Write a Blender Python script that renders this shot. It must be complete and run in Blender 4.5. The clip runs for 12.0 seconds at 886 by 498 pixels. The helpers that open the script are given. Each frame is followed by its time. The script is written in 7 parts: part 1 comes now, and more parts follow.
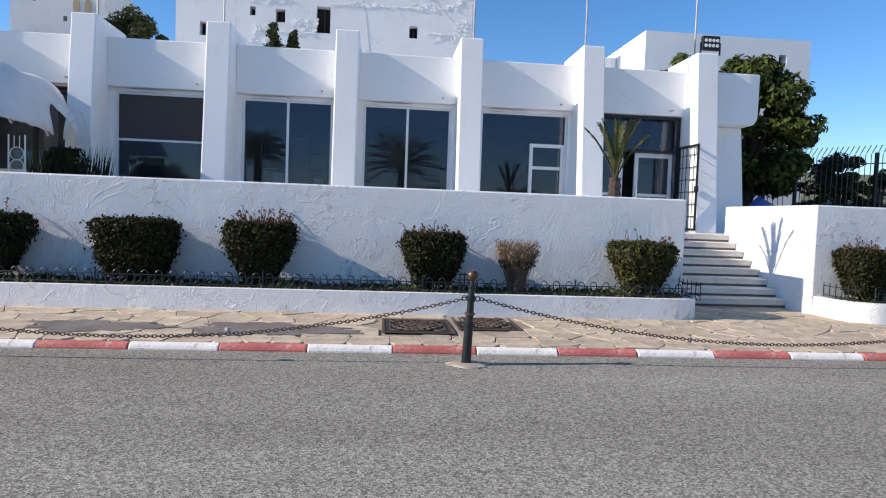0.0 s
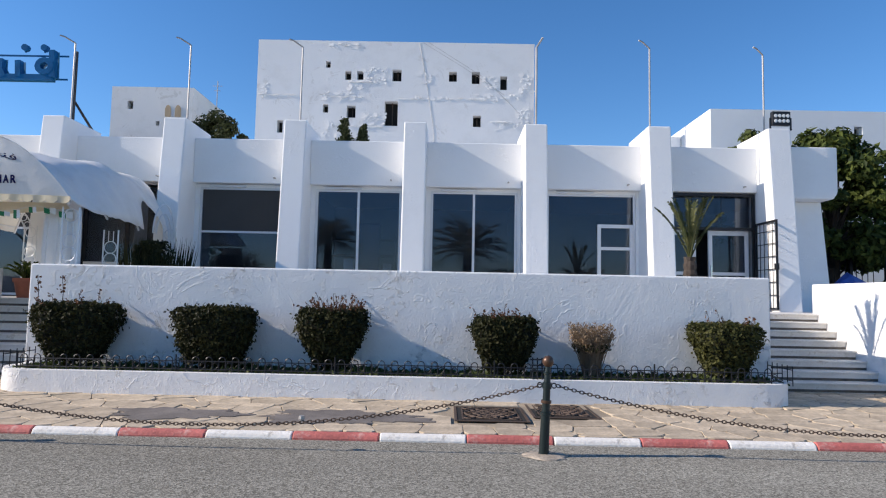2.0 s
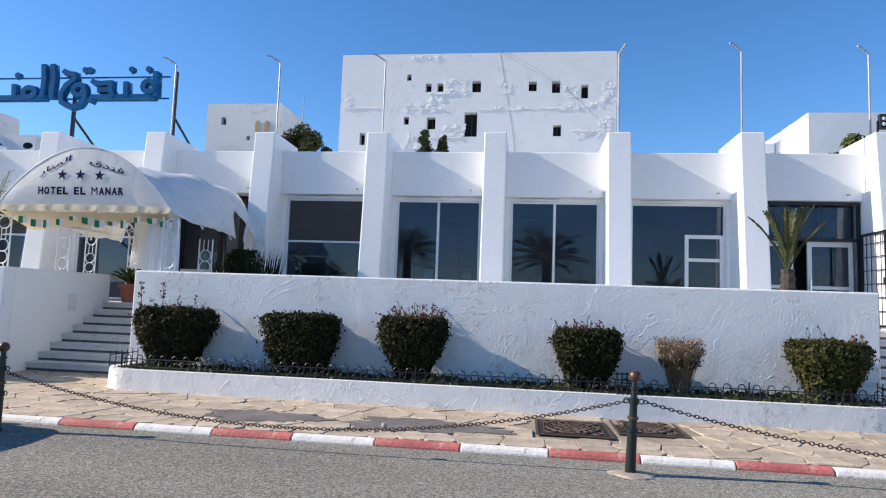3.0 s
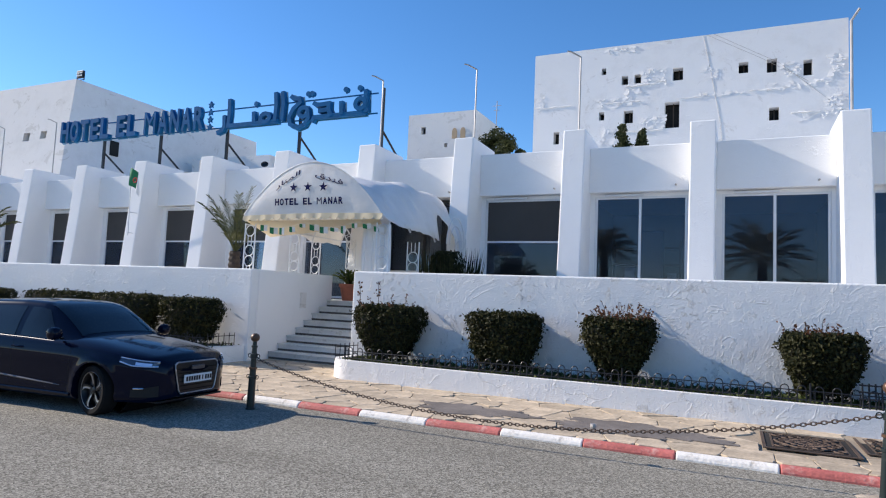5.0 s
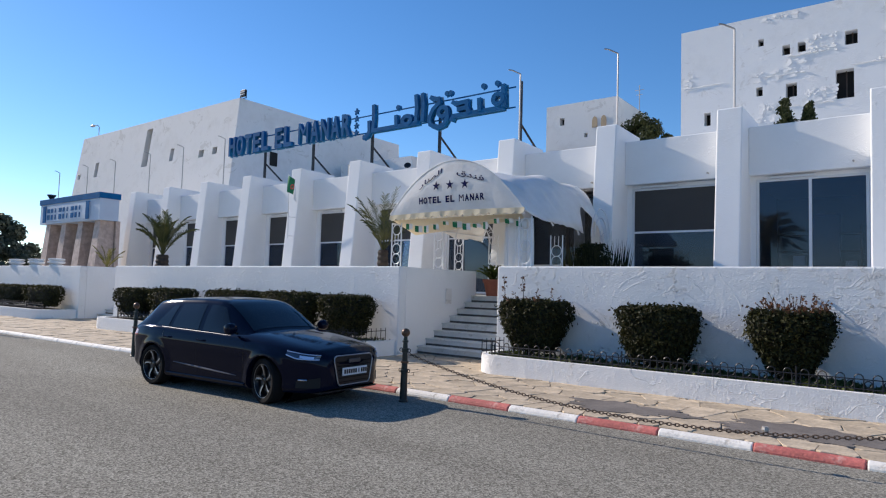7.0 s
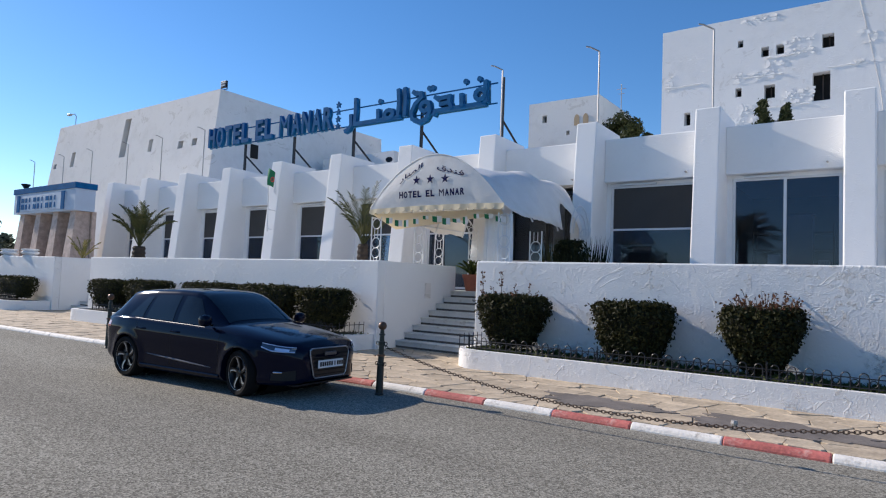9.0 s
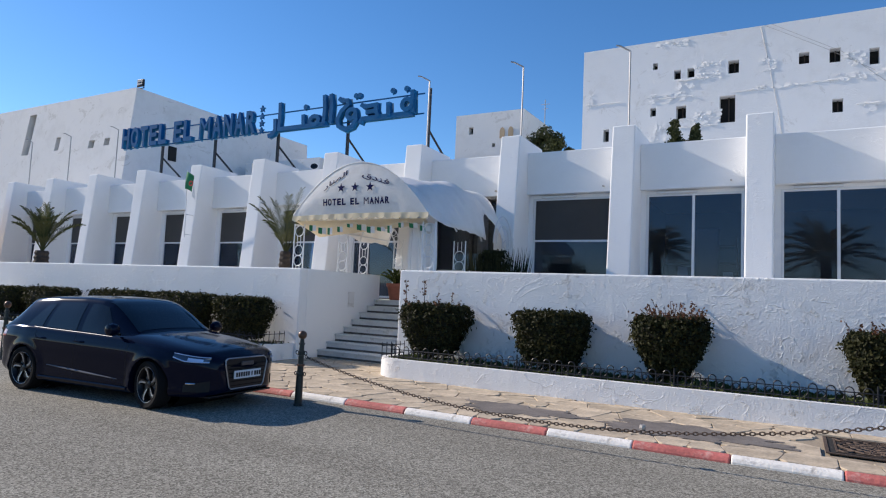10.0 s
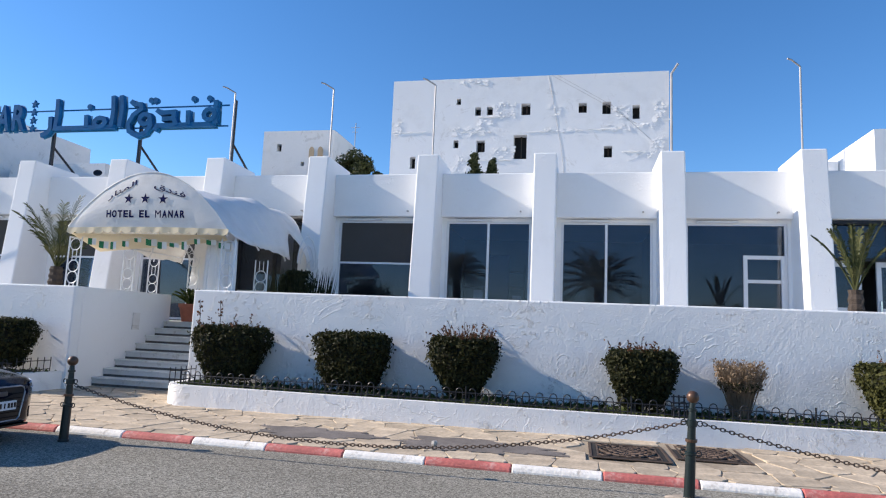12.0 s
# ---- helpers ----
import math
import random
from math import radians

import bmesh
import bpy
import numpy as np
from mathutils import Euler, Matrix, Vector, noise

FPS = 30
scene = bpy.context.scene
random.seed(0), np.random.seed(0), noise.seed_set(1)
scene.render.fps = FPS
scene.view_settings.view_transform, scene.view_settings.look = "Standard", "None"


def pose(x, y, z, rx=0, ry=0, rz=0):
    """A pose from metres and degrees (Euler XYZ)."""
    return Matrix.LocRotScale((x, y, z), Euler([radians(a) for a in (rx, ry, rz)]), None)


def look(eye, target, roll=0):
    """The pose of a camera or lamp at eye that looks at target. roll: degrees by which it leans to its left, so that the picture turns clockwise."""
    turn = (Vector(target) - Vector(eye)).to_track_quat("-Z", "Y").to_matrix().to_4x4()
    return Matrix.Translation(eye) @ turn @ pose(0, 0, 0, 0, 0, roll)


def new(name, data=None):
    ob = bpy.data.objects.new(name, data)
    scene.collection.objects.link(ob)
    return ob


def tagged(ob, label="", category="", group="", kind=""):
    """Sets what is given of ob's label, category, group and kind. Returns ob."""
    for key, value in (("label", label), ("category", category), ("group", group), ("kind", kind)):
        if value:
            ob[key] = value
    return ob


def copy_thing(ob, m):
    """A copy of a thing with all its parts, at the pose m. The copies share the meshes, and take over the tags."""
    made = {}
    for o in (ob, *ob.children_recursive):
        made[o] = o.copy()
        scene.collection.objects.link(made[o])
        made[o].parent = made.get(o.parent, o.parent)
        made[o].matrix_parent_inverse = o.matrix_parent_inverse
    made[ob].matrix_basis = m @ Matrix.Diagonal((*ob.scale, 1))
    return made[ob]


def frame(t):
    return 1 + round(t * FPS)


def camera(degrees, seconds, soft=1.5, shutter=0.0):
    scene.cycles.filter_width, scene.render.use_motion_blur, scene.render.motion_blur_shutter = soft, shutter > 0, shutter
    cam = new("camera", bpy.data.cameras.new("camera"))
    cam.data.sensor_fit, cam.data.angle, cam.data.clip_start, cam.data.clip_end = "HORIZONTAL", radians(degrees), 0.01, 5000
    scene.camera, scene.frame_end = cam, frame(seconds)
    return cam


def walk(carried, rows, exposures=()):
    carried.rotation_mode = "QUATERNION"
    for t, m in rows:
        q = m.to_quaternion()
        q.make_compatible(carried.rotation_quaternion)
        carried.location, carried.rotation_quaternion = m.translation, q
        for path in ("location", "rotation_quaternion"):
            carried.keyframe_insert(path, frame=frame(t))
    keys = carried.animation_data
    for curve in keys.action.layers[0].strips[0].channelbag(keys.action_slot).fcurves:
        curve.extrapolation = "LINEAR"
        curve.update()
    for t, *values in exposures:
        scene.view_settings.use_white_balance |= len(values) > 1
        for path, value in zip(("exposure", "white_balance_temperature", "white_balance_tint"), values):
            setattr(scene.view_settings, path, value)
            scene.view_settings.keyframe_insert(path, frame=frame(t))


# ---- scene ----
cam = camera(69.95, 12.0, soft=1.15)
# seconds, x, y, z, then the turn as pose() takes it
ROWS = [
    (0.0, 0.181, -0.045, 1.641, 87.01, -2.12, -5.57),
    (0.5, 0.190, -0.043, 1.637, 88.27, -1.08, -10.38),
    (0.6, 0.175, -0.039, 1.638, 88.44, -0.80, -10.82),
    (1.0, 0.114, -0.027, 1.649, 90.77, -0.32, -7.45),
    (1.5, 0.117, -0.006, 1.653, 92.06, -0.28, -1.88),
    (2.0, 0.105, -0.006, 1.663, 94.31, -1.15, 0.29),
    (2.5, 0.082, -0.007, 1.650, 95.64, -1.74, 2.92),
    (3.0, 0.050, 0.014, 1.656, 95.06, -2.04, 7.23),
    (3.5, 0.011, 0.009, 1.652, 95.10, -2.57, 11.15),
    (3.7, -0.001, -0.006, 1.637, 95.09, -2.80, 12.59),
    (5.3, -0.103, -0.039, 1.620, 94.32, -2.44, 26.75),
    (5.5, -0.126, -0.040, 1.632, 94.27, -2.45, 27.94),
    (6.0, -0.131, -0.038, 1.612, 94.71, -1.58, 32.09),
    (6.5, -0.132, -0.019, 1.613, 94.24, -1.63, 35.10),
    (7.0, -0.145, -0.007, 1.611, 93.59, -1.62, 37.35),
    (7.2, -0.142, -0.009, 1.606, 93.43, -1.60, 38.19),
    (8.8, -0.109, 0.037, 1.588, 93.04, -2.04, 36.62),
    (9.0, -0.094, 0.032, 1.580, 93.29, -2.23, 35.71),
    (9.5, -0.066, 0.033, 1.579, 93.81, -2.35, 32.79),
    (10.0, -0.039, 0.047, 1.578, 94.39, -2.53, 29.05),
    (10.5, -0.029, 0.063, 1.596, 95.15, -2.83, 25.45),
    (11.0, 0.014, 0.053, 1.587, 96.17, -2.77, 21.18),
    (11.5, 0.029, 0.037, 1.587, 96.72, -2.67, 16.06),
    (12.0, 0.048, 0.005, 1.578, 97.08, -2.43, 11.70),
]
walk(cam, [(t, pose(*row)) for t, *row in ROWS], [(0.0, 0.30, 6500, 15.5), (1.5, 0.26, 6500, 15.5), (2.5, 0.24, 6500, 15.5), (3.0, 0.44, 6500, 15.5), (3.5, 0.47, 6500, 15.5), (5.5, 0.40, 6500, 15.5), (7.0, 0.15, 6500, 15.5), (9.0, 0.15, 6500, 15.5), (10.5, 0.25, 6500, 15.5), (12.0, 0.45, 6500, 15.5)])

# ---- light ----
SUN_EL, SUN_AZ = radians(28.5), math.atan2(-0.9954, -0.0958)
world = bpy.data.worlds.new("sky")
scene.world = world
world.use_nodes = True
wn = world.node_tree.nodes
sky = wn.new("ShaderNodeTexSky")
sky.sky_type, sky.sun_disc = "NISHITA", False
sky.sun_elevation, sky.sun_rotation = SUN_EL, SUN_AZ
sky.altitude = 600
sky.air_density, sky.dust_density, sky.ozone_density = 1.0, 0.12, 4.0
wn["Background"].inputs["Strength"].default_value = 0.142
deep = wn.new("ShaderNodeHueSaturation")
deep.inputs["Saturation"].default_value = 1.2
world.node_tree.links.new(sky.outputs[0], deep.inputs["Color"])
world.node_tree.links.new(deep.outputs[0], wn["Background"].inputs[0])
sun_data = bpy.data.lights.new("sun", "SUN")
sun_data.energy, sun_data.angle, sun_data.color = 5.1, radians(0.53), (1.0, 0.91, 0.77)
sun = new("sun", sun_data)
sun_to = Vector((math.sin(SUN_AZ) * math.cos(SUN_EL), math.cos(SUN_AZ) * math.cos(SUN_EL), math.sin(SUN_EL)))
sun.matrix_world = look(sun_to * 60, (0, 0, 0))


# ---- materials ----
def node_material(name):
    m = bpy.data.materials.new(name)
    m.use_nodes = True
    return m, m.node_tree.nodes, m.node_tree.links, m.node_tree.nodes["Principled BSDF"]


def surface(name, base, rough=0.7, metal=0.0, vary=0.12, scale=1.2, grain=40.0, bump=0.0, bump_scale=60.0,
            tint=None, tint_scale=3.0, tint_amount=0.5, piece=0.0, spec=0.5, coat=0.0):
    """A plain surface with two scales of variation, optional stains of a second colour and relief."""
    m, n, l, b = node_material(name)
    co = n.new("ShaderNodeTexCoord").outputs["Object"]

    def noise_tex(s, detail=4.0, r=0.6):
        t = n.new("ShaderNodeTexNoise")
        t.inputs["Scale"].default_value, t.inputs["Detail"].default_value, t.inputs["Roughness"].default_value = s, detail, r
        l.new(co, t.inputs["Vector"])
        return t.outputs["Fac"]

    def mixed(kind, fac, a, c):
        x = n.new("ShaderNodeMix")
        x.data_type, x.blend_type = "RGBA", kind
        for sock, v in ((x.inputs[0], fac), (x.inputs[6], a), (x.inputs[7], c)):
            if isinstance(v, (int, float)):
                sock.default_value = v
            elif isinstance(v, tuple):
                sock.default_value = (*v, 1.0)[:4]
            else:
                l.new(v, sock)
        return x.outputs[2]

    def ramp(fac, lo, hi, a=0.0, c=1.0):
        r = n.new("ShaderNodeMapRange")
        for i, v in enumerate((lo, hi, a, c)):
            r.inputs[i + 1].default_value = v
        l.new(fac, r.inputs[0])
        return r.outputs[0]

    col = mixed("MIX", ramp(noise_tex(scale), 0.3, 0.7), tuple(c * (1 - vary) for c in base), tuple(min(1, c * (1 + vary * 0.6)) for c in base))
    col = mixed("MULTIPLY", 1.0, col, mixed("MIX", ramp(noise_tex(grain, 2.0), 0.3, 0.7), (1 - vary * 0.7,) * 3, (1.0, 1.0, 1.0)))
    if tint:
        col = mixed("MIX", ramp(noise_tex(tint_scale, 6.0, 0.7), 0.56, 0.72, 0.0, tint_amount), col, tint)
    if piece:
        info = n.new("ShaderNodeObjectInfo")
        col = mixed("MULTIPLY", 1.0, col, mixed("MIX", info.outputs["Random"], (1 - piece,) * 3, (1.0, 1.0, 1.0)))
    l.new(col, b.inputs["Base Color"])
    b.inputs["Roughness"].default_value, b.inputs["Metallic"].default_value = rough, metal
    b.inputs["Specular IOR Level"].default_value = spec
    b.inputs["Coat Weight"].default_value = coat
    b.inputs["Coat Roughness"].default_value = 0.05
    if bump:
        bp = n.new("ShaderNodeBump")
        bp.inputs["Strength"].default_value, bp.inputs["Distance"].default_value = 1.0, bump
        l.new(noise_tex(bump_scale, 5.0), bp.inputs["Height"])
        l.new(bp.outputs[0], b.inputs["Normal"])
    return m


def stucco(name, base, patch=0.006, fine=0.002, dirt=0.25, peel=0.0):
    """White lime render: trowel patches with raised rims, fine grain, thin grey dirt, peeled spots."""
    m, n, l, b = node_material(name)
    co = n.new("ShaderNodeTexCoord").outputs["Object"]

    def math_node(op, a, c):
        x = n.new("ShaderNodeMath")
        x.operation = op
        for i, v in enumerate((a, c)):
            if isinstance(v, (int, float)):
                x.inputs[i].default_value = v
            else:
                l.new(v, x.inputs[i])
        return x.outputs[0]

    def noise_tex(s, detail=4.0, r=0.6, vec=None, warp=0.0):
        t = n.new("ShaderNodeTexNoise")
        t.inputs["Scale"].default_value, t.inputs["Detail"].default_value, t.inputs["Roughness"].default_value = s, detail, r
        t.inputs["Distortion"].default_value = warp
        l.new(vec or co, t.inputs["Vector"])
        return t.outputs["Fac"]

    def ramp(fac, lo, hi, a=0.0, c=1.0):
        r = n.new("ShaderNodeMapRange")
        for i, v in enumerate((lo, hi, a, c)):
            r.inputs[i + 1].default_value = v
        l.new(fac, r.inputs[0])
        return r.outputs[0]

    wide = noise_tex(1.6, 5.0, 0.6, warp=0.8)
    ridge = math_node("ABSOLUTE", math_node("SUBTRACT", noise_tex(0.75, 4.0, 0.55, warp=1.1), 0.5), 0)
    rim = ramp(ridge, 0.0, 0.009, 1.0, 0.0)
    broken = ramp(noise_tex(2.3, 3.0, 0.6), 0.46, 0.56)
    where = ramp(noise_tex(1.1, 5.0, 0.7), 0.49, 0.62)
    lumps = ramp(noise_tex(8.0, 6.0, 0.68), 0.53, 0.66)
    specks = ramp(noise_tex(20.0, 4.0, 0.65), 0.54, 0.7)
    height = math_node("ADD", math_node("MULTIPLY", wide, 0.9), math_node("MULTIPLY", math_node("MULTIPLY", rim, broken), 0.3))
    height = math_node("ADD", height, math_node("MULTIPLY", math_node("MULTIPLY", lumps, where), 0.9))
    height = math_node("ADD", height, math_node("MULTIPLY", specks, 0.2))
    bp = n.new("ShaderNodeBump")
    bp.inputs["Strength"].default_value, bp.inputs["Distance"].default_value = 1.0, patch
    l.new(height, bp.inputs["Height"])
    bf = n.new("ShaderNodeBump")
    bf.inputs["Strength"].default_value, bf.inputs["Distance"].default_value = 1.0, fine
    l.new(noise_tex(38.0, 3.0, 0.6), bf.inputs["Height"])
    l.new(bp.outputs[0], bf.inputs["Normal"])
    l.new(bf.outputs[0], b.inputs["Normal"])
    mx = n.new("ShaderNodeMix")
    mx.data_type = "RGBA"
    l.new(ramp(noise_tex(0.9, 6.0, 0.7), 0.5, 0.8, 0.0, dirt), mx.inputs[0])
    mx.inputs[6].default_value = (*base, 1)
    mx.inputs[7].default_value = (base[0] * 0.62, base[1] * 0.6, base[2] * 0.56, 1)
    col = mx.outputs[2]
    if peel:
        px = n.new("ShaderNodeMix")
        px.data_type = "RGBA"
        l.new(ramp(noise_tex(1.0, 9.0, 0.75, warp=0.7), 0.59, 0.61, 0.0, peel), px.inputs[0])
        l.new(col, px.inputs[6])
        px.inputs[7].default_value = (0.5, 0.47, 0.42, 1)
        col = px.outputs[2]
    l.new(col, b.inputs["Base Color"])
    b.inputs["Roughness"].default_value = 0.85
    b.inputs["Specular IOR Level"].default_value = 0.2
    return m


def asphalt_material():
    m, n, l, b = node_material("asphalt")
    co = n.new("ShaderNodeTexCoord").outputs["Object"]
    v = n.new("ShaderNodeTexVoronoi")
    v.inputs["Scale"].default_value = 68.0
    l.new(co, v.inputs["Vector"])
    big = n.new("ShaderNodeTexNoise")
    big.inputs["Scale"].default_value, big.inputs["Detail"].default_value = 0.35, 7.0
    mp = n.new("ShaderNodeMapping")
    mp.inputs["Scale"].default_value = (0.25, 1.3, 1.0)
    l.new(co, mp.inputs["Vector"])
    l.new(mp.outputs[0], big.inputs["Vector"])
    cr = n.new("ShaderNodeValToRGB")
    cr.color_ramp.elements[0].position, cr.color_ramp.elements[0].color = 0.0, (0.134, 0.129, 0.112, 1)
    cr.color_ramp.elements[1].position, cr.color_ramp.elements[1].color = 1.0, (0.475, 0.464, 0.405, 1)
    e = cr.color_ramp.elements.new(0.5)
    e.color = (0.282, 0.274, 0.236, 1)
    sep = n.new("ShaderNodeSeparateColor")
    l.new(v.outputs["Color"], sep.inputs[0])
    l.new(sep.outputs[0], cr.inputs[0])
    mx = n.new("ShaderNodeMix")
    mx.data_type, mx.blend_type = "RGBA", "MULTIPLY"
    mx.inputs[0].default_value = 1.0
    l.new(cr.outputs[0], mx.inputs[6])
    r = n.new("ShaderNodeValToRGB")
    r.color_ramp.elements[0].position, r.color_ramp.elements[0].color = 0.38, (0.74, 0.72, 0.7, 1)
    r.color_ramp.elements[1].position, r.color_ramp.elements[1].color = 0.65, (1, 0.985, 0.96, 1)
    l.new(big.outputs["Fac"], r.inputs[0])
    l.new(r.outputs[0], mx.inputs[7])
    l.new(mx.outputs[2], b.inputs["Base Color"])
    b.inputs["Roughness"].default_value = 0.95
    b.inputs["Specular IOR Level"].default_value = 0.05
    bp = n.new("ShaderNodeBump")
    bp.inputs["Strength"].default_value, bp.inputs["Distance"].default_value = 0.6, 0.006
    l.new(v.outputs["Distance"], bp.inputs["Height"])
    l.new(bp.outputs[0], b.inputs["Normal"])
    return m


def leaf_material(name, a, c, rough=0.6):
    m, n, l, b = node_material(name)
    g = n.new("ShaderNodeNewGeometry")
    cr = n.new("ShaderNodeValToRGB")
    cr.color_ramp.elements[0].color, cr.color_ramp.elements[1].color = (*a, 1), (*c, 1)
    l.new(g.outputs["Random Per Island"], cr.inputs[0])
    l.new(cr.outputs[0], b.inputs["Base Color"])
    b.inputs["Roughness"].default_value = rough
    b.inputs["Specular IOR Level"].default_value = 0.18
    tr = n.new("ShaderNodeBsdfTranslucent")
    l.new(cr.outputs[0], tr.inputs[0])
    ms = n.new("ShaderNodeMixShader")
    ms.inputs[0].default_value = 0.25
    l.new(b.outputs[0], ms.inputs[1])
    l.new(tr.outputs[0], ms.inputs[2])
    l.new(ms.outputs[0], n["Material Output"].inputs[0])
    return m


def glass_material(name, clear=0.5, tint=(0.5, 0.56, 0.62), ior=1.55, dust=0.01):
    """Tinted pane: see-through in part, mirror-like by its Fresnel."""
    m, n, l, b = node_material(name)
    t = n.new("ShaderNodeBsdfTransparent")
    t.inputs[0].default_value = (*[c * clear for c in tint], 1)
    g = n.new("ShaderNodeBsdfGlossy")
    g.inputs["Roughness"].default_value = 0.015
    g.inputs[0].default_value = (0.68, 0.8, 1.0, 1)
    f = n.new("ShaderNodeFresnel")
    f.inputs[0].default_value = ior
    ms = n.new("ShaderNodeMixShader")
    l.new(f.outputs[0], ms.inputs[0])
    l.new(t.outputs[0], ms.inputs[1])
    l.new(g.outputs[0], ms.inputs[2])
    film_ = n.new("ShaderNodeBsdfDiffuse")
    film_.inputs[0].default_value = (0.5, 0.52, 0.56, 1)
    md_ = n.new("ShaderNodeMixShader")
    smear = n.new("ShaderNodeTexNoise")
    smear.inputs["Scale"].default_value, smear.inputs["Detail"].default_value = 2.2, 5.0
    l.new(n.new("ShaderNodeTexCoord").outputs["Object"], smear.inputs["Vector"])
    amount = n.new("ShaderNodeMapRange")
    for i, v in enumerate((0.3, 0.7, dust * 0.5, dust * 1.5)):
        amount.inputs[i + 1].default_value = v
    l.new(smear.outputs["Fac"], amount.inputs[0])
    l.new(amount.outputs[0], md_.inputs[0])
    l.new(ms.outputs[0], md_.inputs[1])
    l.new(film_.outputs[0], md_.inputs[2])
    l.new(md_.outputs[0], n["Material Output"].inputs[0])
    return m


WHITE = (0.83, 0.83, 0.82)
M_WALL = stucco("lime render rough", WHITE, 0.021, 0.005, 0.06)
M_FACADE = stucco("lime render smooth", WHITE, 0.006, 0.0025, 0.12)
M_TOWER = stucco("lime render weathered", (0.8, 0.79, 0.77), 0.007, 0.003, 0.3, 0.3)
M_WING = stucco("lime render aged", (0.76, 0.74, 0.71), 0.01, 0.004, 0.35, 0.45)
M_ASPHALT = asphalt_material()
M_STONE = surface("flagstone", (0.66, 0.54, 0.39), 0.85, vary=0.34, scale=3.5, grain=22, bump=0.009, bump_scale=9, tint=(0.36, 0.27, 0.18), tint_scale=2.2, tint_amount=0.5, piece=0.24)
M_JOINT = surface("mortar", (0.4, 0.325, 0.235), 0.95, vary=0.35, bump=0.004)
M_COLLAR = surface("crumbling mortar", (0.46, 0.39, 0.31), 0.95, vary=0.35, scale=9, bump=0.012, bump_scale=30, tint=(0.24, 0.21, 0.18), tint_scale=12, tint_amount=0.7)
M_CEMENT = surface("worn cement", (0.2, 0.175, 0.155), 0.8, vary=0.3, scale=2.5, bump=0.004, tint=(0.09, 0.08, 0.07))
M_KWHITE = surface("kerb white paint", (0.87, 0.83, 0.76), 0.75, vary=0.12, scale=4, bump=0.008, bump_scale=24, tint=(0.38, 0.33, 0.27), tint_scale=7, tint_amount=0.85)
M_KRED = surface("kerb red paint", (0.6, 0.165, 0.14), 0.75, vary=0.3, scale=4, bump=0.008, bump_scale=24, tint=(0.66, 0.42, 0.36), tint_scale=6, tint_amount=0.85)
M_IRON = surface("black iron", (0.018, 0.02, 0.025), 0.45, 0.3, vary=0.3, tint=(0.1, 0.055, 0.03), tint_scale=9, tint_amount=0.4)
M_GRATE = surface("rusty cast iron", (0.11, 0.075, 0.055), 0.75, 0.2, vary=0.4, grain=60, tint=(0.16, 0.09, 0.05), tint_scale=7)
M_DARK = surface("dark void", (0.015, 0.014, 0.013), 0.9)
M_BRONZE = surface("bronze paint", (0.12, 0.065, 0.04), 0.4, 0.4, vary=0.25)
M_BOLLARD = surface("bottle green paint", (0.006, 0.017, 0.018), 0.4, 0.0, vary=0.3, tint=(0.06, 0.05, 0.04), tint_scale=10, tint_amount=0.4)
M_ALU = surface("white aluminium", (0.72, 0.73, 0.74), 0.4, 0.1, vary=0.05)
M_STEEL = surface("galvanised pole", (0.5, 0.47, 0.44), 0.5, 0.5, vary=0.2, tint=(0.35, 0.2, 0.1), tint_scale=4, tint_amount=0.4)
M_GLASS = glass_material("tinted glass", 0.8, (0.8, 0.84, 0.9), 1.52, 0.016)
M_BLIND = surface("grey roller blind", (0.058, 0.054, 0.05), 0.8, vary=0.1)
# interior shade is put into these two dark base colours
M_ROOM = surface("room wall with painted dimness", (0.16, 0.17, 0.19), 0.9, vary=0.15)
M_ROOMF = surface("room floor with painted dimness", (0.1, 0.085, 0.07), 0.6, vary=0.15)
M_WOOD = surface("dark wood", (0.075, 0.045, 0.028), 0.5, vary=0.35, scale=5)
# dirt in the step joints, darkened further in place of nosing shadow
M_STEPSHADE = surface("dirt and shade of step joint", (0.15, 0.13, 0.11), 0.95, vary=0.4, scale=6)
M_STEP = surface("white step", (0.72, 0.7, 0.66), 0.6, vary=0.14, scale=3, bump=0.002, tint=(0.33, 0.28, 0.22), tint_scale=6, tint_amount=0.75)
M_SOIL = surface("soil", (0.035, 0.028, 0.02), 0.95, vary=0.4, bump=0.03, bump_scale=12)
M_LEAF = leaf_material("privet leaf", (0.009, 0.013, 0.005), (0.05, 0.05, 0.016))
M_LEAFRED = leaf_material("reddish shoots", (0.11, 0.05, 0.025), (0.16, 0.07, 0.035))
M_LEAFDRY = leaf_material("dry twigs", (0.2, 0.14, 0.09), (0.32, 0.24, 0.16))
M_LEAFTREE = leaf_material("broad leaf", (0.015, 0.03, 0.007), (0.105, 0.13, 0.028))
M_PINE = leaf_material("far pine", (0.02, 0.032, 0.012), (0.07, 0.08, 0.03))
# distance haze is mixed into the leaf colour here
M_FARTREE = leaf_material("hazed far leaf", (0.05, 0.065, 0.045), (0.16, 0.18, 0.13))
M_PALM = leaf_material("palm frond", (0.03, 0.045, 0.016), (0.13, 0.13, 0.05))
# sunlight is painted into these pale fronds to brighten their reflection
M_PALMLIT = leaf_material("frond paled as sunlit", (0.2, 0.175, 0.11), (0.42, 0.37, 0.22))
M_PALMYEL = leaf_material("yellowing frond", (0.1, 0.1, 0.03), (0.3, 0.26, 0.08))
M_PALMDRY = leaf_material("dry frond", (0.16, 0.11, 0.06), (0.24, 0.17, 0.1))
M_BARK = surface("bark", (0.065, 0.048, 0.036), 0.9, vary=0.4, scale=6, bump=0.02, bump_scale=18)
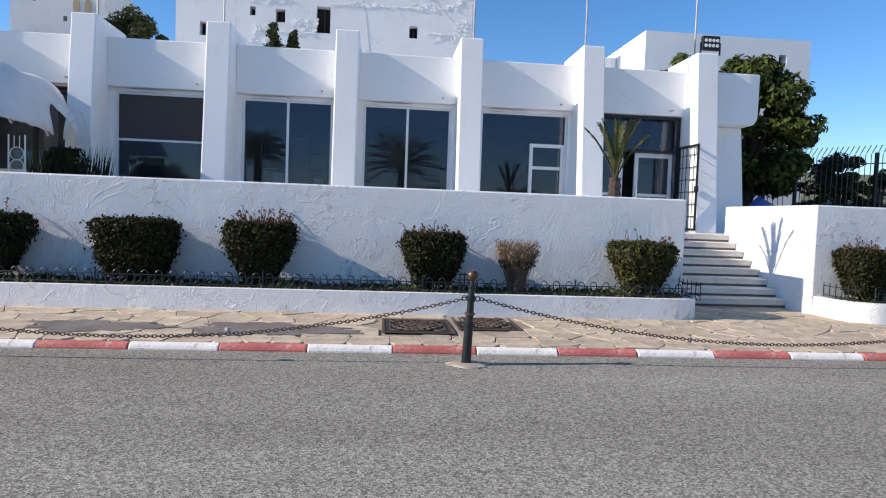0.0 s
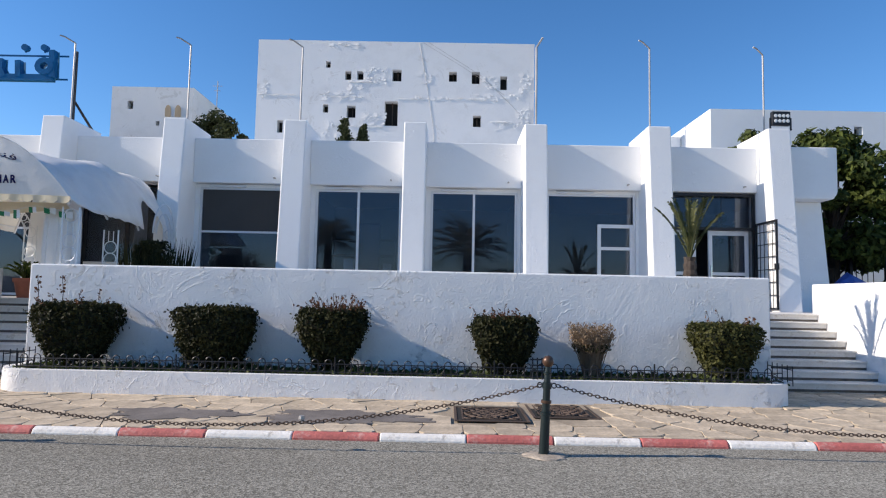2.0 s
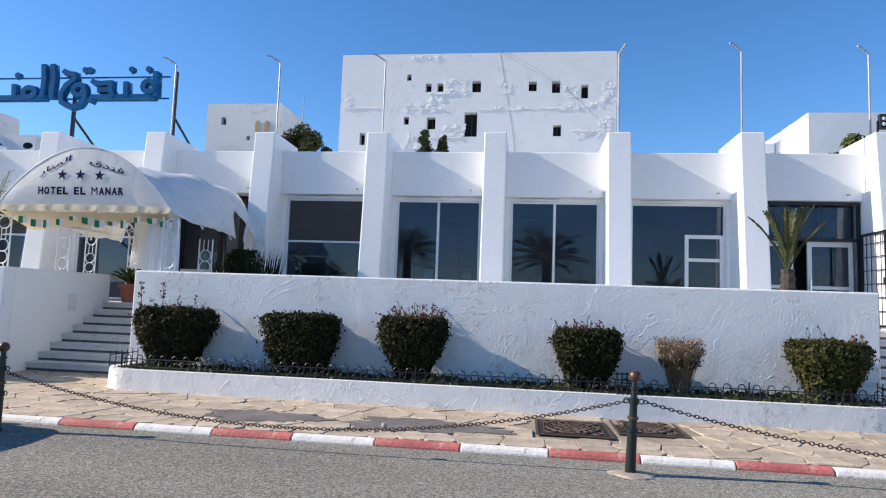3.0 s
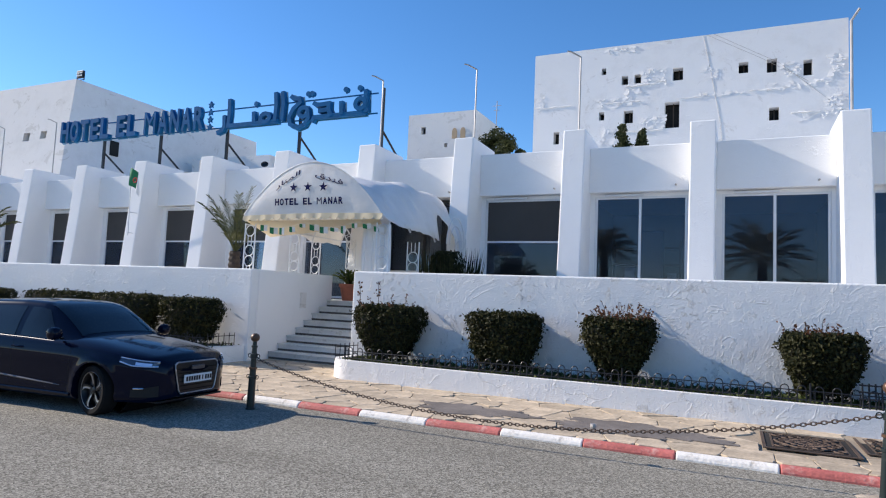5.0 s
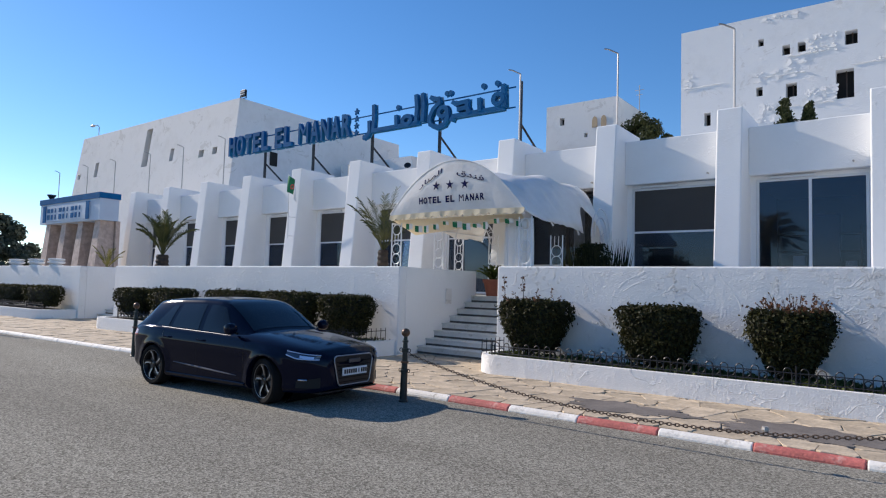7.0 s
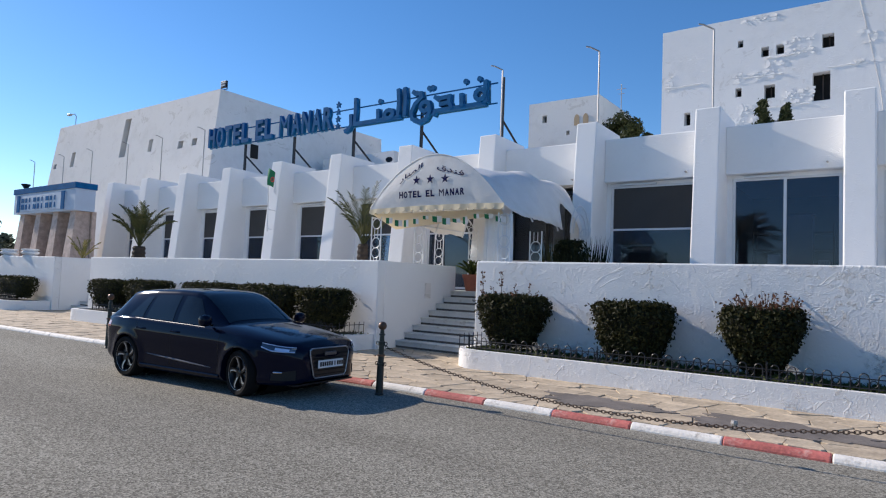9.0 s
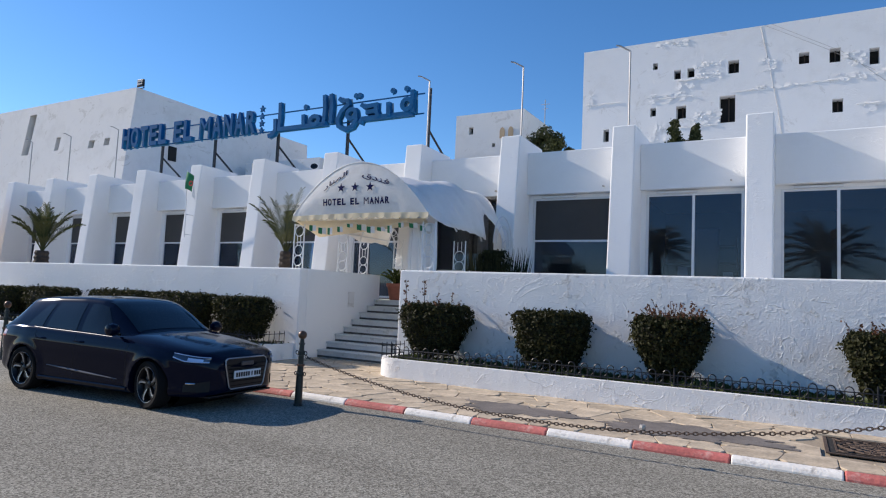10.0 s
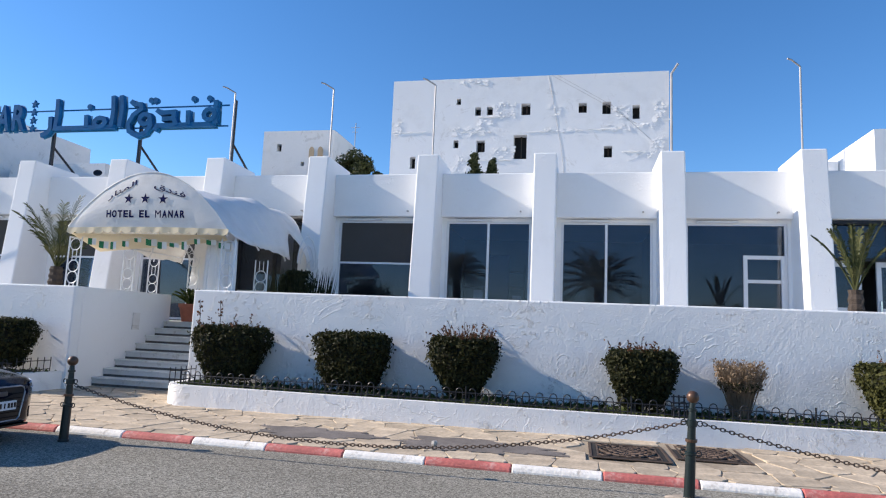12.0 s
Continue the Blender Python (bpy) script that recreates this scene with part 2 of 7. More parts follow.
M_GRASS = surface("dry grass slope", (0.175, 0.16, 0.08), 0.95, vary=0.4, scale=0.7, grain=12, bump=0.05, bump_scale=5, tint=(0.05, 0.06, 0.025), tint_scale=1.1, tint_amount=0.85)
M_TENT = surface("canopy fabric", (0.87, 0.865, 0.85), 0.55, vary=0.07, scale=2, bump=0.014, bump_scale=2.6, tint=(0.55, 0.52, 0.46), tint_scale=1.5, tint_amount=0.35)
M_CREAM = surface("valance fabric", (0.78, 0.72, 0.56), 0.8, vary=0.08)


def let_light_through(m, share, colour):
    """Thin cloth: a share of the light passes and spreads."""
    n, l = m.node_tree.nodes, m.node_tree.links
    t = n.new("ShaderNodeBsdfTranslucent")
    t.inputs[0].default_value = (*colour, 1)
    x = n.new("ShaderNodeMixShader")
    x.inputs[0].default_value = share
    l.new(n["Principled BSDF"].outputs[0], x.inputs[1])
    l.new(t.outputs[0], x.inputs[2])
    l.new(x.outputs[0], n["Material Output"].inputs[0])


let_light_through(M_TENT, 0.22, (0.85, 0.8, 0.68))
let_light_through(M_CREAM, 0.4, (0.9, 0.8, 0.58))
M_BLUE = surface("blue sign paint", (0.006, 0.12, 0.3), 0.6, spec=0.05, vary=0.2, scale=3, tint=(0.06, 0.17, 0.3), tint_scale=5, tint_amount=0.3)
M_SIGNLIGHT = surface("pale blue sign edge", (0.05, 0.26, 0.46), 0.5, vary=0.2, scale=3)
M_BLUETARP = surface("blue tarpaulin", (0.02, 0.07, 0.3), 0.5, vary=0.15, bump=0.02, bump_scale=8)
M_NAVY = surface("navy print", (0.008, 0.012, 0.075), 0.8, vary=0.05, spec=0.1)
M_GREEN = surface("green cloth", (0.015, 0.2, 0.08), 0.8, vary=0.1)
M_CLOTH = surface("white cloth", (0.8, 0.8, 0.78), 0.8, vary=0.05)
M_RED = surface("red cloth", (0.5, 0.03, 0.04), 0.8, vary=0.05)
M_TERRA = surface("terracotta", (0.42, 0.13, 0.07), 0.75, vary=0.2, scale=5)
M_CAR = surface("dark blue car paint", (0.0025, 0.005, 0.017), 0.08, 0.0, vary=0.05, spec=0.12, coat=0.05)
M_DULL = surface("dull grey metal", (0.11, 0.11, 0.12), 0.4, 0.6, vary=0.15)
M_TYRE = surface("tyre rubber", (0.012, 0.012, 0.013), 0.85, vary=0.2, spec=0.12)
M_RIM = surface("machined alloy", (0.42, 0.42, 0.44), 0.35, 0.85, vary=0.1)
M_RIMBLACK = surface("black alloy", (0.015, 0.015, 0.017), 0.35, 0.4, vary=0.1)
M_CHROME = surface("chrome", (0.7, 0.7, 0.72), 0.15, 1.0, vary=0.03)
M_PLATE = surface("plate white", (0.75, 0.76, 0.78), 0.4, vary=0.04)
M_LAMP = surface("lamp lens", (0.03, 0.045, 0.08), 0.1, 0.1, vary=0.05, coat=0.6)
M_LAMPLINE = surface("lamp reflector", (0.45, 0.6, 0.85), 0.25, 0.2, vary=0.05)
M_NICHE = surface("ochre plaster", (0.52, 0.38, 0.24), 0.9, vary=0.15)
M_TILE = surface("pinkish stone cladding", (0.55, 0.42, 0.35), 0.6, vary=0.3, scale=4)
M_PALEBLUE = surface("pale blue board", (0.5, 0.58, 0.68), 0.6, vary=0.06)


# ---- mesh helpers ----
class Mesh:
    """Collects corners and faces of one mesh."""

    def __init__(self):
        self.v, self.f = [], []

    def add(self, verts, faces):
        k = len(self.v)
        self.v += [tuple(p) for p in verts]
        self.f += [tuple(i + k for i in q) for q in faces]
        return self

    def box(self, x0, x1, y0, y1, z0, z1):
        vs = [(x, y, z) for z in (z0, z1) for y in (y0, y1) for x in (x0, x1)]
        return self.add(vs, [(0, 2, 3, 1), (4, 5, 7, 6), (0, 1, 5, 4), (1, 3, 7, 5), (3, 2, 6, 7), (2, 0, 4, 6)])

    def prism(self, poly, low, high):
        """poly: points in a plane; low and high: functions from (u, v) to the two end corners."""
        n = len(poly)
        vs = [low(*p) for p in poly] + [high(*p) for p in poly]
        return self.add(vs, [tuple(range(n))[::-1], tuple(range(n, 2 * n))] + [(i, (i + 1) % n, n + (i + 1) % n, n + i) for i in range(n)])

    def tube(self, pts, r, n=8, taper=None, caps=True):
        pts = [Vector(p) for p in pts]
        k = len(self.v)
        for i, p in enumerate(pts):
            d = (pts[min(i + 1, len(pts) - 1)] - pts[max(i - 1, 0)]).normalized()
            side = d.cross(Vector((0, 0, 1)))
            side = side.normalized() if side.length > 0.05 else d.cross(Vector((0, 1, 0))).normalized()
            up = side.cross(d)
            rr = taper[i] if taper else r
            for j in range(n):
                a = 2 * math.pi * j / n
                self.v.append(tuple(p + rr * (math.cos(a) * side + math.sin(a) * up)))
        for i in range(len(pts) - 1):
            for j in range(n):
                a, c = k + i * n + j, k + i * n + (j + 1) % n
                self.f.append((a, c, c + n, a + n))
        if caps:
            self.f.append(tuple(range(k, k + n))[::-1])
            self.f.append(tuple(range(k + (len(pts) - 1) * n, k + len(pts) * n)))
        return self

    def lathe(self, prof, at=(0, 0, 0), n=16):
        k = len(self.v)
        for r, z in prof:
            for j in range(n):
                a = 2 * math.pi * j / n
                self.v.append((at[0] + r * math.cos(a), at[1] + r * math.sin(a), at[2] + z))
        for i in range(len(prof) - 1):
            for j in range(n):
                a, c = k + i * n + j, k + i * n + (j + 1) % n
                self.f.append((a, c, c + n, a + n))
        self.f.append(tuple(range(k, k + n))[::-1])
        self.f.append(tuple(range(k + (len(prof) - 1) * n, k + len(prof) * n)))
        return self

    def ring(self, centre, radius, r, axis="y", n=16, m=6, squash=1.0):
        pts = []
        for i in range(n + 1):
            a = 2 * math.pi * i / n
            u, v = radius * math.cos(a), radius * squash * math.sin(a)
            pts.append(Vector(centre) + Vector({"y": (u, 0, v), "x": (0, u, v), "z": (u, v, 0)}[axis]))
        return self.tube(pts, r, m, caps=False)

    def bar(self, a, b, r):
        return self.tube([a, b], r, 6)

    def data(self, name, smooth=False, bevel=0.0):
        me = bpy.data.meshes.new(name)
        me.from_pydata(self.v, [], self.f)
        me.validate()
        bm = bmesh.new()
        bm.from_mesh(me)
        if bevel:
            bmesh.ops.bevel(bm, geom=[e for e in bm.edges if e.is_manifold and e.calc_face_angle(0) > 0.6], offset=bevel, segments=2, affect="EDGES", profile=0.5)
        bmesh.ops.recalc_face_normals(bm, faces=bm.faces)
        if smooth:
            for fc in bm.faces:
                fc.smooth = True
            for e in bm.edges:
                e.smooth = e.calc_face_angle(0) < 0.7
        bm.to_mesh(me)
        bm.free()
        return me


def part(name, mesh, material, parent=None, label="", smooth=False, bevel=0.0):
    """Links a mesh as one object under a thing or a part."""
    data = mesh.data(name, smooth, bevel) if isinstance(mesh, Mesh) else mesh
    ob = new(name, data)
    if material and not data.materials:
        data.materials.append(material)
    if parent:
        ob.parent = parent
    return tagged(ob, label)


def thing(name, mesh, material, label, category, group="", kind="", smooth=False, bevel=0.0):
    return tagged(part(name, mesh, material, None, label, smooth, bevel), "", category, group, kind)


def root(name, label, category, at=(0, 0, 0), group="", kind=""):
    ob = new(name)
    ob.empty_display_size = 0.1
    ob.location = at
    return tagged(ob, label, category, group, kind)


def structure(name, mesh, material, label, category, smooth=False, bevel=0.0):
    return thing(name, mesh, material, label, category, "", "structure", smooth, bevel)


def kerb_y(x):
    """Front of the kerb; it swings towards the road past the second bollard."""
    return 7.36 - max(0.0, -6.5 - x) * 0.042


def holed_wall(x0, x1, z0, z1, y0, y1, holes):
    """A wall along x with real openings: holes as (x0, x1, z0, z1)."""
    xs = sorted({x0, x1, *[h[0] for h in holes], *[h[1] for h in holes]})
    zs = sorted({z0, z1, *[h[2] for h in holes], *[h[3] for h in holes]})
    vs, fs, ids = [], [], {}

    def vid(i, j, k):
        key = (i, j, k)
        if key not in ids:
            ids[key] = len(vs)
            vs.append((xs[i], (y0, y1)[k], zs[j]))
        return ids[key]

    def solid(i, j):
        if not (0 <= i < len(xs) - 1 and 0 <= j < len(zs) - 1):
            return False
        cx, cz = (xs[i] + xs[i + 1]) / 2, (zs[j] + zs[j + 1]) / 2
        return not any(h[0] < cx < h[1] and h[2] < cz < h[3] for h in holes)

    for i in range(len(xs) - 1):
        for j in range(len(zs) - 1):
            if not solid(i, j):
                continue
            fs.append((vid(i, j, 0), vid(i + 1, j, 0), vid(i + 1, j + 1, 0), vid(i, j + 1, 0)))
            fs.append((vid(i, j, 1), vid(i, j + 1, 1), vid(i + 1, j + 1, 1), vid(i + 1, j, 1)))
            for di, dj, a, c in ((-1, 0, (i, j), (i, j + 1)), (1, 0, (i + 1, j), (i + 1, j + 1)), (0, -1, (i, j), (i + 1, j)), (0, 1, (i, j + 1), (i + 1, j + 1))):
                if not solid(i + di, j + dj):
                    fs.append((vid(*a, 0), vid(*c, 0), vid(*c, 1), vid(*a, 1)))
    m = Mesh()
    m.v, m.f = vs, fs
    return m


TERRACE, WALLTOP = 1.46, 2.08

# ---- ground ----
g = Mesh()
xs = [-500, -200, -80, -40, -20, -10, -5, 0, 5, 10, 20, 40, 80, 200, 500]
ys = [-500, -150, -50, -20, -8, 0, 4, 8, 14, 40, 120, 600]
g.v = [(x, y, 0.0 if y < 10 else -0.05) for y in ys for x in xs]
g.f = [(j * len(xs) + i, j * len(xs) + i + 1, (j + 1) * len(xs) + i + 1, (j + 1) * len(xs) + i) for j in range(len(ys) - 1) for i in range(len(xs) - 1)]
structure("ground", g, M_ASPHALT, "worn grey asphalt road with coarse aggregate", "road")

# pavement bed under the flagstones, and kerb bed
pv = Mesh()
px_ = [-60, -40, -30, -20, -12, -6.5, 30]
top = [(x, kerb_y(x) + 0.112, 0.066) for x in px_] + [(x, 9.5, 0.118) for x in px_] + [(x, 11.25, 0.12) for x in px_]
n_ = len(px_)
pv.add(top + [(x, y, -0.04) for x, y, z in top], [(k * n_ + i, k * n_ + i + 1, (k + 1) * n_ + i + 1, (k + 1) * n_ + i) for k in range(2) for i in range(n_ - 1)] + [(i + 1, i, 3 * n_ + i, 3 * n_ + i + 1) for i in range(n_ - 1)])
pavement = structure("pavement", pv, M_JOINT, "pavement of crazy-paved beige flagstones", "pavement")

# ---- terrace walls ----
def terrace_wall(name, x0, x1, ends, label):
    m = Mesh().box(x0, x1, 10.5, 10.74, 0.0, WALLTOP)
    wall_ = structure(name, m, M_WALL, label, "wall", bevel=0.025)
    for e in ends:
        a, c = (x0, x0 + 0.22) if e == "l" else (x1 - 0.22, x1)
        part("stair_cheek", Mesh().box(a, c, 10.735, 13.5, 0.0, WALLTOP - 0.002), M_FACADE, wall_, "smooth white side wall of a stair", bevel=0.02)
    return wall_


terrace_wall("wall_terrace_middle", -6.83, 5.45, "lr", "whitewashed terrace wall with rough trowelled render")
terrace_wall("wall_terrace_left", -22.4, -9.38, "lr", "whitewashed terrace wall behind clipped bushes")
terrace_wall("wall_terrace_far", -60.0, -25.1, "r", "whitewashed terrace wall beside a third stair")
terrace_wall("wall_terrace_right", 7.86, 30.0, "l", "whitewashed terrace wall with a sunlit stair cheek")
fl = Mesh().box(-60, 30, 13.302, 17.4, 1.3, TERRACE)
for a, c in ((-60, -25.32), (-22.18, -9.6), (-6.61, 5.23), (8.08, 30)):
    fl.box(a, c, 10.742, 13.3, 1.3, TERRACE)
structure("floor", fl, M_STEP, "pale tiled terrace floor", "floor")


def stair(name, x0, x1, label):
    top_ = root(name, label, "stairs", (x0, 11.2, 0), kind="structure")
    for i in range(8):
        y = 11.2 + 0.3 * i
        end = 13.3
        s = Mesh().box(x0, x1, y, end + 0.001 * i, 0.1 + 0.165 * i - (0.02 if i else 0.1), 0.14 + 0.165 * (i + 1) - 0.035)
        ob = part("step", s, M_STEP, None)
        ob.parent, ob.matrix_parent_inverse = top_, Matrix.Translation((-x0, -11.2, 0))
        t_ = Mesh().box(x0, x1 - 0.004, y - 0.04, min(y + 0.335, end + 0.02), 0.14 + 0.165 * (i + 1) - 0.0345, 0.14 + 0.165 * (i + 1))
        # dark strip at each riser foot: dirt plus painted nosing shadow
        j_ = part("joint", Mesh().box(x0 + 0.002, x1 - 0.006, y - 0.006, y + 0.004, 0.14 + 0.165 * i, 0.14 + 0.165 * i + 0.045), M_STEPSHADE, None)
        j_.parent, j_.matrix_parent_inverse = top_, Matrix.Translation((-x0, -11.2, 0))
        ob = part("tread", t_, M_STEP, None, bevel=0.008)
        ob.parent, ob.matrix_parent_inverse = top_, Matrix.Translation((-x0, -11.2, 0))


stair("stairs_middle", -9.375, -6.835, "white stone entrance stair with eight steps")
stair("stairs_right", 5.455, 7.855, "white stone side stair with eight steps")
stair("stairs_left", -25.095, -22.405, "white stone stair between terrace walls")


# ---- planters ----
def planter(name, x0, x1, label, y0=9.5, swing=0.0):
    """Low white kerb wall with rounded ends round a bed of soil."""
    r = 0.55
    out = []
    for i in range(9):
        a = math.pi + i * math.pi / 2 / 8
        out.append((x0 + r + r * math.cos(a), y0 + r + r * math.sin(a)))
    for i in range(9):
        a = 1.5 * math.pi + i * math.pi / 2 / 8
        out.append((x1 - r + r * math.cos(a), y0 + r + r * math.sin(a)))
    out = [(x0, 10.497)] + out + [(x1, 10.497)]
    out = [(x, y - swing * max(0.0, (10.5 - y)) * max(0.0, -9.4 - x)) for x, y in out]
    cx = (x0 + x1) / 2
    inn = [(x + (0.14 if x < cx else -0.14) * (1 if abs(x - cx) > (x1 - x0) / 2 - r else 0), y + (0.14 if y < 10.4 else 0)) for x, y in out]
    n = len(out)
    m = Mesh()
    m.add([(x, y, 0.0) for x, y in out] + [(x, y, 0.46) for x, y in out] + [(x, y, 0.46) for x, y in inn] + [(x, y, 0.2) for x, y in inn],
          [(k * n + i, k * n + i + 1, (k + 1) * n + i + 1, (k + 1) * n + i) for k in range(3) for i in range(n - 1)])
    me = m.data(name, True)
    structure(name, me, M_WALL, label, "planter wall")
    s = Mesh()
    s.add([(x, y, 0.43) for x, y in inn], [tuple(range(n))])
    structure(name.replace("planter", "soil"), s, M_SOIL, "dark soil with weeds in a planter", "soil")
    return inn


BEDS = [planter("planter_middle", -6.75, 5.4, "low white planter wall with rounded ends"),
        planter("planter_left", -20.6, -9.45, "low white planter wall beside the parked car", 9.5, 0.05),
        planter("planter_right", 7.9, 26.0, "low white planter wall at the side stair"),
        planter("planter_far", -50.0, -25.2, "low white planter wall far along the pavement", 9.6, 0.03)]

# ---- facade ----
PIL = [7.97, 5.02, 1.97, -1.02, -4.0, -7.0, -10.03, -13.1, -16.2, -19.3, -22.4, -25.5, -28.6, -31.7]
PW = 0.56
for i, x in enumerate(PIL):
    prof = [(15.03, TERRACE - 0.01), (15.42, 5.98), (17.1, 5.96), (17.1, 5.0), (16.5, 4.9), (16.5, TERRACE - 0.01)]
    m = Mesh().prism(prof, lambda y, z: (x, y, z), lambda y, z: (x + PW, y, z))
    thing("pilaster", m, M_FACADE, "white battered pilaster standing on the terrace", "pilaster", "pilasters along the facade", bevel=0.03)
for a, c in zip(PIL[1:], PIL[:-1]):
    m = Mesh().box(a + PW, c, 16.0, 16.22, 4.46, 5.61).box(a + PW, c, 16.222, 16.5, 4.46, 4.7)
    structure("parapet", m, M_FACADE, "white parapet band between two pilasters", "parapet", bevel=0.02)
# end bastion
m = Mesh().prism([(8.53, 1.4), (10.0, 1.4), (9.76, 4.302), (8.53, 4.302)], lambda x, z: (x, 16.3, z), lambda x, z: (x, 18.5, z))
m.prism([(8.53, 4.3), (9.8, 4.3), (9.88, 4.42), (9.9, 4.5), (9.9, 5.62), (8.53, 5.62)], lambda x, z: (x, 15.8 + 0.12 * max(0, 4.5 - z), z), lambda x, z: (x, 18.502, z))
structure("wall_end", m, M_FACADE, "white end wall with an overhanging upper block", "wall", bevel=0.03)
# roof and the rooms behind the glass
structure("roof", Mesh().box(-34, 9.8, 16.502, 25.9, 4.72, 4.95), M_FACADE, "flat white roof", "roof")
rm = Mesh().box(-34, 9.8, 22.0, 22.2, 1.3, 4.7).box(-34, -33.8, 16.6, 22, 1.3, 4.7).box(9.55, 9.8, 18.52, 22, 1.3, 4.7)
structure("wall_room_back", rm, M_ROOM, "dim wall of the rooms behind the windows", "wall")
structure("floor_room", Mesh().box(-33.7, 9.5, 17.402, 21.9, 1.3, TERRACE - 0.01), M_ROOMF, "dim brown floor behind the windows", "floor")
# left partitions take dark wood colour to stand in for unlit rooms
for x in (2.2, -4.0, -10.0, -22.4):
    structure("wall_room", Mesh().box(x, x + 0.15, 16.6, 21.98, TERRACE, 4.7), M_WOOD if x < -5 else M_ROOM, "partition wall behind the windows, coloured dark as interior shade", "wall")


def window(x0, x1, z0, z1, y, kind, label):
    """Aluminium window: frame bars, mullion or transom, panes, roller blind where it has one."""
    top_ = root("window", label, "window", (x0, y, z0), "windows of the facade")
    off = Matrix.Translation((-x0, -y, -z0))

    def put(name, mesh, mat, lab="", bevel=0.0):
        ob = part(name, mesh, mat, None, lab, bevel=bevel)
        ob.parent, ob.matrix_parent_inverse = top_, off
        return ob

    f = 0.06
    fm = Mesh().box(x0, x0 + f, y, y + 0.09, z0, z1).box(x1 - f, x1, y, y + 0.09, z0, z1)
    fm.box(x0 + f, x1 - f, y, y + 0.09, z1 - f, z1).box(x0 + f, x1 - f, y, y + 0.09, z0, z0 + f)
    put("window_frame", fm, M_ALU, bevel=0.006)
    put("shutter_rail", Mesh().box(x0 + 0.25, x0 + 1.2, y - 0.09, y - 0.02, z1 + 0.0, z1 + 0.045), M_ALU)
    spans = [(x0 + f, x1 - f, z0 + f, z1 - f)]
    mid = (x0 + x1) / 2
    if kind == "pair":
        put("mullion", Mesh().box(mid - 0.03, mid + 0.03, y - 0.012, y + 0.08, z0 + f, z1 - f), M_ALU)
        spans = [(x0 + f, mid - 0.03, z0 + f, z1 - f), (mid + 0.03, x1 - f, z0 + f, z1 - f)]
    elif kind == "blind":
        zt = z0 + (z1 - z0) * 0.60
        put("transom", Mesh().box(x0 + f, x1 - f, y - 0.01, y + 0.08, zt - 0.025, zt + 0.025), M_ALU)
        put("roller_blind", Mesh().box(x0 + f + 0.01, x1 - f - 0.01, y + 0.012, y + 0.02, zt, z1 - f), M_BLIND, "lowered grey roller blind")
        spans = [(x0 + f, x1 - f, z0 + f, zt - 0.025), (x0 + f, x1 - f, zt + 0.025, z1 - f)]
    elif kind == "leaf":
        put("roller_blind", Mesh().box(x0 + f + 0.01, x1 - f - 0.01, y + 0.1, y + 0.11, z1 - 0.5, z1 - f), M_BLIND, "rolled-up blind")
        lx = x1 - 0.98
        for q in ((lx, lx + 0.09, z0 + 0.05, z1 - 0.78), (x1 - 0.15, x1 - f, z0 + 0.05, z1 - 0.78), (lx + 0.09, x1 - 0.15, z1 - 0.87, z1 - 0.78), (lx + 0.09, x1 - 0.15, z0 + 1.45, z0 + 1.53)):
            put("casement_bar", Mesh().box(q[0], q[1], y - 0.03, y + 0.03, q[2], q[3]), M_ALU, bevel=0.005)
        spans = [(x0 + f, lx, z0 + f, z1 - f), (lx + 0.09, x1 - 0.15, z0 + 0.06, z1 - 0.87), (lx + 0.002, x1 - f, z1 - 0.778, z1 - f)]
    for a, c, d, e in spans:
        ob = put("pane", Mesh().box(a, c, y + 0.03, y + 0.036, d, e), M_GLASS)
        ob.visible_shadow = False
    return top_


WZ0, WZ1 = TERRACE + 0.03, 4.38
kinds = {1: "", 2: "leaf", 3: "pair", 4: "pair", 5: "blind", 6: "", 7: "blind", 8: "blind", 9: "blind", 10: "blind", 11: "blind", 12: "blind"}
for i in range(1, len(PIL)):
    a, c = PIL[i] + PW, PIL[i - 1]
    lab = {"pair": "white aluminium two-pane window with tinted glass", "leaf": "aluminium window with one casement, tinted glass",
           "blind": "aluminium window with a lowered blind above a transom"}
    k = kinds.get(i, "blind")
    x0, x1 = a + 0.12, c - 0.08
    if i >= 8:
        x0 = a + 0.2
        structure("jamb_wall", Mesh().box(a - 0.005, x0 - 0.003, 16.24, 16.45, TERRACE, 4.5), M_FACADE, "white wall beside a window", "wall")
    if k:
        window(x0, x1, WZ0, WZ1, 16.24, k, lab[k])
    structure("lintel", Mesh().box(a - 0.004, c + 0.004, 16.228, 16.45, WZ1 + 0.0 if k else 4.445, 4.459), M_FACADE, "narrow white lintel over a window", "lintel")
    if i < 9:
        sp_x = c - 0.34
        thing("water_spout", Mesh().tube([(sp_x, 16.02, 4.6), (sp_x, 15.95, 4.6), (sp_x, 15.9, 4.59)], 0.022, 8), M_STEEL, "short grey drain spout under the parapet", "spout", "spouts under the parapets")
    if i < 8 and k:
        structure("jamb_wall", Mesh().box(a - 0.005, x0 - 0.003, 16.21, 16.45, TERRACE, 4.5).box(x1 + 0.003, c + 0.005, 16.21, 16.45, TERRACE, 4.5), M_FACADE, "narrow white reveal beside a window", "wall")

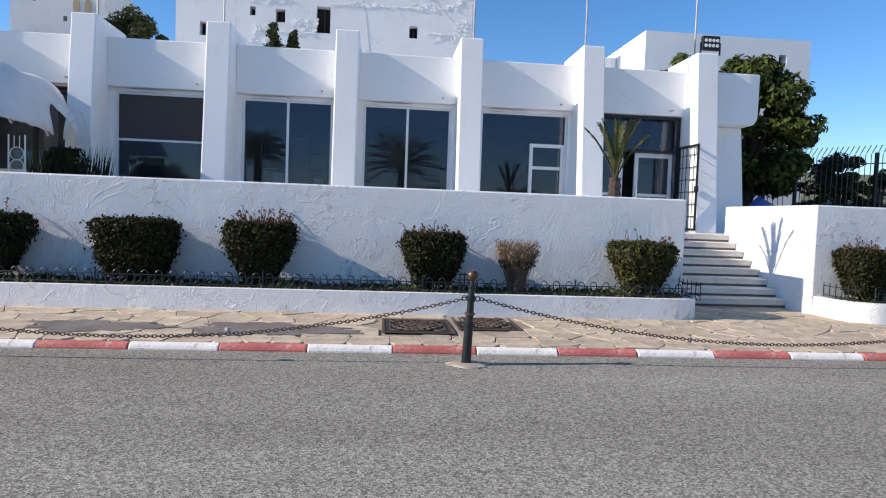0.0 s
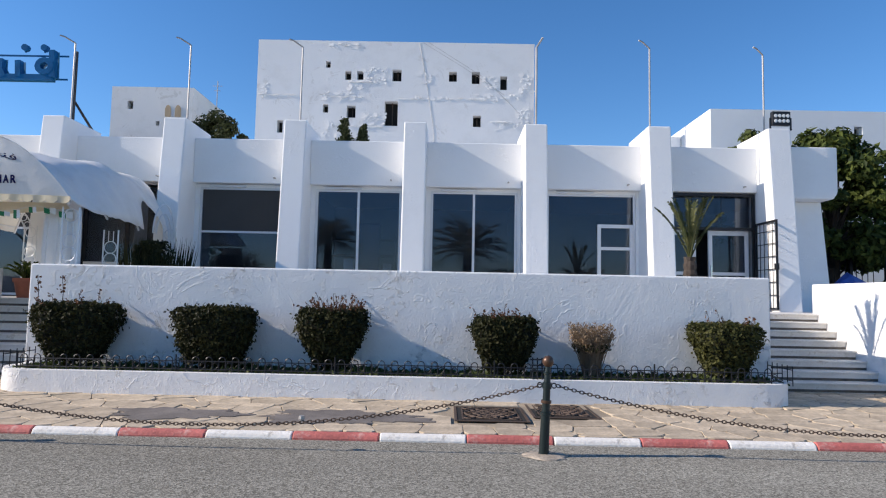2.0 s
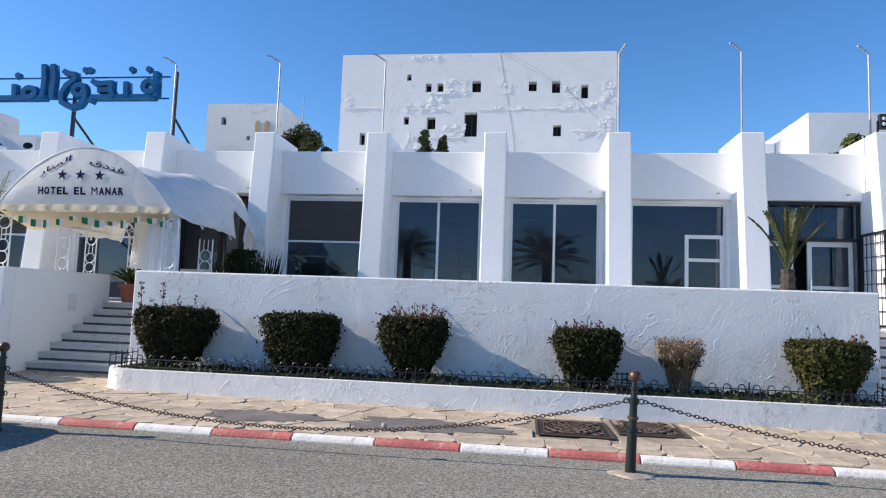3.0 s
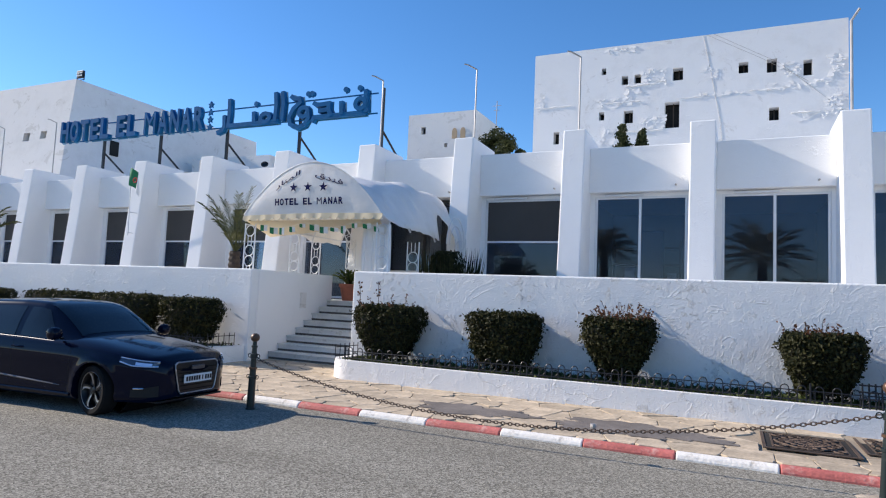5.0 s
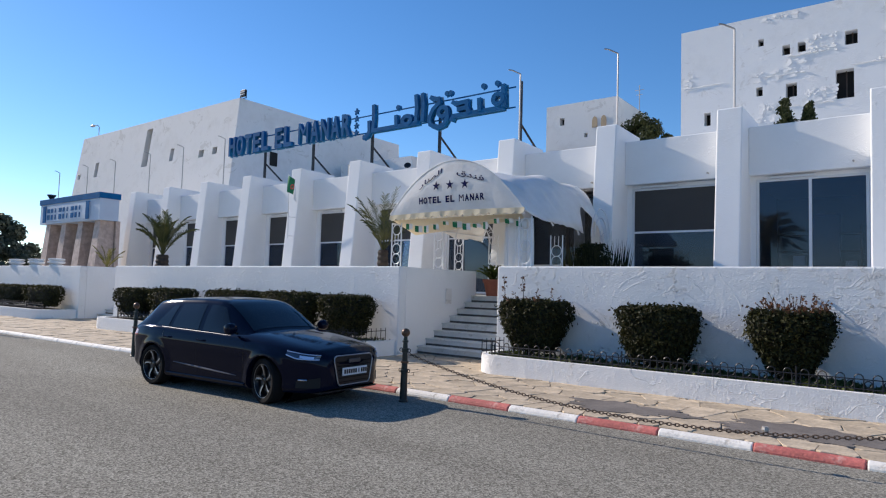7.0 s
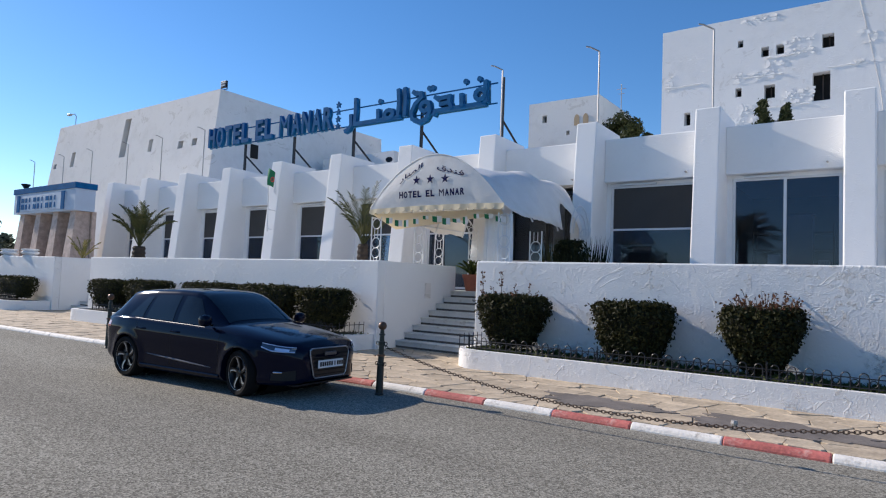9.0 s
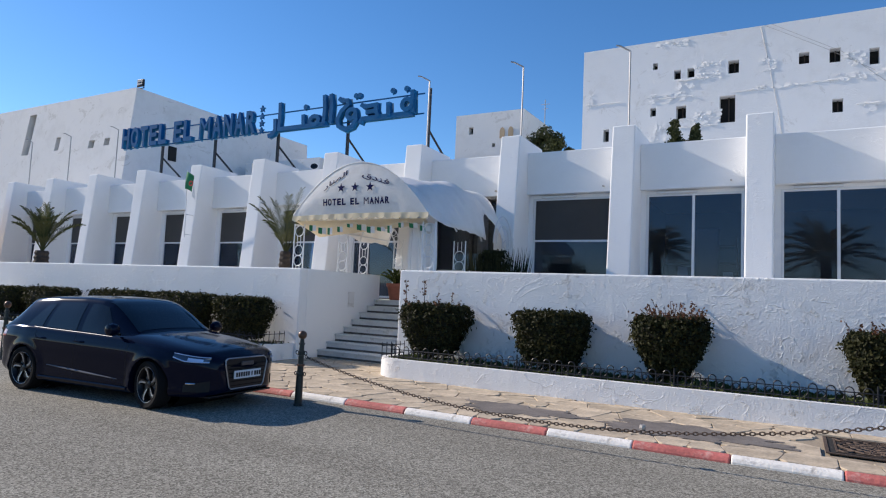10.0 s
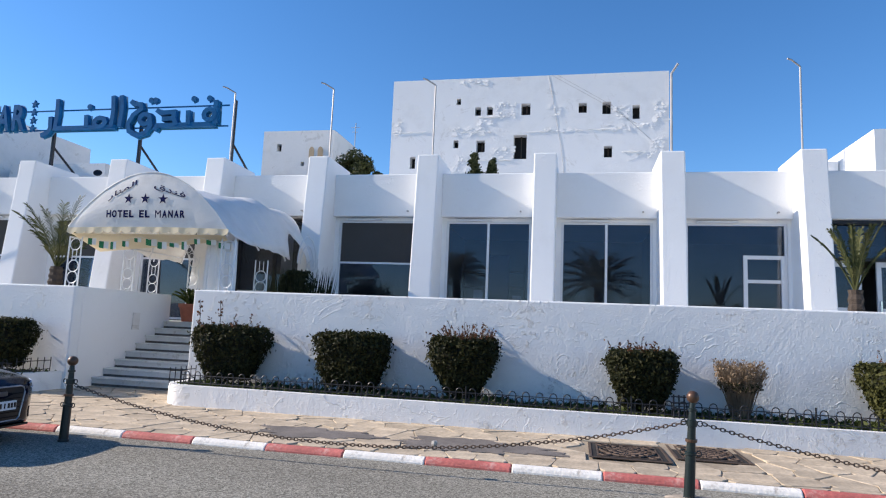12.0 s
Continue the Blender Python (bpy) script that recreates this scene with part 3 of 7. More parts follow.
# ---- buildings behind ----
TW = [(-5.15, -4.96, 11.19, 11.47), (-4.33, -4.07, 10.68, 11.06), (-3.82, -3.56, 10.69, 11.07), (-2.34, -1.96, 10.65, 11.16), (0.04, 0.37, 10.68, 11.11), (1.0, 1.34, 10.6, 11.12),
      (2.2, 2.49, 10.36, 10.95), (-5.22, -5.0, 9.26, 9.61), (-4.22, -3.85, 9.06, 9.58), (-2.63, -2.08, 8.74, 9.79), (1.08, 1.41, 8.76, 9.25), (-7.12, -6.88, 8.37, 8.9)]


def house(name, x0, x1, y0, y1, z1, holes, mat, label, lean=0.0, batter=0.0):
    """A cubic white house: front wall with window openings, sides, back, flat roof, recessed windows."""
    top_ = root(name, label, "building", (x0, y0, 0))
    off = Matrix.Translation((-x0, -y0, 0))

    def put(nm, mesh, mt, lab="", bevel=0.0):
        ob = part(nm, mesh, mt, None, lab, bevel=bevel)
        ob.parent, ob.matrix_parent_inverse = top_, off
        return ob

    fm = holed_wall(x0, x1, 0.0, z1, y0, y0 + 0.4, holes)
    if lean:
        fm.v = [(x + lean * (z1 - z) * (1 if x > x1 - 0.01 else -1 if x < x0 + 0.01 else 0), y, z) for x, y, z in fm.v]
    fm.v = [(x, y - batter * (z1 - z), z) for x, y, z in fm.v]
    put("front_wall", fm, mat)
    for xa, xb, s in ((x0, x0 + 0.4, -1), (x1 - 0.4, x1, 1)):
        m = Mesh().box(xa, xb, y0 + 0.402, y1, 0, z1)
        if lean:
            m.v = [(x + s * lean * (z1 - z), y - (batter * (z1 - z) if y < y0 + 1 else 0), z) for x, y, z in m.v]
        put("side_wall", m, mat)
    put("back_wall", Mesh().box(x0 + 0.4, x1 - 0.4, y1 - 0.4, y1, 0, z1), mat)
    put("roof", Mesh().box(x0 + 0.4, x1 - 0.4, y0 + 0.4, y1 - 0.4, z1 - 0.5, z1 - 0.3), mat)
    for h in holes:
        w = part("window", Mesh().box(h[0] - 0.05, h[1] + 0.05, y0 + 0.42 - batter * (z1 - h[3]), y0 + 0.5 - batter * (z1 - h[3]), h[2] - 0.05, h[3] + 0.05), M_DARK, None, "small dark window opening")
        w.parent, w.matrix_parent_inverse = top_, off
        if h[1] - h[0] > 0.3:
            xm = h[0] + (h[1] - h[0]) * 0.55
            fr = part("frame", Mesh().box(xm - 0.02, xm + 0.02, y0 + 0.3 - batter * (z1 - h[3]), y0 + 0.34 - batter * (z1 - h[3]), h[2], h[3]), M_WOOD, w)
            fr.matrix_parent_inverse = Matrix.Identity(4)
    return top_, put


tower, put_t = house("tower_building", -8.03, 3.62, 26.0, 36.0, 12.36, TW, M_TOWER, "tall white cubic building with small windows and peeling render")
put_t("drain_pipe", Mesh().tube([(3.7, 25.93, 5), (3.7, 25.93, 12.2), (3.95, 25.9, 12.6)], 0.05), M_STEEL, "rusty drain pipe")
house("small_tower", -18.5, -14.0, 34.0, 40.0, 12.85, [(-17.6, -17.3, 11.6, 12.05), (-16.0, -15.8, 10.7, 10.95)], M_WING, "white cubic tower behind the hotel")
for x in (-15.35, -14.8):
    a = Mesh().prism([(-0.16, 0), (0.16, 0), (0.16, 0.45), (0.1, 0.6), (0, 0.66), (-0.1, 0.6), (-0.16, 0.45)], lambda u, v: (x + u, 33.96, 11.2 + v), lambda u, v: (x + u, 33.99, 11.2 + v))
    thing("arched_niche", a, M_NICHE, "ochre arched niche on a white tower wall", "niche")
house("wing_building", -47.2, -28.9, 19.5, 32.2, 11.4,
      [(-44.6, -44.1, 8.4, 9.4), (-38.3, -37.6, 8.5, 10.9), (-35.1, -34.7, 8.55, 9.3), (-32.02, -31.54, 8.44, 8.87), (-30.72, -30.27, 8.49, 8.88), (-47.0, -46.6, 8.45, 8.78)],
      M_WING, "long white hotel wing with sloping edges and small windows", 0.05, 0.12)
m = Mesh().box(-28.75, -28.66, 21.45, 21.9, 8.1, 8.85)
thing("wing_window", m, M_DARK, "dark window in the side of the white wing", "window")
house("low_block", -27.9, -22.4, 26.0, 32.0, 8.8, [(-25.5, -24.9, 7.2, 8.0)], M_WING, "low white block behind the rooftop letters")
house("right_building", 10.15, 16.96, 24.0, 34.0, 9.1, [(15.65, 15.97, 8.1, 8.5)], M_FACADE, "plain white cubic building behind a tree")
house("right_annex", 8.9, 10.1, 27.0, 32.0, 8.75, [], M_FACADE, "narrow white annex beside a cubic building")

# hill behind the railing fence
h = Mesh()
hx = [9.9 + 3.0 * i for i in range(40)]
hy = [13.5 + 3.0 * j for j in range(30)]
random.seed(4)
h.v = [(x, y, 1.42 + max(0, y - 17) * 0.11 + max(0, y - 40) * 0.01 + 0.25 * noise.noise((x * 0.15, y * 0.15, 0)) * min(1, max(0, y - 18) / 6)) for y in hy for x in hx]
h.f = [(j * 40 + i, j * 40 + i + 1, j * 40 + i + 41, j * 40 + i + 40) for j in range(29) for i in range(39)]
structure("hillside", h, M_GRASS, "dry grassy slope behind the railing", "hillside", smooth=True)


# ---- plants ----
def leaf_cloud(points, normals, size, spread=0.8, aspect=1.7, seed=1):
    """One folded leaf for each point, turned about its normal at random."""
    rng = np.random.RandomState(seed)
    p, q = np.array(points), np.array(normals)
    n = len(p)
    d = q + spread * rng.normal(size=(n, 3))
    d /= np.linalg.norm(d, axis=1)[:, None] + 1e-9
    u = np.cross(d, rng.normal(size=(n, 3)))
    u /= np.linalg.norm(u, axis=1)[:, None] + 1e-9
    w = np.cross(d, u)
    s = size * (0.6 + 0.8 * rng.rand(n))[:, None]
    a, b, c, e = p - u * s * aspect / 2, p + w * s * 0.5 + d * s * 0.12, p + u * s * aspect / 2, p - w * s * 0.5 + d * s * 0.12
    v = np.stack([a, b, c, e], 1).reshape(-1, 3)
    m = Mesh()
    m.v = [tuple(x) for x in v.tolist()]
    m.f = [(4 * i, 4 * i + 1, 4 * i + 2, 4 * i + 3) for i in range(n)]
    return m


def quick(name, m):
    me = bpy.data.meshes.new(name)
    me.from_pydata(m.v, [], m.f)
    return me


def bush(x0, x1, y, ztop, seed, label, taper=0.6, mat=M_LEAF, count=5200, shoots=0, depth=0.82, z0=0.43, leaf=0.033):
    """A clipped bush: stems, a dense inner mass coloured as shade and a shell of small leaves, wider at its flat top.
    """
    rng = np.random.RandomState(seed)
    cx, hw = (x0 + x1) / 2, (x1 - x0) / 2 * 0.94
    ztop -= 0.03
    top_ = root("bush", label, "bush", (cx, y, z0), "clipped bushes along the walls")
    hgt = ztop - z0

    def outline(ang, t):
        k = taper * 0.8 + (1 - taper * 0.8) * min(1.0, t / 0.72) ** 0.9
        k *= 1.0 - 0.12 * max(0, (t - 0.85) / 0.15) ** 2
        r = 1.0 / (abs(math.cos(ang)) ** 3.2 + abs(math.sin(ang)) ** 3.2) ** (1 / 3.2)
        bump = 1 + 0.10 * noise.noise((math.cos(ang) * 1.7 + seed * 3.1, math.sin(ang) * 1.7, t * 2.5))
        return hw * k * r * math.cos(ang) * bump, depth / 2 * k * r * math.sin(ang) * bump

    # solid dark core, painted as the shade deep between the leaves
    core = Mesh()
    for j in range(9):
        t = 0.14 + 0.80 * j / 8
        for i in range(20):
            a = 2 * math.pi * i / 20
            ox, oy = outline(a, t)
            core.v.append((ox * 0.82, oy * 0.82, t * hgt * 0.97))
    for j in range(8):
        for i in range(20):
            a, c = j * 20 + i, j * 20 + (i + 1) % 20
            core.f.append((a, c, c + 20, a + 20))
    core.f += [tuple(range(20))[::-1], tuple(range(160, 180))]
    part("inner_mass", quick("inner_mass", core), M_CORESHADE, top_)
    pts, nor = [], []
    for i in range(int(count * 1.7)):
        a = rng.rand() * 2 * math.pi
        if rng.rand() < 0.28:
            t, k = 0.97 + 0.05 * rng.randn() * 0.6, math.sqrt(rng.rand())
            nn = (0.2 * math.cos(a), 0.2 * math.sin(a), 1)
        else:
            t, k = 0.12 + 0.88 * rng.rand(), 0.9 + 0.13 * rng.rand() + (0.08 * abs(rng.randn()) if rng.rand() < 0.25 else 0)
            nn = (math.cos(a), math.sin(a), 0.15)
        ox, oy = outline(a, min(t, 1.0))
        lump = 1 + 0.05 * noise.noise((ox * 7 + seed, oy * 7, t * 6))
        pts.append((ox * k * lump, oy * k * lump, t * hgt * lump))
        nor.append(nn)
    part("foliage", quick("foliage", leaf_cloud(pts, nor, leaf, 0.8, 1.7, seed)), mat, top_)
    st = Mesh()
    for i in range(5):
        a = 2 * math.pi * i / 5 + seed
        st.tube([(0.08 * math.cos(a), 0.05 * math.sin(a), -0.03), (0.18 * math.cos(a), 0.1 * math.sin(a), 0.25), (0.3 * hw * math.cos(a), 0.15 * math.sin(a), 0.5)], 0.016, 5)
    part("stems", st, M_BARK, top_)
    if shoots:
        sp, sn, tw = [], [], Mesh()
        for i in range(shoots):
            a, k = rng.rand() * 2 * math.pi, math.sqrt(rng.rand()) * 0.97
            ox, oy = outline(a, 1.0)
            L = 0.08 + 0.2 * rng.rand() ** 2
            bx, by = ox * k, oy * k
            lean = (ox * 0.16 + 0.04 * rng.randn(), oy * 0.16)
            tw.tube([(bx, by, hgt * 0.92), (bx + lean[0] * 0.5, by + lean[1] * 0.5, hgt + L * 0.6), (bx + lean[0], by + lean[1], hgt + L)], 0.004, 4)
            for j in range(10):
                s = j / 9
                sp.append((bx + lean[0] * s + 0.02 * rng.randn(), by + lean[1] * s + 0.02 * rng.randn(), hgt * 0.95 + (L + 0.05 * hgt) * s))
                sn.append((rng.randn(), rng.randn(), 0.5))
        tagged(part("shoot_wood", tw, M_BARK, top_), kind="stuff")
        tagged(part("new_growth", quick("new_growth", leaf_cloud(sp, sn, leaf * 0.95, 0.8, 1.7, seed + 7)), M_LEAFRED, top_, "reddish new shoots"), kind="stuff")
    return top_


# near-black colour stands in for shade inside the bushes
M_CORESHADE = surface("bush core shade", (0.012, 0.014, 0.008), 0.9, vary=0.3)
M_LEAFYEL = leaf_material("light privet leaf", (0.012, 0.017, 0.005), (0.1, 0.1, 0.03))
M_WEED = leaf_material("weed blade", (0.03, 0.05, 0.012), (0.1, 0.12, 0.04))


def dry_bush(x0, x1, y, ztop, seed):
    """A half-dead bush: a fan of bare upright twigs, withered leaves between them."""
    rng = np.random.RandomState(seed)
    hw, h_ = (x1 - x0) / 2, ztop - 0.43
    top_ = root("bush", "half-dry brown bush with bare upright twigs", "bush", ((x0 + x1) / 2, y, 0.43), "clipped bushes along the walls")
    tw, lp, ln_ = Mesh(), [], []
    for i in range(330):
        a, k = rng.rand() * 2 * math.pi, math.sqrt(rng.rand())
        ex, ey = hw * k * math.cos(a), 0.3 * k * math.sin(a)
        top = h_ * (0.72 + 0.3 * rng.rand())
        mid = (ex * 0.55 + 0.02 * rng.randn(), ey * 0.55 + 0.02 * rng.randn(), top * 0.45)
        end = (ex + 0.02 * rng.randn(), ey + 0.02 * rng.randn(), top)
        tw.tube([(ex * 0.3, ey * 0.3, -0.02), mid, end], 0.004, 3, [0.006, 0.0045, 0.002], caps=False)
        for j in range(9):
            s_ = 0.3 + 0.7 * rng.rand()
            lp.append((mid[0] + (end[0] - mid[0]) * s_ + 0.02 * rng.randn(), mid[1] + (end[1] - mid[1]) * s_ + 0.02 * rng.randn(), mid[2] + (end[2] - mid[2]) * s_))
            ln_.append((rng.randn(), rng.randn(), 0.3))
    tagged(part("twig_fan", quick("twig_fan", tw), M_DRYTWIG, top_, "bare pale twigs"), kind="stuff")
    tagged(part("withered_leaves", quick("withered_leaves", leaf_cloud(lp, ln_, 0.024, 0.9, 1.6, seed)), M_LEAFDRY, top_), kind="stuff")
    low = [p for p in lp if p[2] < h_ * 0.62][:700]
    tagged(part("green_leaves", quick("green_leaves", leaf_cloud(low, [(0, -1, 0.2)] * len(low), 0.03, 0.9, 1.6, seed + 1)), M_LEAF, top_, "remaining dark green leaves"), kind="stuff")


M_DRYTWIG = surface("pale dry twig", (0.24, 0.17, 0.11), 0.9, vary=0.35, grain=30)

B_ = "dark green clipped bush in a white planter"
bush(-6.43, -5.1, 10.08, 1.46, 1, "dark green clipped bush with two tall seed stalks", 0.6, shoots=9)
bush(-4.17, -2.92, 10.08, 1.44, 2, "dense boxy dark green clipped bush", 0.78, count=6200)
bush(-2.25, -1.13, 10.08, 1.44, 3, "tapering dark bush with reddish new shoots", 0.42, shoots=34)
bush(0.51, 1.55, 10.08, 1.37, 4, "dark green clipped bush narrowing to its base", 0.62, shoots=16)
dry_bush(2.04, 2.77, 10.1, 1.29, 5)
bush(3.97, 5.0, 10.03, 1.34, 6, "light green clipped bush with stray twigs", 0.5, M_LEAFYEL, 4800, shoots=6, depth=0.95)
bush(8.1, 8.98, 10.08, 1.34, 7, "dark olive bush with reddish shoots by the stair", 0.55, M_LEAF, 4600, shoots=20)
dry_bush(9.6, 10.25, 10.1, 1.3, 8)
bush(-11.15, -9.72, 9.95, 1.41, 9, "dense boxy bush beside the entrance stair", 0.7, count=5200)
bush(-13.3, -11.3, 9.9, 1.44, 10, B_, 0.8, count=4200)
bush(-15.6, -13.4, 9.88, 1.42, 11, B_, 0.8, count=4200)
bush(-18.3, -16.4, 9.8, 1.40, 12, B_, 0.75, count=3600)
bush(-20.3, -18.6, 9.75, 1.37, 13, "dark clipped bush at the planter's end", 0.7, count=3600)
bush(-28.2, -25.4, 9.95, 1.32, 14, "dark clipped bush far along the wall", 0.75, count=3200)
bush(-31.4, -28.5, 9.95, 1.3, 15, "dark clipped bush far along the wall", 0.75, count=2600)
bush(-35.0, -31.8, 9.95, 1.28, 16, "dark clipped bush far along the wall", 0.75, count=2200)

# seed stalks over the first bush
rng = np.random.RandomState(3)
for bx in (-6.32, -5.93):
    st = Mesh().tube([(bx, 9.95, 1.35), (bx + 0.01, 9.95, 1.62), (bx - 0.02, 9.95, 1.88)], 0.006, 5)
    sp = [(bx + 0.025 * rng.randn(), 9.95 + 0.025 * rng.randn(), 1.6 + 0.28 * rng.rand()) for _ in range(26)]
    stalk = root("seed_stalk", "dry brown seed stalk above a clipped bush", "plant", (0, 0, 0), "seed stalks")
    part("stem", st, M_BARK, stalk)
    tagged(part("seed_heads", quick("seed_heads", leaf_cloud(sp, [(0, -1, 0)] * len(sp), 0.032, 1.0, 1.4, 4)), M_LEAFRED, stalk, "reddish brown seed heads"), kind="stuff")

# low weeds in the beds
wp, wn_ = [], []
rng = np.random.RandomState(8)
for i in range(4200):
    x = -6.5 + 11.8 * rng.rand() if i % 4 else (-20 + 10.5 * rng.rand() if i % 8 else 8.2 + 6 * rng.rand())
    dens = noise.noise((x * 1.1, 3.0, 0))
    hh = max(0.01, 0.03 + 0.09 * dens)
    wp.append((x, 9.68 + 0.78 * rng.rand(), 0.44 + hh * rng.rand()))
    wn_.append((rng.randn(), rng.randn(), 0.3))
tagged(part("weeds", quick("weeds", leaf_cloud(wp, wn_, 0.05, 0.6, 2.4, 5)), M_WEED, None, "low green weeds in the planter soil"), "", "weeds", "", "stuff")


def frond(m, base, az, lift, length, leaflets, droop=1.0, width=0.3):
    """A feather leaf: arching rib with two rows of narrow leaflets."""
    pts = []
    for i in range(10):
        s = i / 9
        r = length * (s * math.cos(lift) + 0.12 * s * s)
        z = length * (s * math.sin(lift) - droop * 0.42 * s ** 2.4)
        pts.append(Vector(base) + Vector((r * math.cos(az), r * math.sin(az), z)))
    m.tube(pts, 0.012, 4, [0.018 - 0.015 * i / 9 for i in range(10)])
    side = Vector((-math.sin(az), math.cos(az), 0))
    for k in range(leaflets):
        s = 0.18 + 0.8 * k / leaflets
        f = s * 9
        i = min(8, int(f))
        p = pts[i].lerp(pts[i + 1], f - i)
        d = (pts[i + 1] - pts[i]).normalized()
        L = width * (1 - 0.65 * abs(s - 0.4) ** 1.2) * (0.85 + 0.3 * random.random())
        for sg in (-1, 1):
            tip = p + (side * sg * 0.62 + d * 0.72 + Vector((0, 0, 0.28 - 0.5 * random.random()))) * L
            w = d * 0.014
            md = p.lerp(tip, 0.45) + Vector((0, 0, 0.03))
            k0 = len(m.v)
            m.v += [tuple(p - w), tuple(p + w), tuple(md + w), tuple(tip), tuple(md - w)]
            m.f.append((k0, k0 + 1, k0 + 2, k0 + 3, k0 + 4))


def palm(x, y, z0, trunk, length, count, seed, label, dry=0, leaflets=26, width=0.3, rad=0.17, up=(0.35, 1.3), hang=1.0, leaf_mat=M_PALM):
    random.seed(seed)
    top_ = root("palm", label, "palm", (x, y, z0))
    prof = []
    nr = max(6, int(trunk / 0.07))
    for i in range(nr):
        t = i / (nr - 1)
        prof.append(((rad * (1.15 - 0.3 * t)) * (1.0 + (0.12 if i % 2 else -0.05)), trunk * t))
    part("trunk", Mesh().lathe(prof, n=10), M_BARK, top_)
    for i in range(count):
        az = 2.399963 * i + random.random() * 0.5
        m = Mesh()
        t = (i + 0.5) / count
        frond(m, (0, 0, trunk * 0.96), az, up[0] + (up[1] - up[0]) * t, length * (0.8 + 0.3 * random.random()), leaflets, (1.15 - 0.6 * t) * hang, width)
        part("frond", quick("frond", m), leaf_mat, top_)
    for i in range(dry):
        m = Mesh()
        frond(m, (0, 0, trunk * 0.9), 2.1 * i + 0.4, 0.1 - 0.2 * random.random(), length * 0.75, leaflets, 2.2, width * 0.7)
        part("dry_frond", quick("dry_frond", m), M_PALMDRY, top_, "withered brown frond")
    return top_


palm(4.46, 11.35, TERRACE, 1.0, 1.2, 9, 3, "young ragged palm with brown tips on the terrace", 0, 30, 0.15, 0.12, (1.12, 1.54), 0.4)
palm(-21.1, 11.45, TERRACE, 1.05, 1.85, 20, 5, "full young palm on the terrace", 0, 34, 0.25, 0.22, (0.95, 1.52), 0.75)
palm(-12.4, 13.2, TERRACE, 1.2, 2.05, 12, 7, "young palm beside the white canopy", 0, 24, 0.3, 0.16, (0.85, 1.5), 0.6)
palm(-27.6, 12.6, TERRACE, 0.6, 1.2, 8, 9, "small yellowing palm near the kiosk", 0, 18, 0.18, 0.12, (0.8, 1.5), 0.6, M_PALMYEL)
# palms across the road, seen in the window glass
for x, y, tr, ln, sd in ((1.5, -11.0, 5.0, 3.2, 21), (4.4, -15.5, 2.2, 2.4, 22), (-8.3, -12.0, 5.6, 2.2, 23), (-15.0, -13.0, 2.6, 2.8, 25), (9.6, -12.0, 2.5, 2.0, 24)):
    palm(x, y, 0.0, tr, ln, 44, sd, "tall palm on the far side of the road", 0, 40, 0.75, 0.3, (-0.2, 1.35), 1.0, M_PALMLIT)


def tree(x, y, z0, height, spread, seed, label, leaf=0.16, clumps=46, per=90, mat=M_LEAFTREE, low=0.3):
    """Trunk, limbs and a crown of leaf clumps with gaps."""
    rng = np.random.RandomState(seed)
    top_ = root("tree", label, "tree", (x, y, z0))
    tr = Mesh().tube([(0, 0, 0), (0.08, 0.02, height * 0.25), (0.02, 0.05, height * 0.5)], 0.2, 9, [0.24, 0.19, 0.13])
    part("trunk", tr, M_BARK, top_, smooth=True)
    pts, nor, lim = [], [], Mesh()
    for c in range(clumps):
        a, t = rng.rand() * 2 * math.pi, rng.rand()
        zz = height * (low + (1 - low) * t)
        prof = math.sin(math.pi * min(0.96, 0.18 + 0.8 * t)) ** 0.7
        r = spread * prof * (0.45 + 0.6 * rng.rand())
        cx, cy = r * math.cos(a), r * math.sin(a)
        if c % 3 == 0:
            lim.tube([(0.03, 0.03, height * (0.2 + 0.25 * t)), (cx * 0.5, cy * 0.5, zz * 0.8), (cx, cy, zz)], 0.03, 5, [0.07, 0.04, 0.012])
        rad = spread * 0.2 * (0.7 + 0.7 * rng.rand())
        for _ in range(per):
            d = rng.normal(size=3)
            d /= np.linalg.norm(d)
            k = rad * (0.55 + 0.5 * rng.rand())
            pts.append((cx + d[0] * k, cy + d[1] * k, zz + d[2] * k * 0.75))
            nor.append((d[0], d[1], d[2] + 0.5))
    part("branchwork", lim, M_BARK, top_, smooth=True)
    part("crown", quick("crown", leaf_cloud(pts, nor, leaf, 0.6, 2.0, seed)), mat, top_)
    return top_


tree(11.55, 18.9, 1.45, 5.2, 1.8, 2, "large glossy broad-leaved tree behind the fence", 0.11, 130, 170, low=0.27)
tree(10.2, 20.5, 1.5, 5.6, 1.5, 6, "broad-leaved tree top showing over the roof", 0.15, 36, 80)
tree(-11.6, 31.0, 0.0, 10.5, 1.9, 3, "far dark pine between two white buildings", 0.085, 60, 260, M_PINE, 0.55)


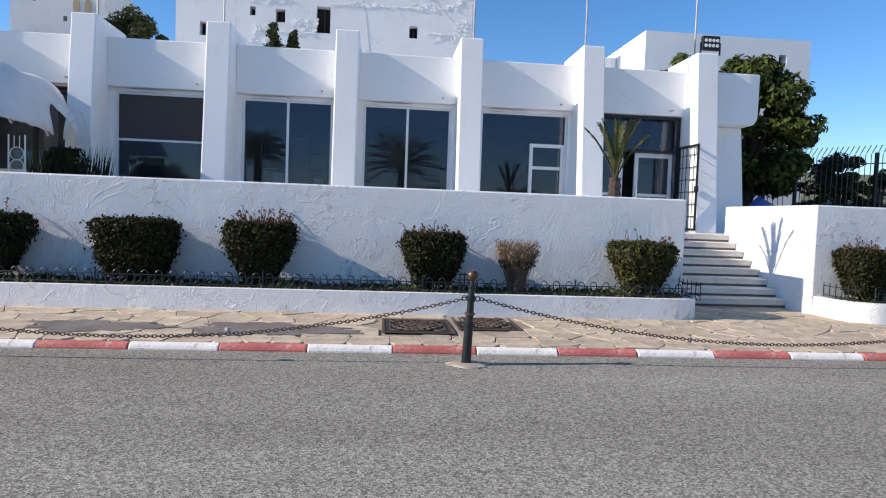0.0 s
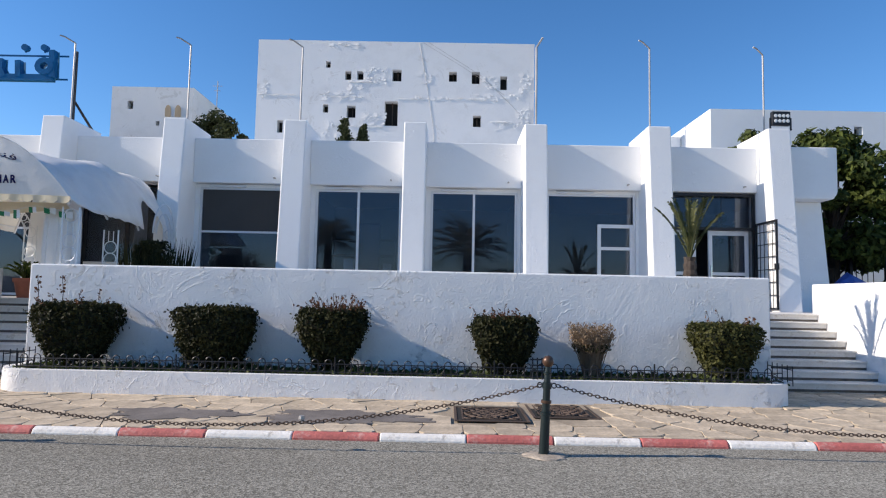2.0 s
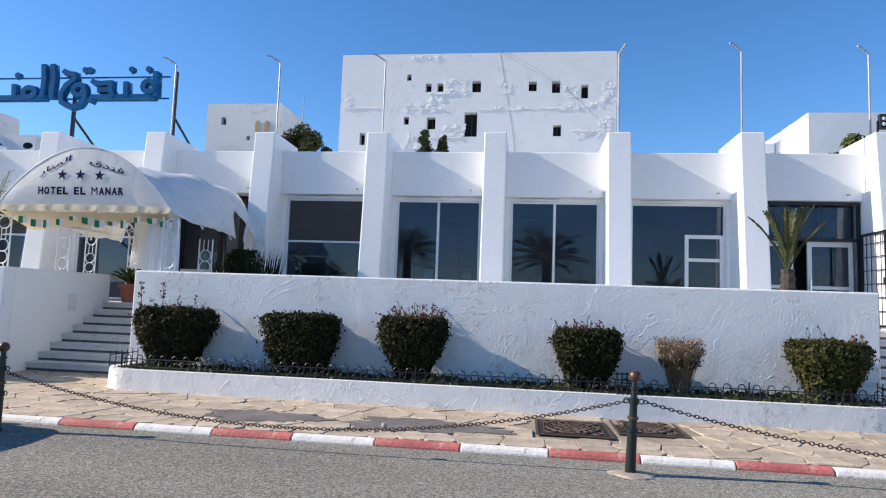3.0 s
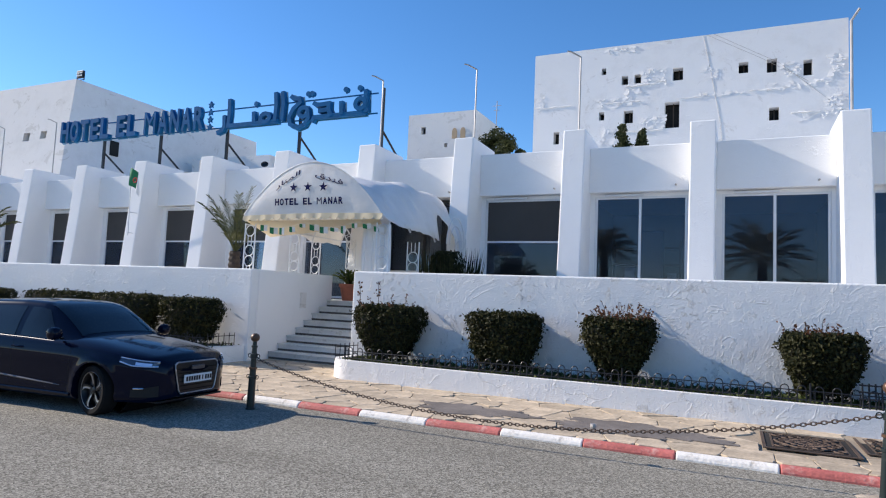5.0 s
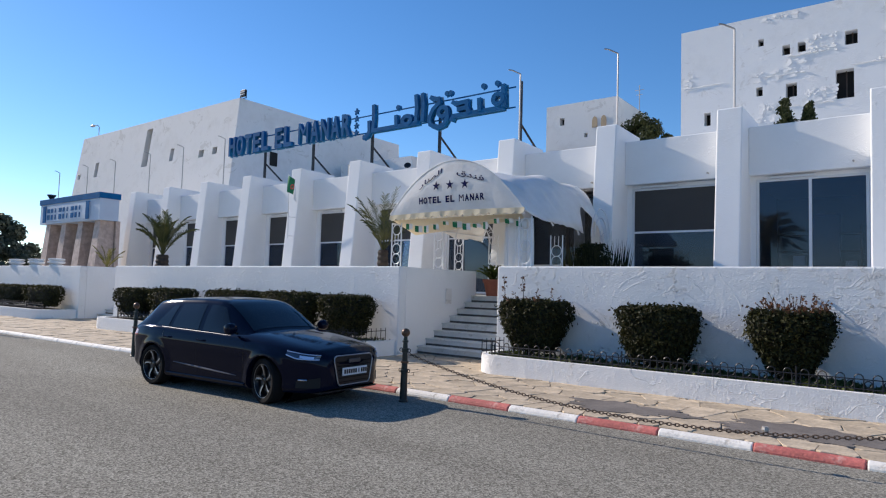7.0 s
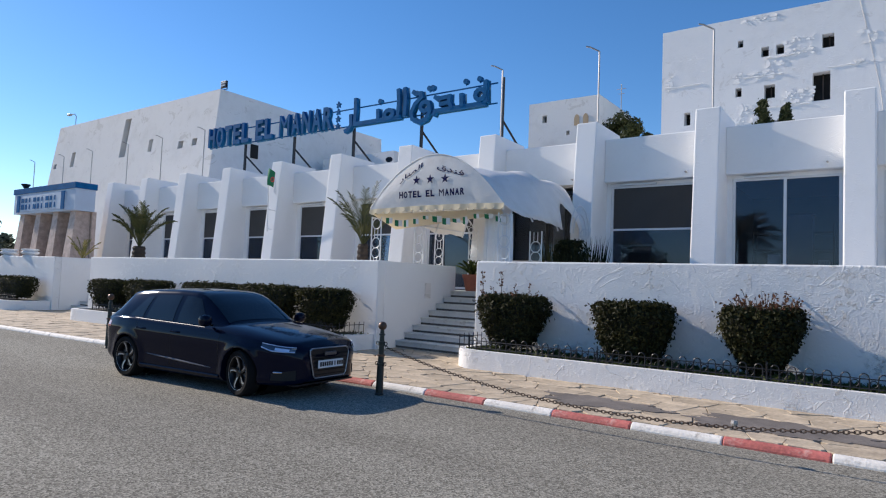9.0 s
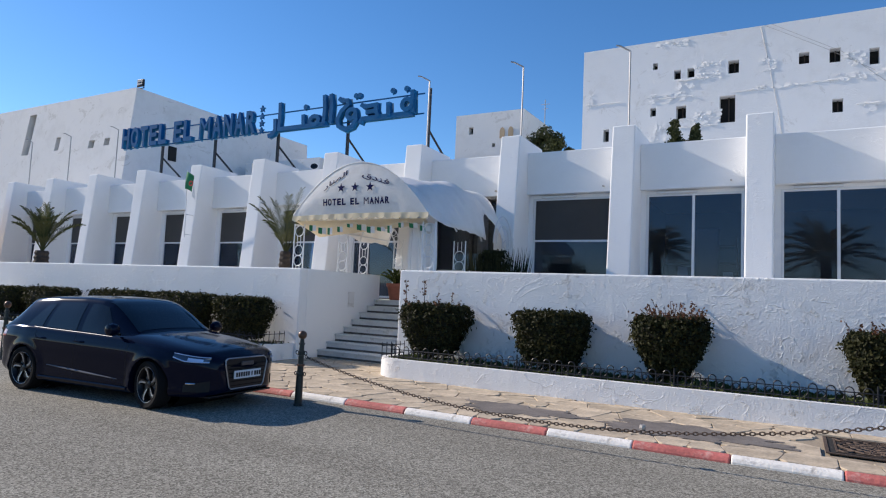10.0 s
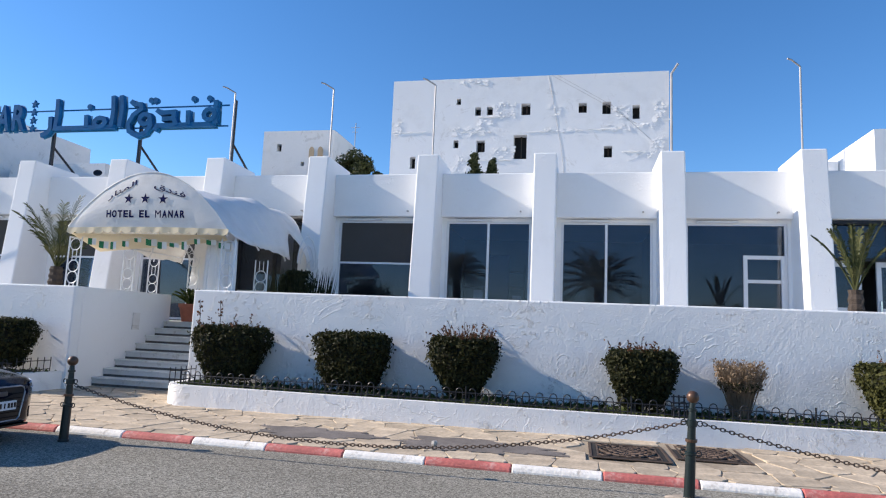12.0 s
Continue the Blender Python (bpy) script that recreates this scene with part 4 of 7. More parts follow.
def conifer(x, y, z0, h_, r, seed):
    """A small pointed conifer: stem and upright sprays that thin out towards the tip."""
    rng = np.random.RandomState(seed)
    top_ = root("conifer", "small dark conifer growing on the flat roof", "conifer", (x, y, z0))
    part("trunk", Mesh().tube([(0, 0, 0), (0.02, 0, h_ * 0.6), (0, 0, h_ * 0.95)], 0.04, 6, [0.06, 0.035, 0.008]), M_BARK, top_)
    pts, nor = [], []
    for i in range(150):
        a, t = rng.rand() * 6.28, 0.25 + 0.75 * rng.rand() ** 0.8
        reach = r * (1.05 - t) ** 0.75 * (0.55 + 0.6 * rng.rand())
        for j in range(28):
            q = rng.rand() ** 0.7
            pts.append((reach * q * math.cos(a) + 0.04 * rng.randn(), reach * q * math.sin(a) + 0.04 * rng.randn(), h_ * t * 0.96 + 0.22 * q * reach / r + 0.04 * rng.randn()))
            nor.append((rng.randn(), rng.randn(), 0.2))
    part("crown", quick("crown", leaf_cloud(pts, nor, 0.05, 0.6, 2.4, seed)), M_PINE, top_)


conifer(-3.8, 23.2, 4.95, 3.35, 0.75, 4)
conifer(-3.12, 23.2, 4.95, 3.1, 0.65, 5)
for i, (x, y, h_, s_) in enumerate(((-44, 9, 4.6, 2.6), (-48, 12, 5.2, 3.0), (-54, 9, 5.0, 3.2), (-52, 16, 5.6, 3.0))):
    tree(x, y, 0.0, h_, s_, 30 + i, "green tree beyond the kiosk, paled by painted haze", 0.2, 90, 150, M_FARTREE, 0.08)
for i, (x, y, s_) in enumerate(((15.6, 20.2, 1.5), (18.6, 29.0, 1.5), (14.6, 18.6, 0.7), (15.5, 18.2, 0.6), (26.0, 30.0, 1.3), (44.0, 44.0, 1.8))):
    tree(x, y, 1.5 + (y - 17) * 0.11, 1.5 + s_ * 0.5, s_, 50 + i, "low dark shrub on the dry slope", 0.11, 26, 70, M_PINE, 0.05)
palm(-47.0, 8.0, 0.0, 3.6, 2.4, 16, 41, "palm among dark trees beyond the kiosk", 0, 20, 0.4, 0.2)


# ---- kerb ----
kerb = root("kerb", "kerb of alternating red and white painted stones", "kerb", (0, 0, 0), kind="structure")


def kerb_data(name, mat):
    m = Mesh().prism([(0.0, -0.03), (0.115, -0.03), (0.115, 0.08), (0.07, 0.08), (0.025, 0.058), (0.004, 0.02)], lambda y, z: (-0.496, y, z), lambda y, z: (0.496, y, z))
    me = m.data(name, False, 0.014)
    me.materials.append(mat)
    return me


kw, kr = kerb_data("kerb_white", M_KWHITE), kerb_data("kerb_red", M_KRED)
for i in range(-34, 20):
    x = -5.13 + (i + 5) * 1.0
    red = (i + 5) % 2 == 0 and -8 < x
    ob = part("kerb_stone", kr if red else kw, None, kerb)
    sl = 0.042 if x < -6.5 else 0.0
    random.seed(i + 100)
    ob.matrix_local = pose(x, kerb_y(x) + 0.006 * random.random(), -0.006 * random.random(), 0, 0, math.degrees(sl)) @ Matrix.Diagonal((1, 1, 1 + 0.04 * random.random(), 1))


# ---- bollards and chains ----
def bollard_make(label):
    top_ = root("bollard", label, "bollard", (0, 0, 0), "iron bollards along the kerb")
    prof = [(0.062, 0), (0.062, 0.02), (0.052, 0.03), (0.047, 0.40), (0.056, 0.405), (0.056, 0.43), (0.043, 0.435), (0.041, 0.52), (0.052, 0.525), (0.052, 0.545), (0.039, 0.55),
            (0.037, 0.66), (0.048, 0.665), (0.048, 0.72), (0.035, 0.725), (0.031, 0.80), (0.042, 0.805), (0.042, 0.825), (0.03, 0.83), (0.026, 0.88)]
    part("post", Mesh().lathe(prof, n=14), M_BOLLARD, top_, smooth=True)
    part("ball", Mesh().lathe([(0.002 + 0.058 * math.sin(math.pi * i / 10), 0.932 - 0.058 * math.cos(math.pi * i / 10)) for i in range(11)], n=14), M_BRONZE, top_, "worn bronze ball", smooth=True)
    part("band", Mesh().lathe([(0.0535, 0.522), (0.0545, 0.53), (0.0535, 0.548)], n=14), M_BRONZE, top_, "bronze band")
    for z in (0.42, 0.695):
        for s in (-1, 1):
            part("chain_ring", Mesh().ring((s * 0.073, 0, z), 0.024, 0.006, "y", 12, 5), M_BOLLARD, top_)
    return top_


bol = bollard_make("dark green iron bollard leaning in a mortar collar")
TALL = Matrix.Diagonal((1.04, 1.04, 1.07, 1))
bol.matrix_basis = pose(1.17, 6.86, 0.0, 1.0, 2.2, 0) @ TALL
random.seed(9)
collar = Mesh()
rim_o = [0.25 * (0.82 + 0.3 * random.random()) for _ in range(26)]
ring_c = lambda k, z: [(1.19 + k * r * math.cos(2 * math.pi * i / 26), 6.86 + 0.8 * k * r * math.sin(2 * math.pi * i / 26), z + 0.004 * random.random()) for i, r in enumerate(rim_o)]
collar.add(ring_c(1.0, 0.0) + ring_c(0.96, 0.01) + ring_c(0.7, 0.02) + ring_c(0.25, 0.028), [tuple(range(78, 104))] + [(26 * k + i, 26 * k + (i + 1) % 26, 26 * k + 26 + (i + 1) % 26, 26 * k + 26 + i) for k in range(3) for i in range(26)])
thing("mortar_collar", collar, M_COLLAR, "broken beige mortar collar round a bollard foot", "mortar", smooth=True)
b2 = copy_thing(bol, pose(-6.07, 6.9, 0.0, 0, 0.6, 0) @ Matrix.Diagonal((1, 1, 0.975, 1)))
tagged(b2, "dark iron bollard beside the parked car")
for x in (-13.5, -20.8):
    tagged(copy_thing(bol, pose(x, kerb_y(x) - 0.28, 0, 0, 0, 0) @ TALL), "dark iron bollard far along the kerb")
tagged(copy_thing(bol, pose(8.5, 6.9, 0, 0, 0, 0) @ TALL), "dark iron bollard at the side stair")


def chain(a, b, sag, label):
    """Chain of single links hung between two bollards."""
    a, b = Vector(a), Vector(b)
    n = int((b - a).length / 0.042)
    m = Mesh()
    for i in range(n):
        s = (i + 0.5) / n
        p = a.lerp(b, s)
        p.z -= sag * 4 * s * (1 - s)
        d = (b - a) / n
        d.z -= sag * 4 * (1 - 2 * s) / n
        d.normalize()
        o = Vector((0, 1, 0)) if i % 2 else Vector((0, 0, 1))
        o = (o - d * o.dot(d)).normalized()
        pts = [p + d * 0.03 * math.cos(t) + o * 0.016 * math.sin(t) for t in [2 * math.pi * k / 8 for k in range(9)]]
        m.tube(pts, 0.0055, 4, caps=False)
    return thing("chain", quick("chain", m), M_GRATE, label, "chain")


chain((-5.99, 6.9, 0.68), (1.14, 6.86, 0.74), 0.46, "rusty iron chain sagging between bollards")
chain((1.3, 6.86, 0.74), (8.42, 6.9, 0.74), 0.46, "rusty iron chain sagging between bollards")
pad = Mesh().lathe([(0.03, 0), (0.035, 0.02), (0.03, 0.05)], (-1.42, 6.9, 0.31), 8)
thing("padlock", pad, M_STEEL, "small pale padlock hanging on a chain", "padlock")


# ---- drain grates ----
def grate(x0, x1, y0, y1, label):
    top_ = root("drain_grate", label, "grate", ((x0 + x1) / 2, (y0 + y1) / 2, 0.104), "cast iron drain grates")
    w, d = (x1 - x0) / 2, (y1 - y0) / 2
    part("pit", Mesh().box(-w + 0.02, w - 0.02, -d + 0.02, d - 0.02, -0.005, 0.004), M_DARK, top_)
    fr = Mesh()
    for k, t in ((0.0, 0.035), (0.10, 0.02)):
        fr.box(-w + k, w - k, -d + k, -d + k + t, 0.0, 0.012).box(-w + k, w - k, d - k - t, d - k, 0.0, 0.012)
        fr.box(-w + k, -w + k + t, -d + k + t, d - k - t, 0.0, 0.012).box(w - k - t, w - k, -d + k + t, d - k - t, 0.0, 0.012)
    part("rim", fr, M_GRATE, top_)
    sc = Mesh()
    for r in (0.9, 0.62, 0.34):
        pts = [(r * (w - 0.12) * math.cos(2 * math.pi * i / 28) * (1 + 0.05 * math.cos(8 * math.pi * i / 28)), r * (d - 0.12) * math.sin(2 * math.pi * i / 28), 0.014) for i in range(29)]
        sc.tube(pts, 0.013, 5, caps=False)
    for i in range(16):
        a = 2 * math.pi * i / 16
        c, s = math.cos(a), math.sin(a)
        for q, rr in ((0.76, 0.07), (0.48, 0.055), (0.2, 0.05)):
            if q < 0.3 and i % 2:
                continue
            sc.ring((q * (w - 0.12) * c, q * (d - 0.12) * s, 0.014), rr, 0.011, "z", 10, 4)
    for sx in (-1, 1):
        for sy in (-1, 1):
            sc.ring((sx * (w - 0.19), sy * (d - 0.19), 0.014), 0.06, 0.012, "z", 10, 4)
    part("scrollwork", quick("scrollwork", sc), M_GRATE, top_, "rusty scroll pattern")


grate(0.24, 1.2, 8.1, 9.15, "rusty cast iron drain grate with scrollwork")
grate(1.28, 2.17, 8.42, 9.5, "rusty cast iron drain grate beside the planter")


# ---- low hoop railings in the planters ----
def hoop_rail(x0, x1, y, label, slope=0.0):
    top_ = root("hoop_railing", label, "railing", (x0, y, 0.46), "low hoop railings")
    n = int((x1 - x0) / 0.2)

    def yy(u):
        return slope * u

    L = x1 - x0
    part("rail", Mesh().bar((0, 0, 0.04), (L, yy(L), 0.04), 0.008).bar((0, 0, 0.16), (L, yy(L), 0.16), 0.008), M_IRON, top_)
    hoop = Mesh()
    pts = [(-0.05, 0, -0.04), (-0.05, 0, 0.17)] + [(-0.05 * math.cos(math.pi * i / 6), 0, 0.17 + 0.055 * math.sin(math.pi * i / 6)) for i in range(1, 6)] + [(0.05, 0, 0.17), (0.05, 0, -0.04)]
    hoop.tube(pts, 0.008, 5)
    hoop.ring((0.1, 0, 0.1), 0.042, 0.007, "y", 10, 4)
    hd = quick("hoop", hoop)
    hd.materials.append(M_IRON)
    for i in range(n):
        ob = part("hoop", hd, None, top_)
        ob.location = (0.1 + 0.2 * i, yy(0.1 + 0.2 * i), 0)
    for i in range(0, n, 12):
        part("stake", Mesh().bar((0.2 * i, yy(0.2 * i), -0.1), (0.2 * i, yy(0.2 * i), 0.26), 0.012), M_IRON, top_)
    return top_


hoop_rail(-6.35, 5.15, 9.62, "low dark iron hoop railing along the planter")
hoop_rail(-19.8, -9.75, 9.42, "low dark iron hoop railing near the car", 0.024)
hoop_rail(8.35, 16.0, 9.62, "low dark iron hoop railing by the side stair")
hoop_rail(-32.0, -25.7, 9.5, "low dark iron hoop railing far along", 0.01)
for x, y0 in ((-6.62, 9.9), (5.36, 9.9), (8.05, 9.9), (-9.6, 9.8)):
    top_ = root("rail_end", "short iron railing closing the planter's end", "railing", (x, y0, 0.46))
    part("rail", Mesh().bar((0, -0.2, 0.04), (0, 0.55, 0.04), 0.008).bar((0, -0.2, 0.2), (0, 0.55, 0.2), 0.008), M_IRON, top_)
    for k in range(6):
        part("bar", Mesh().bar((0, -0.2 + 0.15 * k, -0.04), (0, -0.2 + 0.15 * k, 0.26), 0.008), M_IRON, top_)
# small leaning iron lattice behind the bollard
lat = Mesh()
for k in range(4):
    lat.bar((1.42 + 0.07 * k, 9.56, 0.46), (1.42 + 0.07 * k, 9.6, 0.78), 0.011)
    lat.bar((1.38, 9.57, 0.5 + 0.085 * k), (1.68, 9.57, 0.5 + 0.085 * k), 0.011)
thing("iron_lattice", lat, M_IRON, "small iron lattice panel standing in the planter", "lattice")


# ---- canopy over the entrance stair ----
CX, CW, CY0, CY1, CE, CT = -8.56, 1.86, 11.3, 15.25, 3.14, 4.5
canopy = root("entrance_canopy", "white fabric barrel canopy on lattice posts over the stair", "canopy", (CX, CY0, TERRACE))
c_off = Matrix.Translation((-CX, -CY0, -TERRACE))


def put_c(name, mesh, mat, label="", parent=canopy, smooth=False):
    ob = part(name, mesh, mat, None, label, smooth=smooth)
    ob.parent = parent
    ob.matrix_parent_inverse = c_off if parent is canopy else Matrix.Identity(4)
    return ob


def arch(a, v=0.0):
    """Outline of the barrel: a from 0 (one eave) to 1 (the other); v from the front to the fuller rear hoops."""
    d = CW * (2 * a - 1)
    k = min(1.0, max(0.0, (v - 0.25) / 0.4))
    lo = 0.355 * d * d if d > 0 else 0.33 * d * d
    return CX + d, CT - lo * (1 - k) - 0.125 * d ** 4 * k + 0.05 * k - 0.12 * math.sin(math.pi * min(1, v / 0.5)) * (1 - k)


NA, NB = 44, 60
fab = Mesh()
for j in range(NB + 1):
    v = j / NB
    y = CY0 + (CY1 - CY0) * v
    hi = 1.0
    if v > 0.70:
        hi = 1.0 - 0.075 * math.sin(math.pi * min(1, (v - 0.70) / 0.22)) ** 0.6
    if v > 0.92:
        hi = 1.0 + 0.3 * min(1, (v - 0.92) / 0.05)
    for i in range(NA + 1):
        a = -0.01 + (hi + 0.01) * i / NA
        x, z = arch(min(1, max(0, a)), v)
        z -= max(0, a - 1) * 5.0 + max(0, -a) * 4.0
        sag = -0.075 * math.sin(math.pi * ((v * 3) % 1.0)) * math.sin(math.pi * min(1, max(0, a))) ** 0.6
        wr = 0.02 * noise.noise((x * 2.1, y * 1.3, z * 2.0)) + (0.03 * noise.noise((x * 1.1 + 4, y * 4.0, z * 1.3)) + 0.02 * noise.noise((x * 1.5 + z, y * 8.0, z * 2.0))) * min(1, v * 4)
        fab.v.append((x + 0.16 * max(0, v - 0.5) * max(0, a - 0.5) * 2 + wr * 0.8, y, z + sag + wr))
for j in range(NB):
    for i in range(NA):
        k = j * (NA + 1) + i
        fab.f.append((k, k + 1, k + NA + 2, k + NA + 1))
put_c("cover", fab, M_TENT, smooth=True).modifiers.new("thickness", "SOLIDIFY").thickness = 0.012
# front panel with a bulge, bordered by a piped edge
fp = Mesh()
for i in range(NA + 1):
    a = i / NA
    x, z = arch(a)
    zb = CE + 0.17 + 0.03 * math.sin(math.pi * a)
    for k in range(9):
        s = k / 8
        zz = zb + (max(z, zb + 0.01) - zb) * s
        fp.v.append((x, CY0 - 0.02 - 0.05 * math.sin(math.pi * s) * math.sin(math.pi * a) + 0.006 * noise.noise((x * 3, zz * 3, 1)), zz))
for i in range(NA):
    for k in range(8):
        q = i * 9 + k
        fp.f.append((q, q + 1, q + 10, q + 9))
panel = put_c("front_panel", fp, M_TENT, "white front panel with dark blue lettering", smooth=True)
put_c("edge_piping", Mesh().tube([(arch(i / 30)[0], CY0 - 0.02, arch(i / 30)[1] + 0.004) for i in range(31)], 0.011, 6), M_TENT)
# scalloped valance
va = Mesh()
nv = 17
for i in range(nv * 6 + 1):
    s = i / (nv * 6)
    x = CX - CW + 2 * CW * s
    drop = 0.09 + 0.045 * abs(math.sin(math.pi * s * nv))
    zt = CE + 0.19 + 0.03 * math.sin(math.pi * s)
    yy = CY0 - 0.03 + 0.007 * math.sin(s * 60)
    va.v += [(x, yy, zt), (x, yy - 0.02, zt - drop)]
for i in range(nv * 6):
    va.f.append((2 * i, 2 * i + 1, 2 * i + 3, 2 * i + 2))
put_c("valance", va, M_CREAM, "cream scalloped valance").modifiers.new("thickness", "SOLIDIFY").thickness = 0.006
# sloping inner lining
li = Mesh()
li.add([(CX - CW + 0.05, CY0 + 0.03, CE + 0.08), (CX + CW - 0.12, CY0 + 0.03, CE + 0.08), (CX + CW - 0.45, CY0 + 0.75, CE + 0.06), (CX - CW + 0.05, CY0 + 0.9, CE - 0.2)], [(0, 1, 2, 3)])
put_c("inner_lining", li, M_CREAM, "cream inner lining").modifiers.new("thickness", "SOLIDIFY").thickness = 0.006
frm = Mesh()
for y in (CY0 + 0.02, 12.6, 13.9, CY1 - 0.03):
    frm.tube([(arch(i / 20, (y - CY0) / (CY1 - CY0))[0] * 0.985 + CX * 0.015, y, arch(i / 20, (y - CY0) / (CY1 - CY0))[1] - 0.07) for i in range(21)], 0.02, 6)
frm.bar((CX - CW * 0.97, CY0, CE), (CX - CW * 0.97, CY1, CE), 0.02)
put_c("hoop_frame", frm, M_ALU)


def lattice_post(x, y, axis="x", top_z=3.16):
    z0 = TERRACE
    m = Mesh()
    dx, dy = (0.15, 0) if axis == "x" else (0, 0.15)
    for s in (-1, 1):
        m.bar((x + s * dx, y + s * dy, z0), (x + s * dx, y + s * dy, top_z), 0.016)
    z = z0 + 0.14
    k = 0
    while z < top_z - 0.1:
        m.ring((x, y, z), 0.125, 0.011, "y" if axis == "x" else "x", 14, 5)
        if k % 2:
            for q in (-0.05, 0.05):
                m.bar((x + q * (axis == "x"), y + q * (axis != "x"), z + 0.12), (x + q * (axis == "x"), y + q * (axis != "x"), z + 0.34), 0.009)
            z += 0.22
        z += 0.24
        k += 1
    return put_c("lattice_post", quick("lattice_post", m), M_ALU, "white iron lattice post with rings")


for x, y in ((-10.32, 11.42), (-10.4, 13.2), (-11.05, 15.0), (-6.76, 11.42), (-6.85, 13.0), (-6.5, 14.95), (-9.85, 15.0)):
    lattice_post(x, y, top_z=2.9 if y == 13.0 else 3.16)
am = Mesh()
for r in (0.45, 0.62):
    am.tube([(-10.45 + r * math.cos(math.pi * i / 14), 15.0, 3.0 + r * math.sin(math.pi * i / 14)) for i in range(15)], 0.016, 5)
for i in range(1, 9):
    a = math.pi * i / 9
    am.ring((-10.45 + 0.535 * math.cos(a), 15.0, 3.0 + 0.535 * math.sin(a)), 0.07, 0.009, "y", 10, 4)
put_c("lattice_arch", am, M_ALU, "white iron ring arch")
# arched side lattice of the open rear bay
sa = Mesh()
for r in (0.38, 0.55):
    sa.tube([(-6.46, 14.55 + r * math.cos(math.pi * i / 14), 2.95 + 1.3 * r * math.sin(math.pi * i / 14)) for i in range(15)], 0.016, 5)
put_c("side_arch", sa, M_ALU)
# curtain gathered on the front post
cu = Mesh()
for j in range(13):
    z = TERRACE + 0.02 + 1.66 * j / 12
    wv = 0.33 + 0.03 * math.sin(j / 12 * math.pi)
    for i in range(13):
        s = i / 12
        cu.v.append((-7.03 + 2 * wv * (s - 0.5), 11.62 + 0.03 * math.sin(s * 27), z))
for j in range(12):
    for i in range(12):
        k = j * 13 + i
        cu.f.append((k, k + 1, k + 14, k + 13))
put_c("curtain", cu, M_TENT, "white gathered curtain", smooth=True).modifiers.new("thickness", "SOLIDIFY").thickness = 0.006

# lettering on the front panel
TY = CY0 - 0.085


def on_panel(ob):
    """Lays flat lettering on the bulging front panel."""
    for v in ob.data.vertices:
        a = (v.co.x - CX + CW) / (2 * CW)
        zb = CE + 0.17 + 0.03 * math.sin(math.pi * a)
        s = (v.co.z - zb) / (arch(a)[1] - zb)
        v.co.y = CY0 - 0.03 - 0.05 * math.sin(math.pi * s) * math.sin(math.pi * a) + (v.co.y - TY) * 0.5
    return ob


def fitted_text(text, x0, x1, z0, z1, y, depth, mat, parent, name, label="", bold=0.018):
    """Upright letters of the built-in font stretched to a box in the plane y."""
    cu_ = bpy.data.curves.new(name, "FONT")
    cu_.body, cu_.size, cu_.extrude, cu_.offset = text, 1.0, 0.5, bold
    tmp = new(name, cu_)
    me = bpy.data.meshes.new_from_object(tmp.evaluated_get(bpy.context.evaluated_depsgraph_get()))
    bpy.data.objects.remove(tmp)
    bpy.data.curves.remove(cu_)
    co = np.empty(len(me.vertices) * 3)
    me.vertices.foreach_get("co", co)
    co = co.reshape(-1, 3)
    lo, hi = co.min(0), co.max(0)
    q = (co - lo) / (hi - lo)
    res = np.c_[x0 + (x1 - x0) * q[:, 0], y + depth * (1 - q[:, 2]), z0 + (z1 - z0) * q[:, 1]]
    me.vertices.foreach_set("co", res.ravel())
    me.update()
    me.materials.clear()
    ob = part(name, me, mat, None, label)
    ob.parent = parent
    if parent:
        ob.matrix_parent_inverse = parent.matrix_basis.inverted() if parent.parent is None else (parent.parent.matrix_basis @ parent.matrix_parent_inverse).inverted()
    return ob


x = -9.5
for ch in "HOTEL EL MANAR":
    w = 0.1345 * (1.2 if ch == "M" else 0.75 if ch == " " else 1.0)
    if ch != " ":
        on_panel(fitted_text(ch, x, x + w * 0.8, 3.55, 3.70, TY, 0.006, M_NAVY, canopy, "letter", "dark blue capital letter", 0.0 if ch == "M" else 0.04))
    x += w
for x, z in ((-9.0, 3.94), (-8.61, 3.94), (-8.2, 3.93)):
    pts = [((0.115 if i % 2 == 0 else 0.045) * math.sin(math.pi * i / 5), (0.115 if i % 2 == 0 else 0.045) * math.cos(math.pi * i / 5)) for i in range(10)]
    on_panel(put_c("star", Mesh().prism(pts, lambda u, v: (x + u, TY, z + v), lambda u, v: (x + u, TY + 0.004, z + v)), M_NAVY, "dark blue star"))


